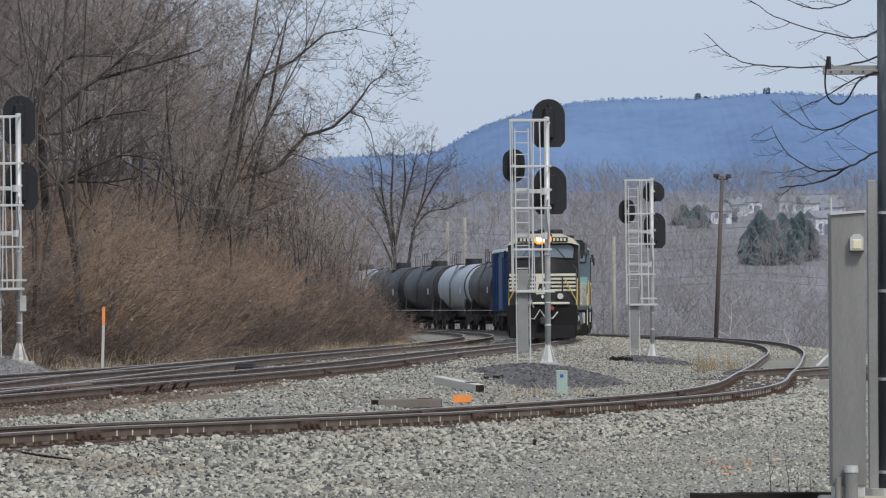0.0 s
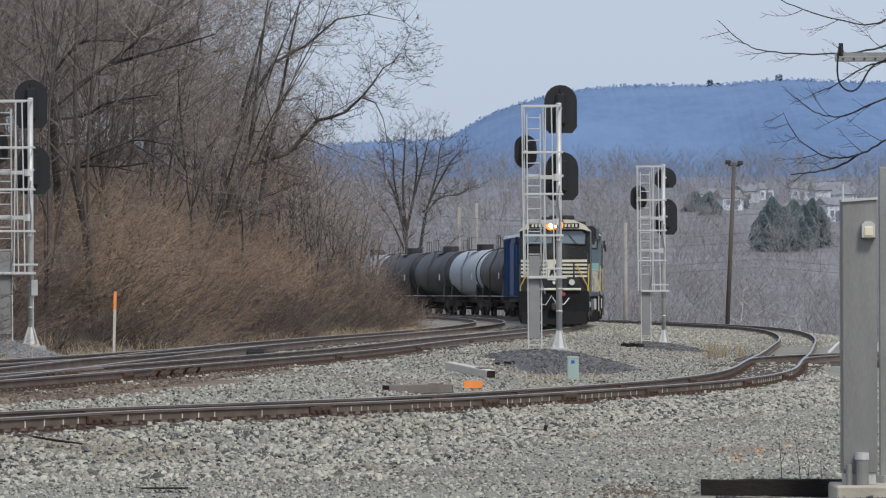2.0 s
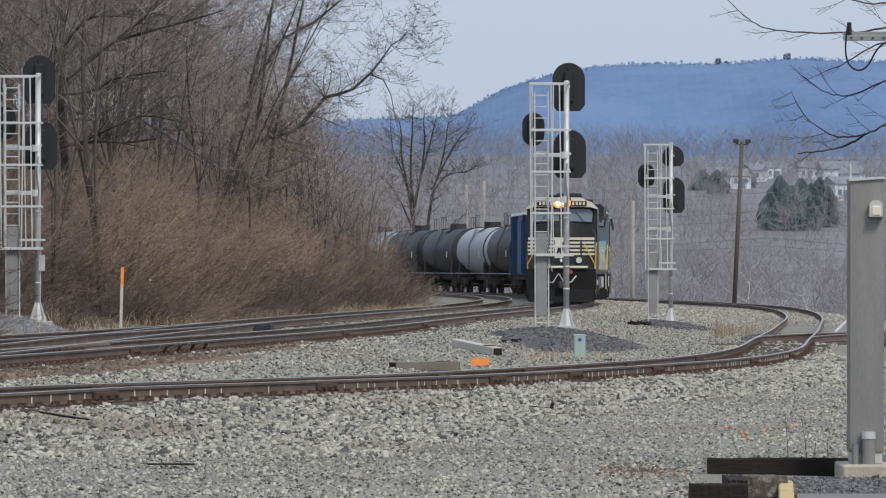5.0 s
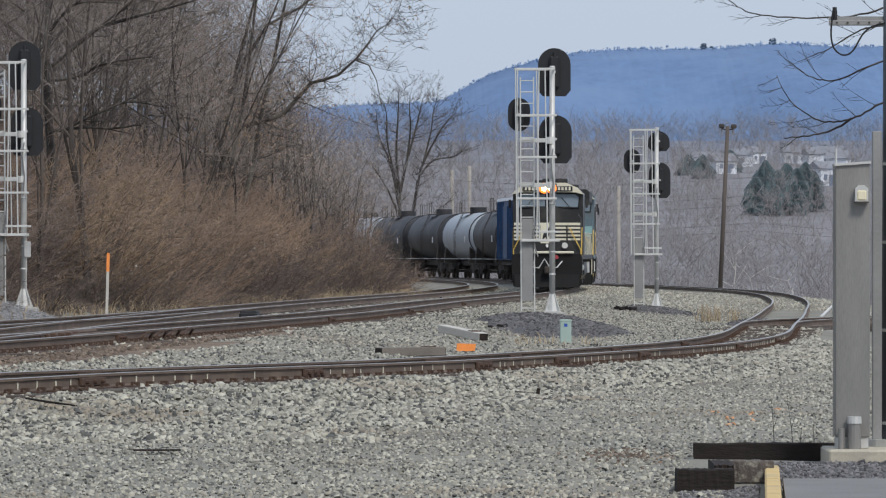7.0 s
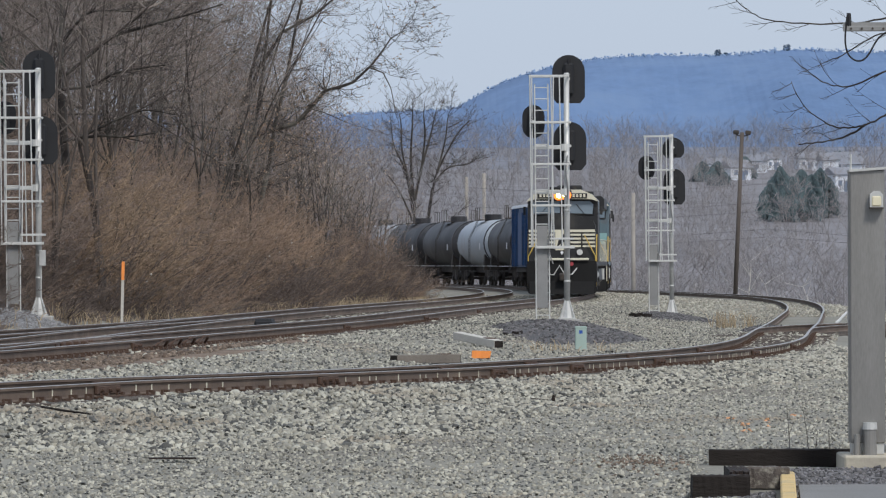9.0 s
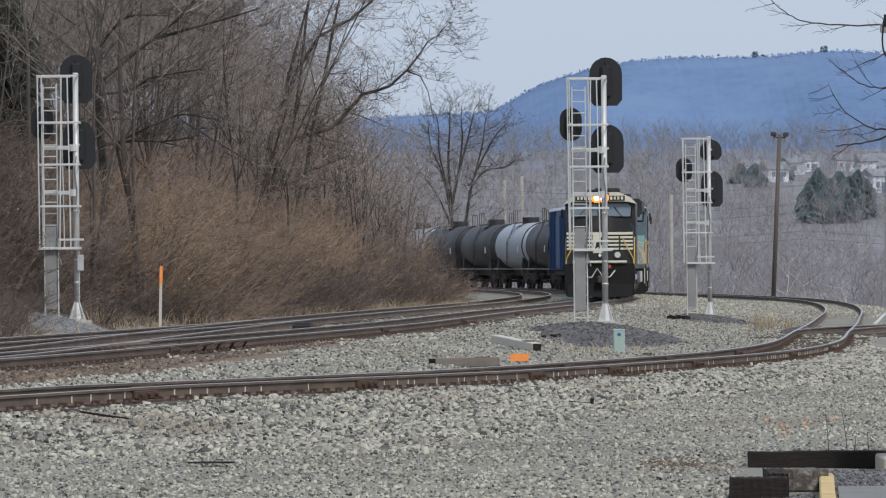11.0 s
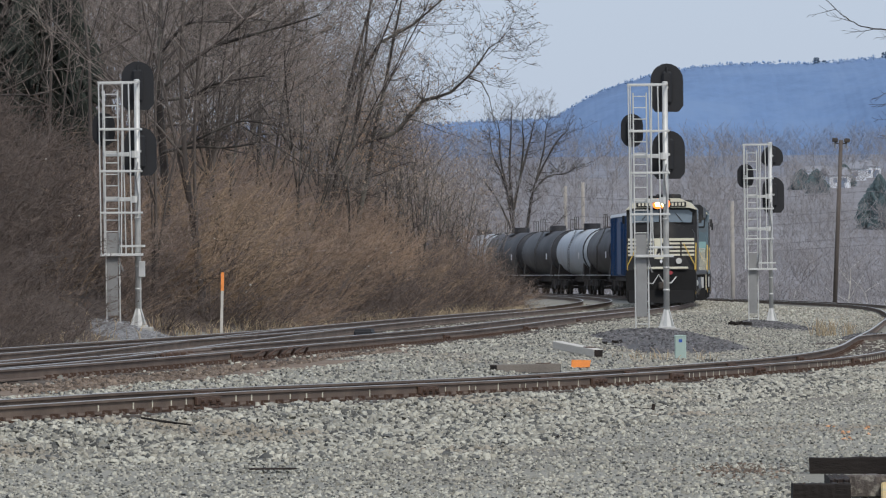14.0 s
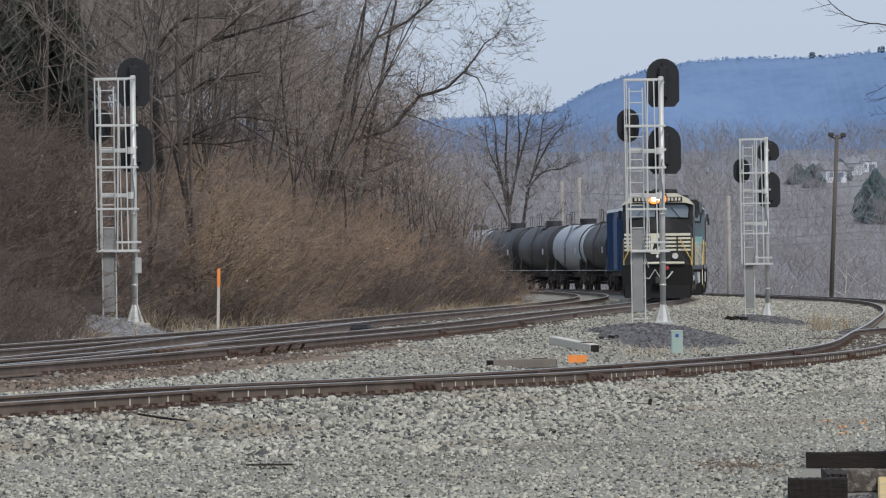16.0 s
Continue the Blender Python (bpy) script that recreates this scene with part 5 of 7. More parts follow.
def lone_tree():
    rng = random.Random(8)
    limbs, twigs = [], []
    x0, y0, z0 = -4.1, 521.0, 1.0
    ground = float(ground_z(x0, y0)) - z0
    q = y0 / 10427.0
    lines = [([(-84, 60), (-86, 105), (-91, 180), (-88, 240), (-87, 284)], 0.20), ([(-86, 100), (-74, 158), (-60, 208), (-52, 240), (-44, 275)], 0.17), ([(-70, 20), (-54, 118), (-44, 158), (-11, 221), (13, 248)], 0.18),
             ([(-56, 105), (-51, 135), (-24, 165), (8, 170), (26, 181)], 0.12), ([(-86, 80), (-101, 158), (-121, 205), (-127, 251)], 0.15), ([(-88, 70), (-110, 120), (-131, 151), (-146, 168)], 0.11),
             ([(-82, 55), (-60, 50), (-30, 62), (-12, 84)], 0.09), ([(-86, 110), (-106, 190), (-108, 240), (-113, 268)], 0.12), ([(-74, 150), (-66, 220), (-68, 255), (-66, 282)], 0.11), ([(-44, 158), (-30, 215), (-26, 250), (-20, 270)], 0.10)]
    for line, r in lines:
        way = rng.uniform(-0.5, 0.5)
        pts = curved([(u * q - x0, way * i, 1.6 + v * q - z0, r * (1 - 0.85 * i / (len(line) - 1))) for i, (u, v) in enumerate(line)], 4)
        limbs.append(pts)
        for i, (x, y, z, rr) in enumerate(pts[3:]):
            for _ in range(2):
                out = Vector((rng.uniform(-1, 1) + 0.5 * (x - 0.3) / 3, rng.uniform(-1, 1), rng.uniform(-0.1, 0.9))).normalized()
                grow(rng, Vector((x, y, z)), out, rng.uniform(0.9, 2.2), max(rr * 0.35, 0.015), 1, limbs, twigs, kids=(0, 5, 3), bend=0.2, rise=(-0.1, 0.8))
    limbs.append([(0, 0, ground - 0.4, 0.48), (-0.05, 0, (ground + 3.6) / 2, 0.36), (-0.1, 0, 3.7, 0.26)])
    limbs.append([(0.1, 0, ground - 0.4, 0.36), (0.5, 0, 1.6, 0.22)])
    t = thing("tree", Matrix.Translation((x0, y0, z0)), "broad bare tree with a fan of crooked upright branches", "tree")
    v, f = tubes([[(a, b, c, max(r, 0.012)) for a, b, c, r in p] for p in limbs], 5)
    under(new("trunk", mesh_of("trunk", v, f, (M["bark"],))), t)
    v, f = tubes([[(a, b, c, max(r, 0.009)) for a, b, c, r in p] for p in twigs], 3)
    under(new("crown", mesh_of("crown", v, f, (M["wood_bark"],))), t)


def conifer(x, y, h, w, seed, label="conifer in haze paled blue green among pale houses", group="conifers on the far slope", needles="needle", full=False):
    rng = random.Random(seed)
    z = float(ground_z(x, y))
    t = thing("conifer", Matrix.Translation((x, y, z)), label, "tree", group)
    part("trunk", rod(bmesh.new(), (0, 0, -0.5), (0, 0, h * 0.95), h * 0.02, 0.03, 6), M["bark"], t)
    vs, fs = [], []
    n = int((1300 if needles == "needle" else 3600) * w)
    for _ in range(n):
        f = rng.random() ** 0.8
        zz = h * (0.06 + 0.93 * f)
        r = w * (1.35 * max(1 - f ** 1.8, 0) ** 0.7 if full else (1 - f) ** 0.7) * rng.uniform(0.55, 1.1) + 0.15
        a = rng.uniform(0, 6.28)
        r *= 0.82 + 0.2 * math.sin(3 * a + seed + 6 * f) + 0.12 * math.sin(5 * a - 9 * f)
        c, s = math.cos(a), math.sin(a)
        k = len(vs)
        d = (0.55 if needles == "needle" else 0.3) * rng.uniform(0.2, 0.5) * (0.5 + 0.5 * (1 - f)) * w * 0.28
        inner = rng.uniform(0.5, 0.85)
        tip = (c * r, s * r, zz - 0.25 * r)
        root = (c * r * inner, s * r * inner, zz + 0.15)
        midp = (c * r * (0.5 + inner * 0.5), s * r * (0.5 + inner * 0.5), zz)
        vs += [root, (midp[0] - s * d, midp[1] + c * d, midp[2] - 0.2), tip, (midp[0] + s * d, midp[1] - c * d, midp[2] - 0.2), (midp[0], midp[1], midp[2] + d * 0.6), (midp[0], midp[1], midp[2] - d * 0.5)]
        fs += [(k, k + 1, k + 4), (k + 1, k + 2, k + 4), (k + 2, k + 3, k + 4), (k + 3, k, k + 4), (k + 1, k, k + 5), (k + 2, k + 1, k + 5), (k + 3, k + 2, k + 5), (k, k + 3, k + 5)]
    under(new("crown", mesh_of("crown", vs, fs, (M[needles],))), t)


def house(x, y, z, w, d, h, turn, label, floors=1):
    t = thing("house", pose(x, y, z, 0, 0, turn), label, "house", "houses on the far slope")
    part("wall", box(bmesh.new(), (0, 0, h / 2 - 0.1), (w, d, h)), M["siding"], t)
    part("roof", prism(bmesh.new(), [(-d / 2 - 0.4, h), (d / 2 + 0.4, h), (0, h + d * 0.36)], 0, -w / 2 - 0.4, w / 2 + 0.4), M["roof"], t)
    n = max(2, int(w / 2.4))
    for fl in range(floors):
        for k in range(n):
            xx = -w / 2 + w * (k + 0.5) / n
            win = part("window", box(bmesh.new(), (xx, -d / 2 - 0.03, 1.6 + 2.7 * fl), (1.1, 0.1, 1.3)), M["white"], t)
            part("pane", box(bmesh.new(), (xx, -d / 2 - 0.06, 1.6 + 2.7 * fl), (0.9, 0.08, 1.1)), M["house_glass"], win)
    part("door", box(bmesh.new(), (w * 0.1, -d / 2 - 0.05, 1.0), (1.0, 0.1, 2.0)), M["house_glass"], t)
    part("chimney", box(bmesh.new(), (w * 0.25, 0.3, h + d * 0.3), (0.6, 0.6, 1.6)), M["roof"], t)


def far_place(u, v, y):
    """x and z at distance y, from the offsets right of and above the level line at 10427 m."""
    return u * y / 10427.0, 1.6 + v * y / 10427.0


def build_houses():
    for u, y, w, d, h, turn, fl in ((452, 1500, 5.6, 4.5, 2.4, 4, 1), (484, 1280, 5.0, 5, 2.6, 24, 1), (520, 1540, 4.6, 5, 3, -20, 1), (543, 1640, 5, 5, 3, 30, 1), (652, 1400, 5.4, 5, 3.6, 15, 1), (676, 1300, 5.2, 5, 4.0, -12, 1),
                                        (664, 1120, 4.2, 4, 3.2, 35, 1), (608, 1650, 5, 5, 3, 10, 1), (694, 1250, 4.6, 5, 3.6, -25, 1), (636, 1620, 5, 5, 3, -5, 1)):
        x = u * y / 10427.0
        house(x, y, float(ground_z(x, y)), w, d, h, turn, "pale sided house with a grey pitched roof on the far slope", fl)
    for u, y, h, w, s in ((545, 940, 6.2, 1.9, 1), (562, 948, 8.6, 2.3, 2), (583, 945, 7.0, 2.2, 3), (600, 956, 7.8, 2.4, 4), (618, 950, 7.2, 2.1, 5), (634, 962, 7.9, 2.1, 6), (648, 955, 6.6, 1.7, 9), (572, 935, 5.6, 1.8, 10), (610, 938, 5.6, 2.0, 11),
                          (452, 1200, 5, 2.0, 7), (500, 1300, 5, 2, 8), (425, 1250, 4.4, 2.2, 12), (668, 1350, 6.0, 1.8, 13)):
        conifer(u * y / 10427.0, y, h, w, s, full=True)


RIDGE = [(-1400, 262), (-900, 266), (-420, 256), (-250, 257), (-172, 262), (-60, 266), (-12, 272), (38, 298), (108, 328), (180, 346), (260, 358), (360, 362), (460, 362), (590, 371), (680, 367), (900, 372), (1400, 330)]


def ridge_height(u):
    return 1.6 + curve_at(RIDGE, u) * 3000 / 10427.0


def build_ridge():
    us = np.arange(-1400, 1401, 4.0)
    hs = ridge_height(us)
    verts, faces = [], []
    rows = [(2450, 0.10), (2600, 0.42), (2750, 0.70), (2880, 0.90), (3000, 1.0), (3150, 0.95), (3500, 0.3)]
    rng = np.random.RandomState(4)
    for y, f in rows:
        for u, h in zip(us, hs):
            verts.append((u * 3000 / 10427.0 * (1 + (y - 3000) * 0.0001), y, h * f + (rng.rand() - 0.5) * 0.5 * (f < 1) + (rng.rand() ** 2 * 1.0 - 0.3) * (f == 1) + (8 * math.sin(u * 0.013) if 0 < f < 0.85 else 0)))
    n = len(us)
    for j in range(len(rows) - 1):
        for i in range(n - 1):
            a = j * n + i
            faces.append((a, a + 1, a + n + 1, a + n))
    # the blue of this mesh is haze held in its colour
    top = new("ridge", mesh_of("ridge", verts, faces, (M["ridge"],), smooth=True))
    tagged(top, "long wooded ridge coloured haze blue under a pale sky", "hill", kind="structure")
    # the wood on it: small uneven crowns over the slope and along the crest
    rr = random.Random(9)
    sets = []
    ico = bmesh.new()
    bmesh.ops.create_icosphere(ico, subdivisions=1, radius=1.0)
    ico.verts.ensure_lookup_table()
    bv = np.array([v.co[:] for v in ico.verts])
    bf = np.array([[v.index for v in f.verts] for f in ico.faces])
    ico.free()
    ms = []
    for _ in range(900):
        u = rr.uniform(-420, 760)
        f = rr.random()
        h = float(np.interp(u, us, hs))
        y, z = 2990 + rr.uniform(-20, 10), h + rr.uniform(-1.2, 0.45)
        s = rr.uniform(0.2, 0.6)
        ms.append(Matrix.Translation((u * 3000 / 10427.0, y, z)) @ Matrix.Rotation(rr.uniform(0, 6), 4, "Z") @ Matrix.Diagonal((s * rr.uniform(0.6, 1.3), s, s * rr.uniform(0.8, 1.6), 1)))
    jv, jf = join_copies((bv, bf), ms)
    jv = jv + np.random.RandomState(2).uniform(-0.22, 0.22, jv.shape)
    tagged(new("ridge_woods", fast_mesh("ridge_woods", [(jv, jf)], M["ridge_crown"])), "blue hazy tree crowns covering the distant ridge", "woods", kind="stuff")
    for u, h, w in ((452, 4.2, 3.0), (574, 4.4, 3.2), (466, 2.4, 1.8)):
        x, z = u * 3000 / 10427.0, float(np.interp(u, us, hs))
        vs, fs = [], []
        for k in range(70):
            a, f = rr.uniform(0, 6.28), rr.random()
            c = Vector((math.cos(a) * w * (0.35 + 0.55 * math.sin(math.pi * (0.15 + 0.8 * f))) * 0.6, math.sin(a) * 0.5, h * (0.25 + 0.7 * f)))
            i = len(vs)
            q = 0.6 * (1.2 - 0.6 * f)
            vs += [c + Vector(p) * q for p in ((1, 0, 0), (-1, 0, 0), (0, 1, 0), (0, -1, 0), (0, 0, 0.6), (0, 0, -0.6))]
            fs += [(i + a1, i + b1, i + c1) for a1, b1, c1 in ((0, 2, 4), (2, 1, 4), (1, 3, 4), (3, 0, 4), (2, 0, 5), (1, 2, 5), (3, 1, 5), (0, 3, 5))]
        t = thing("pine", Matrix.Translation((x, 2995, z - 1.3)), "lone pine in dark haze blue standing on the ridge crest", "tree", "pines on the ridge")
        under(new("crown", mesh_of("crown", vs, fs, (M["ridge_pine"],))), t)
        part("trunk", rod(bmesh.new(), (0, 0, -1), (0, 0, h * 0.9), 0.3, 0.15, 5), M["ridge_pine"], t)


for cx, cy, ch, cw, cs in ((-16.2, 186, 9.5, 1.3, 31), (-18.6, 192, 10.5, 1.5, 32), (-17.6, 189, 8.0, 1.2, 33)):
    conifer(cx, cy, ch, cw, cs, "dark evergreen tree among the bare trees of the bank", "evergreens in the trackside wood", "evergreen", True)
build_far_woods()
lone_tree()
build_houses()
build_ridge()


# ---- utility poles and wires across the valley ----
def utility_pole(x, y, z0, z1, r, mat, label, arm=False):
    t = thing("utility_pole", Matrix.Translation((x, y, z0)), label, "utility pole", "utility poles")
    part("shaft", rod(bmesh.new(), (0, 0, 0), (0, 0, z1 - z0), r * 1.2, r, 10), mat, t, smooth=True)
    if arm:
        part("crossarm", box(bmesh.new(), (0, 0, z1 - z0 - 0.6), (1.6, 0.12, 0.14), 0.02), mat, t)
    for s in (-1, 1):
        part("insulator", rod(bmesh.new(), (s * 0.35, 0, z1 - z0 - 0.5), (s * 0.35, 0, z1 - z0 - 0.15), 0.06, 0.05, 8), M["grey_plate"], t)
    return t


for px, py, ptop in ((0.37, 521, 9.0), (1.92, 523, 9.35), (13.73, 474, 7.0)):
    utility_pole(px, py, float(ground_z(px, py)) - 0.3, ptop, 0.16, M["grey_wood"], "weathered grey wooden utility pole behind the tracks")
stay = thing("guy_brace", Matrix.Identity(4), "slanting grey wooden brace beside a utility pole", "pole brace")
part("brace", rod(bmesh.new(), (0.45, 520.5, -3.0), (1.9, 522.5, 5.2), 0.09, 0.08, 8), M["grey_wood"], stay)
dark = utility_pole(17.08, 370, float(ground_z(17.4, 370)) - 0.3, 9.6, 0.125, M["wood_bark"], "tall dark brown pole with floodlights at its top")
for s in (-1, 1):
    fl = box(bmesh.new(), (s * 0.38, -0.1, 10.0), (0.36, 0.3, 0.26), 0.05)
    rod(fl, (0, 0, 9.75), (s * 0.38, -0.1, 9.85), 0.04, 0.04, 6)
    b = part("floodlight", fl, M["iron"], dark)
    b.location.z = 9.6 - dark.location.z - 10.0
dark.rotation_euler = (0, radians(2.6), 0)
strands = []
for z, sag in ((8.6, 0.8), (7.0, 0.9), (6.2, 0.8), (4.6, 0.9), (3.9, 0.8)):
    pts = []
    for k in range(25):
        f = k / 24
        x = -6 + 66 * f
        pts.append((x, 523 - 8 * f, z - 0.6 * f - sag * math.sin(math.pi * (f * 2 % 1)), 0.022))
    strands.append(pts)
v, f = tubes(strands, 4)
# the wires borrow the haze greyed floor colour
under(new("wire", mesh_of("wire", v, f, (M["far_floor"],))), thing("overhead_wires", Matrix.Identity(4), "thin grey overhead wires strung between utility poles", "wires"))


# ---- things beside the tracks ----
def mound(x, y, rx, ry, top, label, seed, mat=None):
    rng = np.random.RandomState(seed)
    verts, faces = [], []
    rings, seg = 9, 40
    for j in range(rings + 1):
        f = j / rings
        for k in range(seg):
            a = 2 * math.pi * k / seg
            wob = 1 + 0.13 * math.sin(3 * a + seed) + 0.08 * math.sin(7 * a + 2 * seed)
            px, py = x + rx * f * wob * math.cos(a), y + ry * f * wob * math.sin(a)
            g = on_ground(px, py, -0.05)
            z = g + (top - on_ground(x, y) + 0.05) * max(1 - f * f, 0) ** 1.0 + (rng.rand() - 0.5) * 0.02 * (j < rings)
            verts.append((px, py, z))
    for j in range(rings):
        for k in range(seg):
            a, b = j * seg + k, j * seg + (k + 1) % seg
            faces.append((a, b, b + seg, a + seg))
    # loose stones over it
    cube = [(-1, -1, -1), (1, -1, -1), (1, 1, -1), (-1, 1, -1), (-1, -1, 1), (1, -1, 1), (1, 1, 1), (-1, 1, 1)]
    for _ in range(3200):
        f, a = math.sqrt(rng.rand()) * 1.02, rng.rand() * 6.283
        wob = 1 + 0.13 * math.sin(3 * a + seed) + 0.08 * math.sin(7 * a + 2 * seed)
        px, py = x + rx * f * wob * math.cos(a), y + ry * f * wob * math.sin(a)
        z = on_ground(px, py, -0.05) + (top - on_ground(x, y) + 0.05) * max(1 - f * f, 0) ** 1.0
        k, s = len(verts), 0.010 + 0.026 * rng.rand() ** 2
        for c in cube:
            verts.append((px + c[0] * s * (0.7 + 0.7 * rng.rand()), py + c[1] * s, z + 0.012 + c[2] * s * (0.4 + 0.6 * rng.rand())))
        faces += [tuple(k + i for i in w) for w in ((0, 3, 2, 1), (4, 5, 6, 7), (0, 1, 5, 4), (1, 2, 6, 5), (2, 3, 7, 6), (3, 0, 4, 7))]
    tagged(new("gravel_mound", mesh_of("gravel_mound", verts, faces, (mat or M["mound"],))), label, "gravel mound", "mounds round the signal masts", "stuff")


mound(2.6, 150.5, 1.95, 14.0, 0.0, "dark cinder gravel mound round the mast's foot", 1)
mound(-11.15, 154.5, 1.35, 5.0, 0.14, "grey gravel mound round the mast's foot beside the brush", 2, M["pale_mound"])
mound(7.6, 212.0, 1.55, 12.0, -0.38, "low dark gravel mound round the far mast", 3)
mound(9.2, 178.0, 0.9, 5.0, -0.40, "low dark gravel heap beside the turnout", 4)


def marker_post():
    t = thing("marker_post", pose(-9.0, 155.5, 0.10, 0, 1.5, 0), "slim white marker post with an orange top", "marker post")
    part("stake", prism(bmesh.new(), [(-0.036, -0.2), (0.036, -0.2), (0.036, 1.02), (-0.036, 1.02)], 1, -0.02, 0.02), M["bleached"], t)
    part("cap", prism(bmesh.new(), [(-0.039, 1.02), (0.039, 1.02), (0.039, 1.47), (0.026, 1.51), (-0.026, 1.51), (-0.039, 1.47)], 1, -0.022, 0.022), M["orange"], t, "orange reflective top")


def pedestal():
    z = on_ground(2.63, 131.5)
    t = thing("cable_pedestal", pose(2.63, 131.5, z), "pale green plastic cable pedestal with a blue sticker", "pedestal")
    h = 0.10 - z
    part("housing", box(bmesh.new(), (0, 0, h / 2 - 0.04), (0.255, 0.22, h + 0.08), 0.02), M["green_box"], t)
    part("lid", box(bmesh.new(), (0, 0, h), (0.27, 0.235, 0.05), 0.015), M["green_box"], t)
    part("sticker", box(bmesh.new(), (0.0, -0.112, h - 0.10), (0.075, 0.006, 0.07)), M["sticker"], t)


def loose_tie(x, y, turn, length, end_mat, label, tilt=0.0):
    t = thing("railway_tie", pose(x, y, on_ground(x, y, 0.06 if tilt else 0.0), 0, tilt, turn), label, "timber", "loose timbers by the siding")
    part("timber", box(bmesh.new(), (0, 0, 0.085), (length, 0.22, 0.17), 0.012), end_mat, t)
    for s in (-1, 1):
        part("end_face", box(bmesh.new(), (s * (length / 2 + 0.004), 0, 0.085), (0.012, 0.20, 0.15)), M["sleeper"], t)
    part("tie_plate", box(bmesh.new(), (length * 0.28, 0, 0.176), (0.2, 0.2, 0.015)), M["rust"], t)


def debris(x, y, n, size, seed, label):
    rng = random.Random(seed)
    t = thing("scrap_pile", pose(x, y, on_ground(x, y)), label, "scrap")
    for _ in range(n):
        b = box(bmesh.new(), (0, 0, 0), (size * rng.uniform(0.5, 1.3), size * rng.uniform(0.2, 0.5), size * rng.uniform(0.15, 0.4)), 0.01)
        o = part("scrap", b, M["sleeper"], t)
        o.matrix_basis = Matrix.Translation((rng.uniform(-size, size), rng.uniform(-size, size), size * rng.uniform(0.08, 0.3))) @ Matrix.Rotation(rng.uniform(-0.5, 0.5), 4, "Y") @ Matrix.Rotation(rng.uniform(0, 3), 4, "Z")


marker_post()
pedestal()
loose_tie(-0.70, 110.5, 38, 1.5, M["worn_wood"], "weathered grey railway tie with a dark end lying on ballast")
loose_tie(0.32, 127.0, -62, 1.9, M["bleached"], "bleached railway tie with black ends lying aslant", 5.0)
orange = thing("orange_board", pose(0.36, 116.0, on_ground(0.36, 116.0), 0, 0, -6), "bright orange painted board propped on the ballast", "board")
part("panel", prism(bmesh.new(), [(-0.19, 0.0), (0.17, 0.02), (0.20, 0.155), (-0.18, 0.165)], 1, -0.02, 0.02), M["orange"], orange)
part("prop", box(bmesh.new(), (0, 0.06, 0.06), (0.3, 0.1, 0.12), 0.01), M["grey_wood"], orange)
debris(1.2, 143, 6, 0.22, 5, "small heap of black scrap on the ballast")
debris(6.1, 205, 8, 0.34, 6, "heap of black scrap between the masts")
debris(3.2, 130, 10, 0.10, 7, "scattered black stones and scrap beside the pedestal")
debris(10.2, 190, 4, 0.22, 8, "dark scrap at the bend of the siding")
debris(-3.6, 238, 6, 0.42, 9, "dark timbers in straw at the brush's end")
stick = thing("fallen_branch", pose(1.25, 90, on_ground(1.25, 90)), "dark fallen stick on the gravel", "branch")
v, f = tubes([[(-0.25, 0.3, 0.06, 0.012), (0.0, 0.1, 0.03, 0.014), (0.3, 0, 0.02, 0.01)], [(0.12, 0, 0.02, 0.03), (0.14, 0, 0.11, 0.03)], [(0.2, 0.2, 0.02, 0.01), (0.5, 0.3, 0.03, 0.008)]], 5)
under(new("stick", mesh_of("stick", v, f, (M["sleeper"],))), stick)
plank = thing("flat_board", pose(-3.06, 62, on_ground(-3.06, 62), 0, 0, 4), "thin dark board lying flat on gravel", "board")
part("panel", box(bmesh.new(), (0, 0, 0.045), (0.5, 0.2, 0.016), 0.004), M["sleeper"], plank)
stick2 = thing("fallen_branch", pose(-5.0, 73.5, on_ground(-5.0, 73.5) + 0.02), "dark stick at the siding's shoulder", "branch")
v, f = tubes([[(-0.3, 0.5, 0.12, 0.014), (0, 0.2, 0.08, 0.016), (0.35, 0, 0.04, 0.01)]], 5)
under(new("stick", mesh_of("stick", v, f, (M["sleeper"],))), stick2)


# ---- track furniture ----
def on_rail(xf, zf, y, side):
    return track_frame(xf, zf, y) @ Matrix.Translation((side, 0, 0))


def joint_mesh():
    bm = bmesh.new()
    for s in (-1, 1):
        box(bm, (s * 0.045, 0, -0.10), (0.05, 0.85, 0.11), 0.008)
        for k in range(3):
            rod(bm, (s * 0.06, -0.28 + 0.28 * k, -0.10), (s * 0.12, -0.28 + 0.28 * k, -0.10), 0.028, 0.028, 6)
    box(bm, (0, 0, -0.19), (0.34, 0.9, 0.03), 0.005)
    me = bpy.data.meshes.new("joint_bar")
    bm.to_mesh(me)
    bm.free()
    me.materials.append(M["rust"])
    return me


JOINT = joint_mesh()


def joints(parent, xf, zf, ys, side):
    for y in ys:
        ob = new("joint_bar", JOINT)
        ob.matrix_basis = on_rail(xf, zf, y, side)
        ob.parent = parent


def paint_marks(parent):
    rng = random.Random(3)
    me = None
    y = 75.5
    while y < 138:
        if me is None:
            bm = box(bmesh.new(), (0, 0, 0), (0.006, 0.035, 0.10))
            me = bpy.data.meshes.new("paint_mark")
            bm.to_mesh(me)
            bm.free()
            me.materials.append(M["cream"])
        if rng.random() < 0.8:
            ob = new("paint_mark", me)
            ob.matrix_basis = on_rail(x_siding, z_siding, y, GAUGE / 2 + 0.016) @ Matrix.Translation((0, 0, -0.105)) @ Matrix.Diagonal((1, rng.uniform(0.6, 1.2), rng.uniform(0.6, 1.1), 1))
            ob.parent = parent
        y += rng.choice((0.3, 0.5, 0.56, 0.62, 1.1))


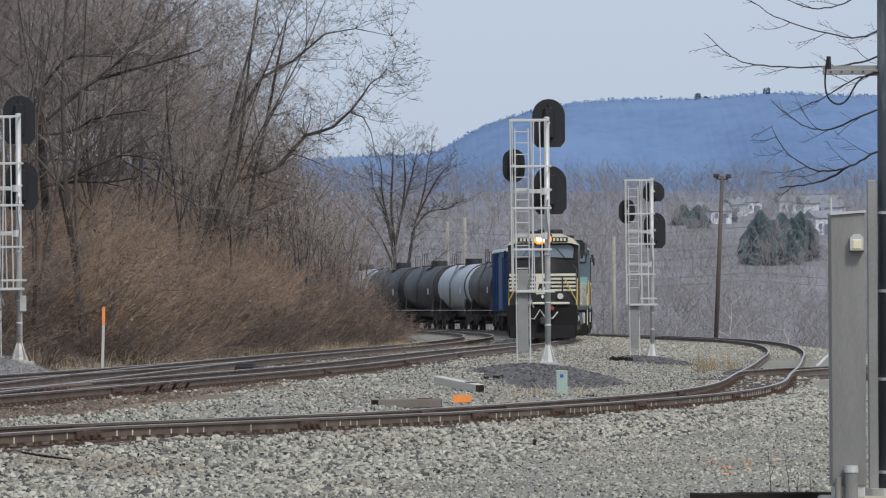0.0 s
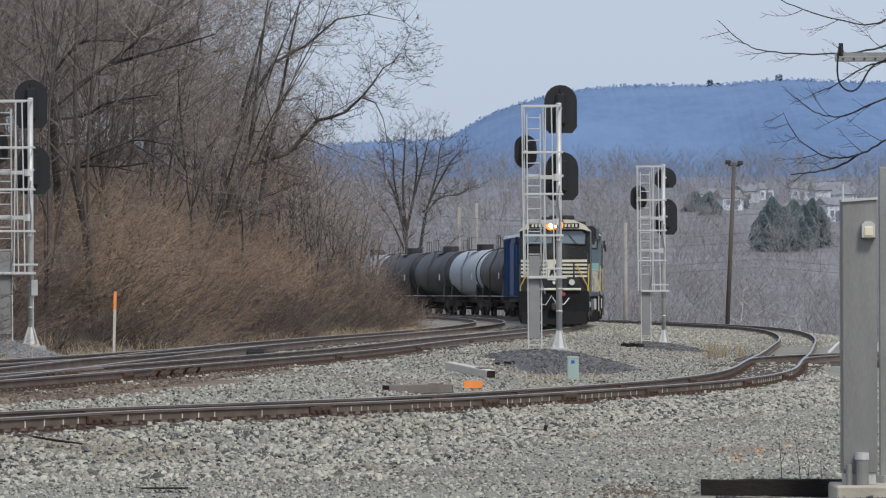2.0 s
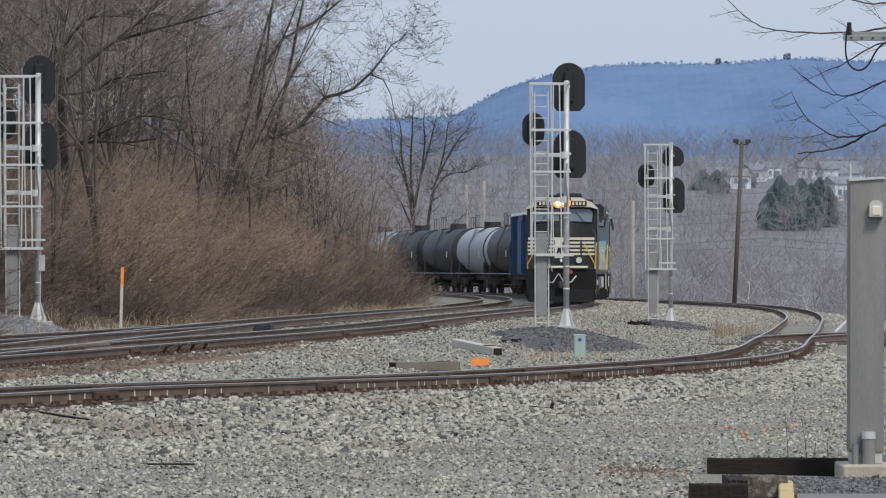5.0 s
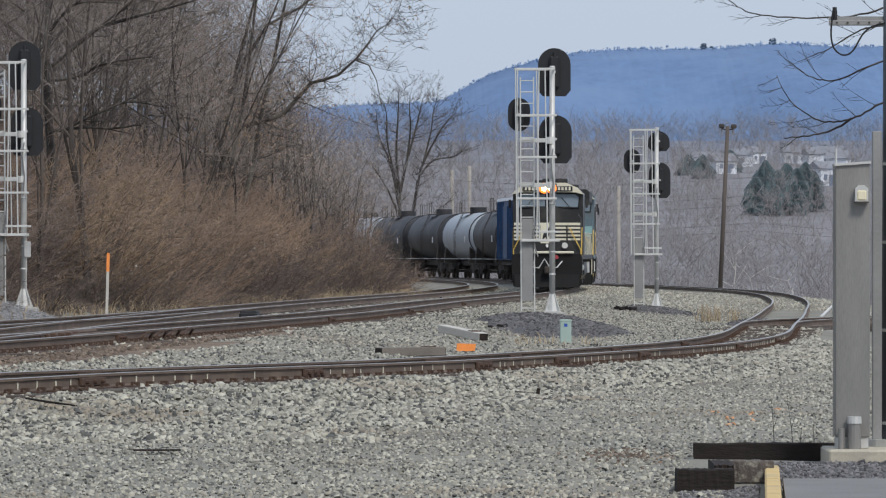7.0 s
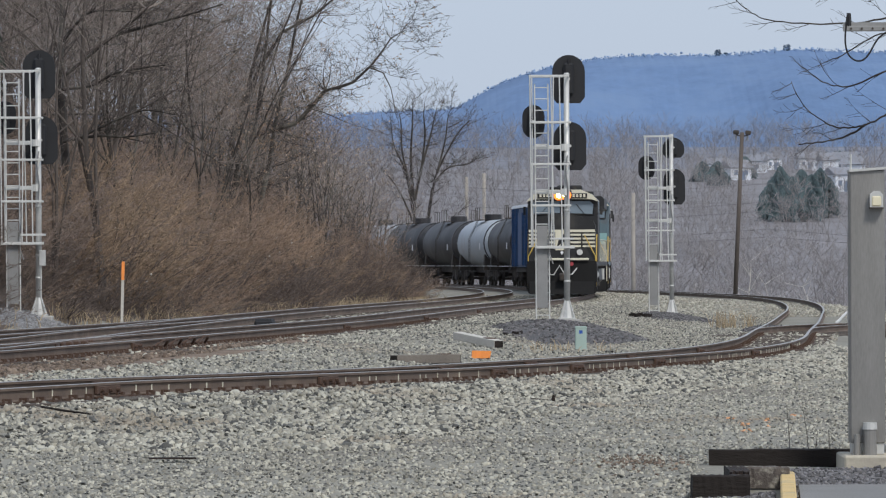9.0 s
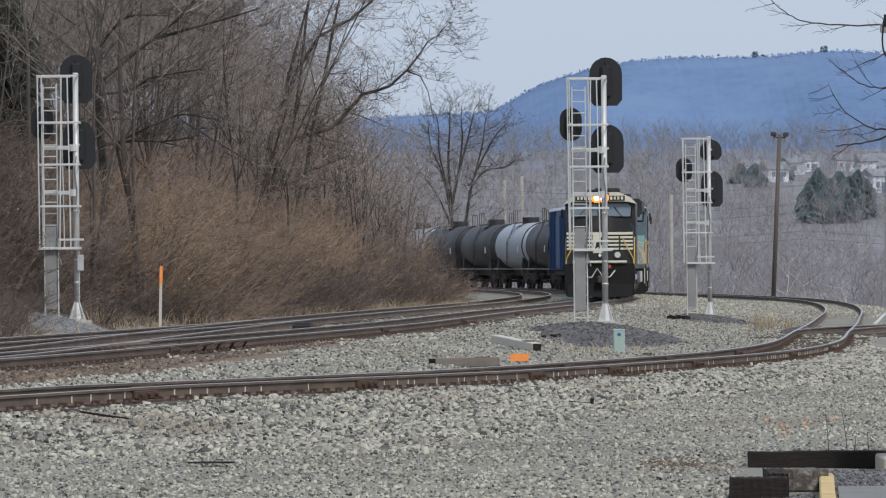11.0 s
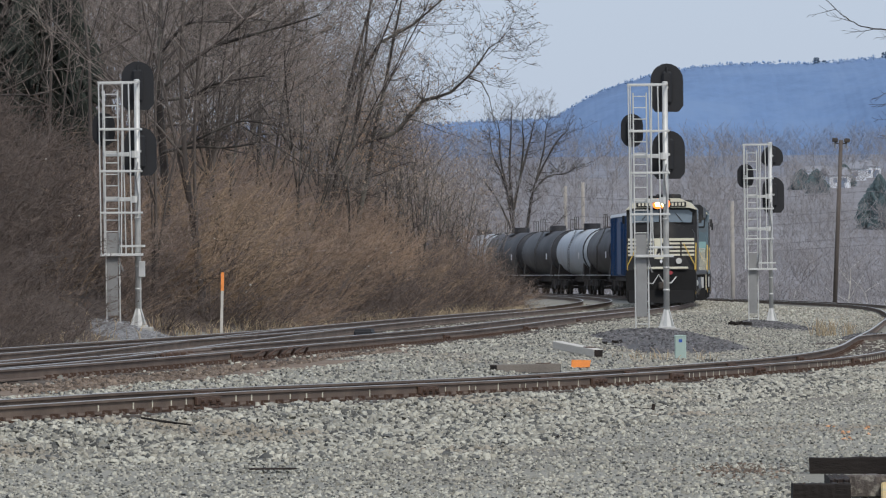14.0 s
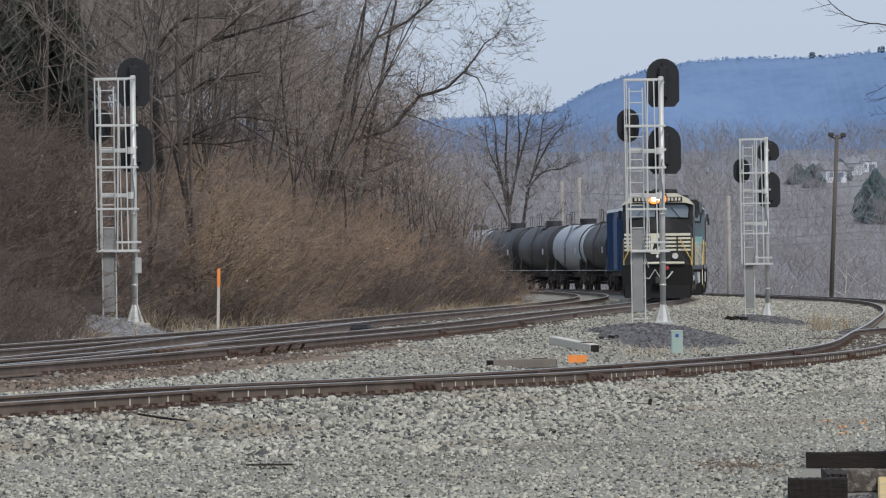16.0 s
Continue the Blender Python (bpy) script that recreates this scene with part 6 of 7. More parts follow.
def spikes(parent, xf, zf, y0, y1):
    """Tie plates under both rails and the spikes in them, too many to count."""
    vs, fs = [], []
    cube = [(-1, -1, -1), (1, -1, -1), (1, 1, -1), (-1, 1, -1), (-1, -1, 1), (1, -1, 1), (1, 1, 1), (-1, 1, 1)]
    quads = [(0, 3, 2, 1), (4, 5, 6, 7), (0, 1, 5, 4), (1, 2, 6, 5), (2, 3, 7, 6), (3, 0, 4, 7)]
    y = y0
    row = 0
    while y < y1:
        m = track_frame(xf, zf, y)
        for s in (-GAUGE / 2, GAUGE / 2):
            for c, h in (((s + 0.06, 0, -0.17), (0.05, 0.03, 0.035)),) if row % 2 else (((s, 0, -0.195), (0.17, 0.1, 0.012)), ((s + 0.10, 0.05, -0.165), (0.016, 0.012, 0.03)), ((s - 0.10, -0.05, -0.165), (0.016, 0.012, 0.03))):
                k = len(vs)
                for q in cube:
                    vs.append(m @ Vector((c[0] + q[0] * h[0], c[1] + q[1] * h[1], c[2] + q[2] * h[2])))
                fs += [tuple(k + i for i in q) for q in quads]
        d = float(xf(y + 0.5) - xf(y - 0.5))
        row += 1
        y += 0.28 / math.sqrt(1 + d * d)
    under(new("tie_plates", mesh_of("tie_plates", vs, fs, (M["rust"],))), parent, kind="stuff")


def x_cross(y):
    y = np.asarray(y, float)
    return x_main(y) + (x_second(y) - x_main(y)) * smooth(74, 166, y)


def z_cross(y):
    return z_main(y) - 0.006


def x_spur(y):
    y = np.asarray(y, float)
    return x_siding(y) + 0.0083 * np.square(np.clip(y - 164, 0, 200))


def z_spur(y):
    return z_siding(y) - 0.006


def switch_stand():
    x, y = 11.75, 181.0
    t = thing("switch_stand", pose(x, y, on_ground(x, y)), "small switch stand with a silver lever by the turnout", "switch stand")
    part("base", box(bmesh.new(), (0, 0, 0.12), (0.6, 0.5, 0.24), 0.03), M["iron"], t)
    part("lever", rod(bmesh.new(), (-0.28, 0, 0.25), (0.1, 0, 0.62), 0.05, 0.04, 8), M["white"], t)
    part("lamp", rod(bmesh.new(), (0.12, 0, 0.24), (0.12, 0, 0.7), 0.08, 0.08, 10), M["alu"], t)


def switch_machine():
    y = 150.0
    x = float(x_main(y)) - 2.2
    t = thing("switch_machine", pose(x, y, float(z_main(y)) - 0.22, 0, 0, -4), "black switch machine box between the two main tracks", "switch machine")
    part("case", box(bmesh.new(), (0, 0, 0.12), (0.46, 0.9, 0.18), 0.04), M["black"], t)
    part("cover", box(bmesh.new(), (0, 0, 0.22), (0.42, 0.82, 0.05), 0.02), M["black"], t)
    part("rod", rod(bmesh.new(), (0.3, 0.1, 0.1), (1.0, 0.1, 0.1), 0.03, 0.03, 6), M["alu"], t)


def frog():
    """The crossing where one rail of the crossover cuts the main line's far rail, with its check rails."""
    y = 109.0
    t = thing("rail_frog", track_frame(x_main, z_main, y) @ Matrix.Translation((-GAUGE / 2, 0, 0)), "rusty cast rail frog with bolted check rails", "rail frog")
    for s, name in ((-1, "wing_rail"), (1, "wing_rail")):
        v, f = tubes([[(s * 0.30, -4.2, -0.05, 0.05), (s * 0.13, -2.6, -0.05, 0.05), (s * 0.10, 2.6, -0.05, 0.05), (s * 0.26, 4.2, -0.05, 0.05)]], 6)
        under(new(name, mesh_of(name, v, f, (M["rail_side"],))), t)
    part("casting", box(bmesh.new(), (0, 0, -0.11), (0.34, 4.6, 0.12), 0.02), M["rust"], t)
    for k in range(7):
        part("filler_block", box(bmesh.new(), (0.20, -2.4 + 0.8 * k, -0.10), (0.16, 0.24, 0.14), 0.02), M["rust"], t)
    for side in (0.95,):
        g = box(bmesh.new(), (side, 0.6, -0.08), (0.06, 5.6, 0.13), 0.015)
        for k in range(6):
            box(g, (side - 0.07, -1.8 + 0.95 * k, -0.10), (0.12, 0.2, 0.1), 0.01)
        part("check_rail", g, M["rail_side"], t)


def rail_braces():
    m = track_frame(x_main, z_main, 113.0)
    t = thing("rail_brace_set", m @ Matrix.Translation((GAUGE / 2 + 0.12, 0, 0)), "four curved rusty braces at the rail's foot", "rail braces")
    for k in range(4):
        pts = []
        for a in range(7):
            w = math.pi * a / 6
            pts.append((0.05 + 0.12 * math.sin(w), -2.6 + k * 1.7 + 0.6 * math.cos(w), -0.14 + 0.13 * math.sin(w), 0.028))
        v, f = tubes([pts], 5)
        under(new("brace", mesh_of("brace", v, f, (M["rust"],))), t)


# ---- the near corner: steel column, pole, timbers and the edge of a pavement ----
def steel_column():
    t = thing("steel_cabinet", pose(4.0925, 59.75, -0.377), "tall narrow grey galvanised steel cabinet with a wall lamp", "cabinet")
    part("case", box(bmesh.new(), (0, 0, 1.50), (0.35, 0.40, 2.76), 0.008), M["cabinet"], t)
    part("lid", prism(bmesh.new(), [(-0.183, 2.86), (0.183, 2.885), (0.183, 2.91), (-0.183, 2.885)], 1, -0.23, 0.22), M["galv"], t)
    part("plinth", box(bmesh.new(), (0, 0, 0.07), (0.32, 0.36, 0.14), 0.01), M["galv"], t)
    lamp = part("lamp", prism(bmesh.new(), [(-0.066, 0), (0.066, 0), (0.066, 0.13), (0.03, 0.165), (-0.03, 0.165), (-0.066, 0.13)], 1, -0.30, -0.2), M["galv"], t)
    lamp.location = (0.0845, 0, 2.50)
    part("lamp_cover", box(bmesh.new(), (0, -0.302, 0.062), (0.095, 0.02, 0.105), 0.012), M["amber"], lamp, "ivory glass lamp cover")
    part("shade_rim", box(bmesh.new(), (0, -0.26, -0.006), (0.14, 0.13, 0.014)), M["iron"], lamp)
    part("finial", rod(bmesh.new(), (-0.165, -0.15, 2.86), (-0.165, -0.15, 3.04), 0.012, 0.012, 6), M["galv"], t)
    for x, w in ((0.012, 0.1), (-0.118, 0.05)):
        part("base_fitting", rod(bmesh.new(), (x, -0.27, 0.0), (x, -0.27, 0.16 + w), w * 0.7, w * 0.65, 14), M["cabinet"], t)
    part("fitting_cap", rod(bmesh.new(), (0.012, -0.27, 0.26), (0.012, -0.27, 0.33), 0.075, 0.07, 14), M["galv"], t)


def line_pole():
    t = thing("steel_pole", pose(4.60, 60.3, -0.5), "dark blue grey steel pole with a crossarm and cable loop", "pole")
    part("shaft", rod(bmesh.new(), (0, 0, 0), (0, 0, 7.5), 0.165, 0.13, 18), M["pole_steel"], t, smooth=True)
    part("conduit", box(bmesh.new(), (-0.215, -0.08, 1.75), (0.10, 0.08, 3.2), 0.01), M["grey_plate"], t, "pale steel conduit strapped along the pole")
    for z in (0.35, 1.3, 2.2, 3.0):
        part("strap", rod(bmesh.new(), (0, 0, z), (0, 0, z + 0.03), 0.175, 0.175, 16), M["galv"], t)
    part("flange", rod(bmesh.new(), (0, -0.02, 0.12), (0, -0.02, 0.20), 0.30, 0.30, 14), M["galv"], t)
    for a in range(6):
        c, s = 0.25 * math.cos(a * 1.047 + 0.4), 0.25 * math.sin(a * 1.047 + 0.4)
        part("anchor_bolt", rod(bmesh.new(), (c, s, 0), (c, s, 0.34), 0.022, 0.022, 6), M["galv"], t)
    arm = box(bmesh.new(), (-0.34, 0, 4.46), (0.72, 0.06, 0.055), 0.006)
    box(arm, (-0.34, 0, 4.50), (0.72, 0.012, 0.05))
    ao = part("crossarm", arm, M["grey_plate"], t)
    part("insulator", rod(bmesh.new(), (-0.64, 0, 4.46), (-0.64, 0, 4.62), 0.03, 0.022, 8), M["black"], ao)
    for k in range(6):
        part("bolt", rod(bmesh.new(), (-0.62 + 0.11 * k, -0.04, 4.46), (-0.62 + 0.11 * k, -0.02, 4.46), 0.012, 0.012, 6), M["iron"], ao)
    v, f = tubes([curved([(-0.66, -0.03, 4.58, 0.0095), (-0.68, -0.03, 4.35, 0.0095), (-0.65, -0.03, 4.20, 0.0095), (-0.56, -0.03, 4.13, 0.0095), (-0.46, -0.03, 4.17, 0.0095), (-0.34, -0.03, 4.36, 0.0095), (-0.2, -0.03, 4.44, 0.0095), (0, -0.1, 4.46, 0.0095)])], 6)
    under(new("cable_loop", mesh_of("cable_loop", v, f, (M["black"],))), t)


def timber(x0, x1, y, z0, z1, depth, mat, label, turn=0.0, seed=1):
    """A worn sleeper: a box with many cuts along it, its edges chipped."""
    rng = random.Random(seed)
    L = x1 - x0
    n = 14
    sec = [(-0.5, 0.04), (-0.46, 0.0), (0.46, 0.0), (0.5, 0.04), (0.5, 0.95), (0.45, 1.0), (-0.45, 1.0), (-0.5, 0.95)]
    vs, fs = [], []
    for i in range(n + 1):
        for a, b in sec:
            chip = rng.uniform(-0.03, 0.03) if b > 0.9 else rng.uniform(-0.012, 0.012)
            vs.append((L * i / n - (0.012 * rng.random() if i in (0, n) else 0), (a + chip) * depth, (b + chip * 0.9) * (z1 - z0)))
    k = len(sec)
    for i in range(n):
        for j in range(k):
            a, b = i * k + j, i * k + (j + 1) % k
            fs.append((a, a + k, b + k, b))
    fs += [tuple(range(k)), tuple(n * k + j for j in range(k))[::-1]]
    t = thing("railway_sleeper", pose(x0, y, z0, 0, 0, turn), label, "sleeper", "old sleepers at the pavement's corner")
    under(new("timber", mesh_of("timber", vs, fs, (mat,))), t)
    for q in range(3):
        part("spike_hole", rod(bmesh.new(), (L * (0.2 + 0.3 * q), 0.03, (z1 - z0) - 0.004), (L * (0.2 + 0.3 * q), 0.03, (z1 - z0) + 0.003), 0.014, 0.014, 6), M["rust"], t)


def near_corner():
    steel_column()
    line_pole()
    slab = thing("concrete_slab", pose(4.95, 59.9, -0.5), "pale concrete slab under the cabinet and pole", "concrete slab")
    part("slab", box(bmesh.new(), (0, 0, 0.03), (2.24, 1.3, 0.19), 0.02), M["sand_concrete"], slab)
    timber(2.54, 4.9, 60.75, -0.62, -0.352, 0.24, M["sleeper"], "black creosoted sleeper lying behind the slab", 0, 2)
    timber(2.06, 2.58, 53.1, -0.56, -0.34, 0.24, M["sleeper"], "short black sleeper end at the pavement's corner", 2, 3)
    timber(2.56, 3.02, 54.6, -0.52, -0.318, 0.24, M["lichen"], "mottled grey old sleeper end with lichen", -1, 4)
    timber(2.42, 2.60, 54.0, -0.52, -0.31, 1.2, M["sleeper"], "black sleeper running back beneath the others", 0, 5)
    pave = thing("pavement", Matrix.Identity(4), "worn grey asphalt pavement with a yellow painted edge", "pavement", kind="structure")
    part("asphalt", prism(bmesh.new(), [(2.65, 46.0), (8.5, 46.0), (8.5, 52.9), (3.01, 52.9)], 2, -0.9, -0.42), M["asphalt"], pave)
    for k in range(6):
        y0 = 45.5 + 1.62 * k
        x0 = 2.49 + 0.053 * (y0 - 46)
        o = part("kerb_stone", box(bmesh.new(), (0, 0, 0), (0.135, 1.60, 0.4), 0.015), M["kerb_yellow"], pave, "yellow painted kerb edge")
        o.matrix_basis = Matrix.Translation((x0 + 0.1, y0 + 0.8, -0.585)) @ Matrix.Rotation(-0.053, 4, "Z")
    bank = thing("gravel_bank", Matrix.Identity(4), "dark fine gravel bank between pavement and slab", "gravel", kind="stuff")
    vs, fs = [], []
    xs, ys = np.arange(2.7, 8.6, 0.12), np.arange(52.2, 59.5, 0.25)
    rng = np.random.RandomState(6)
    for y in ys:
        for x in xs:
            edge = min(1.0, max(0.0, (x - 2.75 - (y - 52.7) * 0.06) / 0.5))
            vs.append((x, y, -0.65 + 0.13 * edge + rng.rand() * 0.03))
    n = len(xs)
    for j in range(len(ys) - 1):
        for i in range(n - 1):
            a = j * n + i
            fs.append((a, a + 1, a + n + 1, a + n))
    under(new("bank", mesh_of("bank", vs, fs, (M["mound"],))), bank, kind="stuff")

    for k, (x, y, h, lean) in enumerate(((3.42, 61.6, 0.62, -0.06), (3.60, 61.2, 0.66, -0.12), (3.72, 62.4, 0.34, 0.1), (3.86, 62.0, 0.36, -0.05))):
        g = on_ground(x, y)
        weed = thing("dry_weed", pose(x, y, g), "single thin dry weed stalk standing in gravel", "weed", "dry weeds in the gravel")
        for name, v, f in (("stalk", *tubes([[(0, 0, -0.03, 0.005), (lean * h * 0.4, 0, h * 0.5, 0.004), (lean * h, 0.01, h, 0.002)]], 4)), ("side_shoot", *tubes([[(lean * h * 0.4, 0, h * 0.5, 0.003), (lean * h * 0.4 + 0.05, 0.01, h * 0.72, 0.0015)]], 4))):
            under(new(name, mesh_of(name, v, f, (M["bark"],))), weed)


def sprig(rng, p, d, length, r, depth, out):
    """A slender curving twig with finer ones along it."""
    pts, q, w = [(p.x, p.y, p.z, r)], p.copy(), d.normalized()
    bow = Vector((rng.uniform(-0.06, 0.02), rng.uniform(-0.05, 0.05), rng.uniform(-0.02, 0.13)))
    n = 7
    for i in range(n):
        w = (w + bow + Vector((rng.uniform(-0.05, 0.05), rng.uniform(-0.05, 0.05), rng.uniform(-0.05, 0.05)))).normalized()
        q = q + w * (length / n)
        pts.append((q.x, q.y, q.z, max(r * (1 - 0.85 * (i + 1) / n), 0.0016)))
        if depth > 0 and i > 0 and rng.random() < 0.8:
            s = Vector((w.x, rng.uniform(-0.5, 0.5), w.z + rng.choice((-1, 1)) * rng.uniform(0.4, 0.9)))
            sprig(rng, q, s, length * rng.uniform(0.3, 0.55) * (1.1 - i / n), r * 0.6, depth - 1, out)
    out.append(pts)


def overhanging_tree():
    rng = random.Random(14)
    limbs, twigs = [], []
    limbs.append([(6.1, 62.5, -0.6, 0.24), (6.05, 62.4, 2.0, 0.21), (6.0, 62.2, 4.0, 0.18), (6.1, 62.2, 6.5, 0.14), (6.2, 62, 9, 0.08)])
    mains = [[(6.0, 4.5), (5.2, 4.3), (4.61, 4.17), (4.2, 4.07), (3.62, 4.05), (3.2, 4.10), (2.97, 4.19), (2.74, 4.42)],
             [(6.0, 4.9), (5.1, 4.75), (4.7, 4.5), (4.35, 4.36), (4.0, 4.40), (3.55, 4.55), (3.2, 4.75)],
             [(6.0, 3.5), (5.2, 3.68), (4.61, 3.63), (4.09, 3.42), (3.9, 3.40), (3.74, 3.46), (3.55, 3.60)],
             [(6.0, 3.3), (5.3, 3.42), (4.61, 3.21), (4.30, 3.04), (4.09, 2.97), (3.9, 2.98), (3.72, 3.05), (3.59, 3.17), (3.47, 3.32), (3.43, 3.46)],
             [(6.0, 3.9), (5.2, 4.0), (4.61, 3.98), (4.3, 3.92), (4.0, 3.75), (3.8, 3.66)],
             [(4.2, 3.0), (4.0, 2.88), (3.75, 2.82), (3.5, 2.80)],
             [(6.05, 5.6), (5.2, 5.4), (4.6, 4.95), (4.2, 4.72), (3.85, 4.66), (3.5, 4.80)]]
    for line in mains:
        n = len(line)
        path = [(x, 61.3 + 0.12 * math.sin(3 * i), z, 0.011 * (1 - i / n) + 0.0025) for i, (x, z) in enumerate(line)]
        fine = curved(path)
        path = [(a, b, c + rng.uniform(-0.008, 0.008), max(d, 0.0028)) for a, b, c, d in fine]
        limbs.append(path)
        for i in range(8, len(path), 4):
            x, y, z, r = path[i]
            d = Vector((-1, rng.uniform(-0.4, 0.4), rng.choice((-1, 1, 1)) * rng.uniform(0.3, 0.8)))
            sprig(rng, Vector((x, y, z)), d, rng.uniform(0.2, 0.5), min(r, 0.0042), 1, twigs)
    v, f = tubes(limbs, 6)
    t = thing("tree", Matrix.Identity(4), "bare tree whose thin dark branches overhang the corner", "tree")
    under(new("trunk", mesh_of("trunk", v, f, (M["bark"],), smooth=True)), t)
    v, f = tubes(twigs, 4)
    under(new("crown", mesh_of("crown", v, f, (M["bark"],))), t)


near_corner()
overhanging_tree()
switch_stand()
switch_machine()
frog()
rail_braces()


# ---- tracks ----
siding = build_track("rusty siding track curving over grey ballast", x_siding, z_siding, 60, 478, 66, 190)
main = build_track("main line track with worn rail heads on ballast", x_main, z_main, 72, 488, 90, 230)
second = build_track("second main line track beside the brown brush", x_second, z_main, 72, 488, 96, 210)
joints(siding, x_siding, z_siding, (79.0, 87.6, 96.4, 101.6, 108.6, 121.0, 131.5), GAUGE / 2)
joints(siding, x_siding, z_siding, (82.5, 91.5, 98.6, 104.5, 114.0, 124.5), -GAUGE / 2)
joints(main, x_main, z_main, (108.5, 141.0, 165.0, 190.0), GAUGE / 2)
paint_marks(siding)
spikes(siding, x_siding, z_siding, 68, 170)
spikes(main, x_main, z_main, 92, 170)
crossover = thing("crossover", Matrix.Identity(4), "crossover rails leading from one main track to the other", "railway track", "curving railway tracks", "structure")
for side in (GAUGE / 2, -GAUGE / 2):
    under(new("rail", rail_mesh("rail", x_cross, z_cross, side, 76, 166)), crossover)
spur = thing("spur_track", Matrix.Identity(4), "spur rails diverging from the siding at a turnout", "railway track", "curving railway tracks", "structure")
for side in (GAUGE / 2, -GAUGE / 2):
    under(new("rail", rail_mesh("rail", x_spur, z_spur, side, 163, 193)), spur)
wide_tie = box(bmesh.new(), (0, 0, 0), (3.6, 0.24, 0.18), 0.012)
wide_me = bpy.data.meshes.new("tie")
wide_tie.to_mesh(wide_me)
wide_tie.free()
wide_me.materials.append(M["tie"])
for k in range(34):
    yy = 164 + 0.6 * k
    ob = new("tie", wide_me)
    ob.matrix_basis = track_frame(x_spur, z_spur, yy) @ Matrix.Translation((-0.3, 0, -0.30))
    ob.parent = spur


# ---- loose ballast stones ----
def stones_mesh(count, pick, size, seed, name, mat, level=ground_z, label="loose grey broken limestone ballast stones"):
    """Broken stones as warped eight-cornered blocks, half sunk in the ground."""
    r = np.random.RandomState(seed)
    x, y = pick(r, count)
    z = level(x, y)
    n = len(x)
    cube = np.array([(-1, -1, -1), (1, -1, -1), (1, 1, -1), (-1, 1, -1), (-1, -1, 1), (1, -1, 1), (1, 1, 1), (-1, 1, 1)], float)
    quads = np.array([(4, 5, 6, 7), (0, 1, 5, 4), (1, 2, 6, 5), (2, 3, 7, 6), (3, 0, 4, 7)])
    half = size(r, x, y)[:, None] * 0.5
    s = half * r.uniform(0.55, 1.25, (n, 3)) * np.array([1.2, 1.0, 0.75])
    v = cube[None] * (1 + r.uniform(-0.5, 0.3, (n, 8, 3))) * s[:, None, :]
    a, t = r.uniform(0, 6.283, n), r.uniform(-0.95, 0.95, n)
    ca, sa, ct, st = np.cos(a)[:, None], np.sin(a)[:, None], np.cos(t)[:, None], np.sin(t)[:, None]
    vx, vz = v[:, :, 0] * ct + v[:, :, 2] * st, -v[:, :, 0] * st + v[:, :, 2] * ct
    wx, wy = vx * ca - v[:, :, 1] * sa, vx * sa + v[:, :, 1] * ca
    p = np.stack([wx + x[:, None], wy + y[:, None], vz + z[:, None] + half * r.uniform(-0.1, 0.75, (n, 1))], 2).reshape(-1, 3)
    f = (quads[None] + 8 * np.arange(n)[:, None, None]).reshape(-1, 4)
    return tagged(new(name, fast_mesh(name, [(p, f)], mat)), label, "gravel", kind="stuff")


def in_wedge(r, n, y0, y1, power=1.0):
    y = y0 + (y1 - y0) * r.rand(n) ** power
    return r.uniform(-0.097, 0.079, n) * y, y


def pick_near(r, n):
    x, y = in_wedge(r, n, 46, 118, 1.15)
    out = x - x_siding(y)
    keep = (out > 1.05) & ~((x > 2.45) & (y < 60.7))
    return x[keep], y[keep]


def pick_shoulder(r, n):
    y = 66 + 74 * r.rand(n) ** 1.2
    x = x_siding(y) + (1.0 + (2.4 + 5.5 * np.clip((96 - y) / 30, 0, 1)) * r.rand(n))
    keep = np.abs(x / y) < 0.1
    return x[keep], y[keep]


def pick_between(r, n):
    y = 70 + 166 * r.rand(n)
    lo, hi = x_main(y) + np.where(y < 112, 2.7, np.where(y < 126, 1.9, 1.0)), x_siding(y) - 0.95
    x = lo + (hi - lo) * r.rand(n)
    keep = (x / y > -0.1) & (x / y < 0.08)
    return x[keep], y[keep]


def pick_far(r, n):
    y = 235 + 95 * r.rand(n)
    x = x_main(y) + 1.2 + (x_siding(y) - x_main(y) + 3.8) * r.rand(n)
    keep = x / y < 0.08
    return x[keep], y[keep]


def pick_ties(r, n):
    y = 70 + 120 * r.rand(n)
    which = r.rand(n)
    x = np.where(which < 0.45, x_siding(y), np.where(which < 0.75, x_main(y), x_second(y))) + r.uniform(-1.5, 1.5, n)
    keep = (np.abs(x / y) < 0.1)
    return x[keep], y[keep]


def coarse(lo, hi):
    return lambda r, x, y: lo + (hi - lo) * r.rand(len(x)) ** 2.2


stones_mesh(56000, pick_near, coarse(0.014, 0.046), 1, "gravel", M["stone"])
stones_mesh(30000, pick_shoulder, coarse(0.025, 0.08), 2, "ballast_shoulder", M["stone"])
stones_mesh(34000, pick_between, coarse(0.022, 0.058), 3, "ballast_between_tracks", M["stone"])
stones_mesh(8000, pick_far, coarse(0.04, 0.11), 4, "far_ballast", M["stone"])
stones_mesh(7000, pick_ties, coarse(0.04, 0.09), 5, "ballast_between_rails", M["stone"])

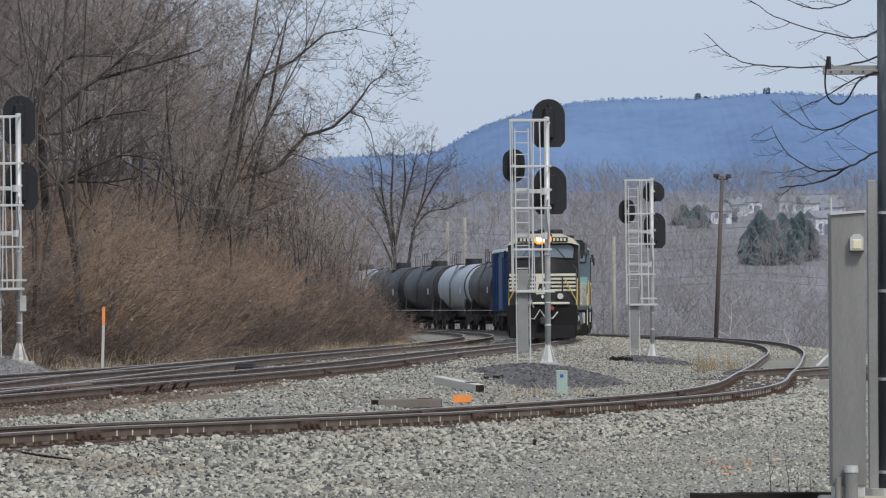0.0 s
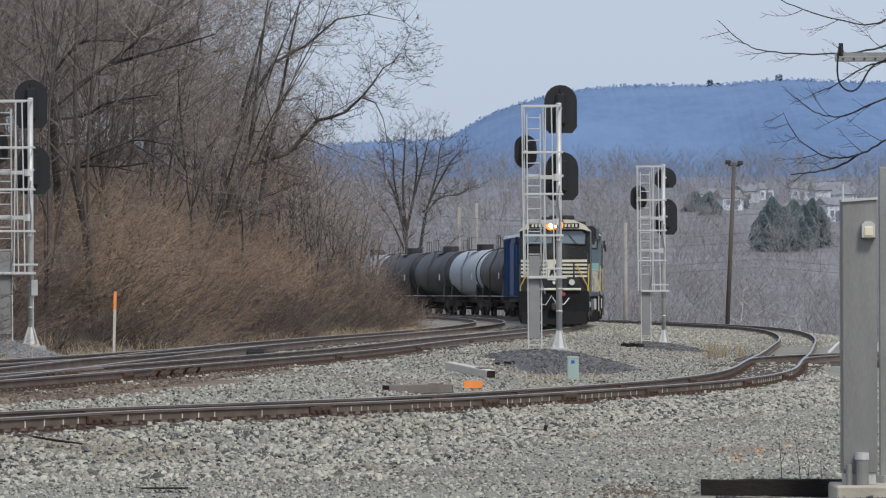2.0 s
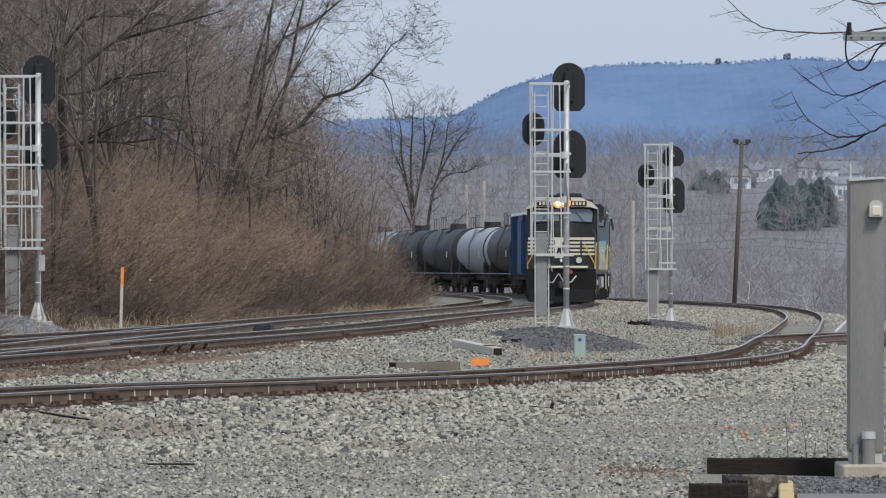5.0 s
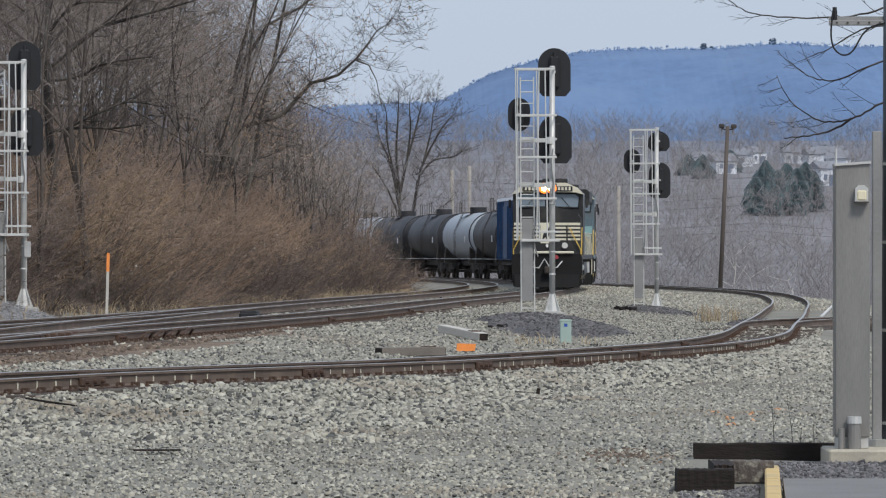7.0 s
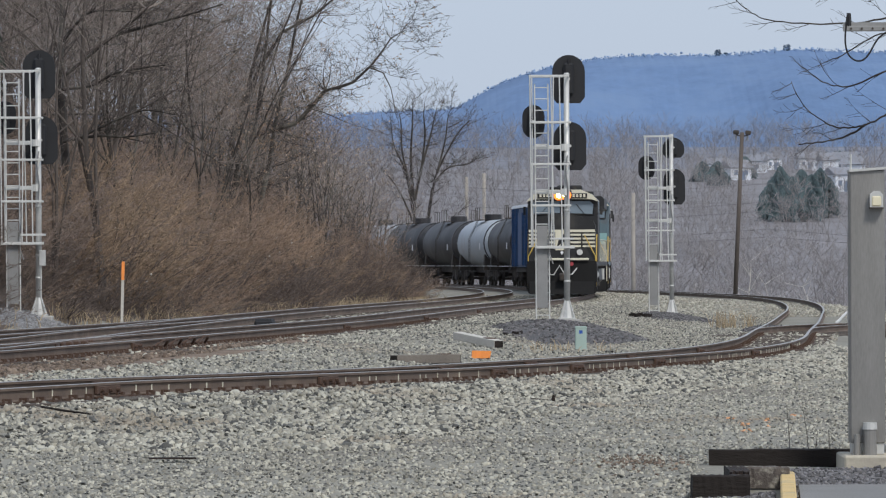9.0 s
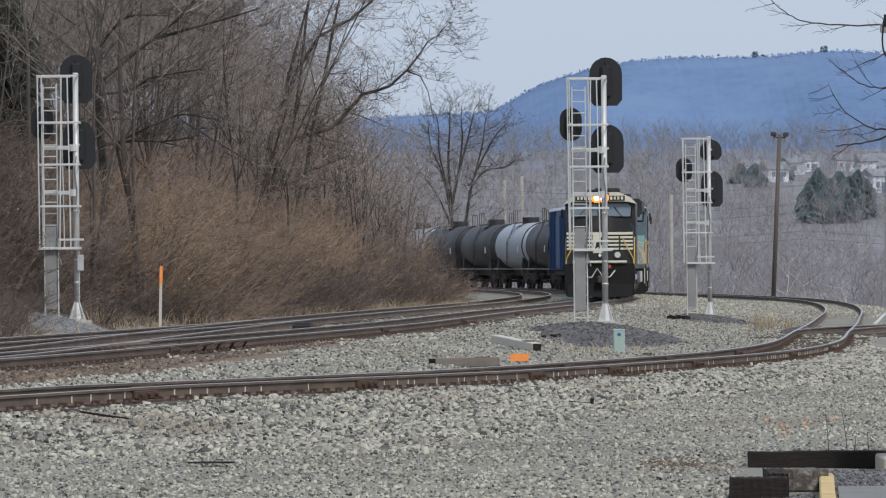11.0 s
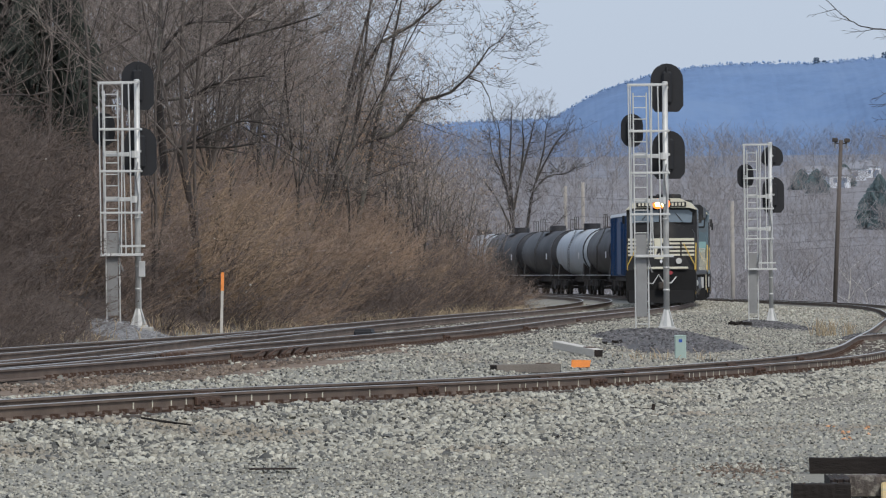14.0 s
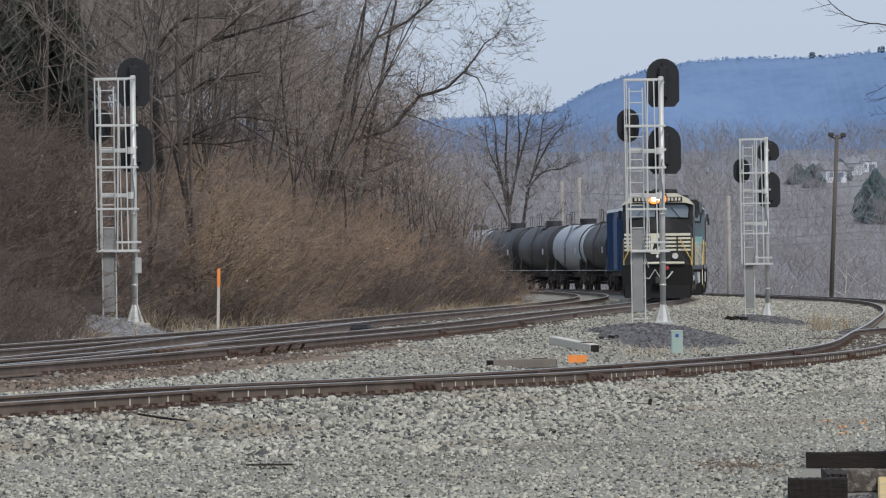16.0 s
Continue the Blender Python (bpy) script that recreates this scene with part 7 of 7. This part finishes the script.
# dark blocks mixed in to read as shade between the stones
stones_mesh(24000, pick_near, coarse(0.012, 0.034), 11, "dark_gravel", M["shade_stone"])
stones_mesh(11000, pick_shoulder, coarse(0.02, 0.075), 12, "dark_shoulder_stones", M["shade_stone"])
stones_mesh(13000, pick_between, coarse(0.02, 0.055), 13, "dark_ballast_stones", M["shade_stone"])


def pick_bank(r, n):
    y = 52.8 + 6.4 * r.rand(n)
    return 2.85 + 2.6 * r.rand(n) + (y - 52.8) * 0.06, y


stones_mesh(5000, pick_bank, coarse(0.015, 0.04), 6, "bank_gravel", M["mound"], lambda x, y: np.full_like(x, -0.505))


def pick_mains(r, n):
    y = 186 + 120 * r.rand(n)
    return x_second(y) - 2.0 + 7.6 * r.rand(n), y


stones_mesh(7000, pick_mains, coarse(0.03, 0.085), 7, "main_line_ballast", M["stone"])


def pick_rusty(r, n):
    y = 84 + 48 * r.rand(n) ** 0.9
    return x_main(y) + r.uniform(-0.7, 2.9, n) * (1 - 0.6 * (y - 84) / 48), y


stones_mesh(8000, pick_rusty, coarse(0.03, 0.075), 8, "rust_stained_ballast", M["rust_stone"], label="rust stained brown stones beside the main rail")


def pick_sprayed(r, n):
    spots = np.array([(3.46, 72), (3.85, 74.5), (3.6, 75.5), (3.95, 77), (3.5, 78), (4.5, 80)])[r.randint(0, 6, n)]
    return spots[:, 0] + r.normal(0, 0.035, n), spots[:, 1] + r.normal(0, 0.3, n)


def pick_corner(r, n):
    y = 48 + 5.6 * r.rand(n)
    return 2.42 + 0.053 * (y - 46) - 0.7 * r.rand(n) ** 1.6, y


def pick_tan(r, n):
    return 1.85 + r.normal(0, 0.28, n), 62 + r.normal(0, 1.2, n)


stones_mesh(48, pick_sprayed, coarse(0.02, 0.045), 14, "sprayed_stones", M["orange_stone"], label="few stones sprayed with orange marking paint")
stones_mesh(3000, pick_corner, coarse(0.014, 0.035), 15, "corner_gravel", M["mound"], label="dark fine gravel spilling beside the kerb")
stones_mesh(260, pick_tan, coarse(0.02, 0.045), 16, "tan_stones", M["rust_stone"], label="tan stained stones among the grey gravel")
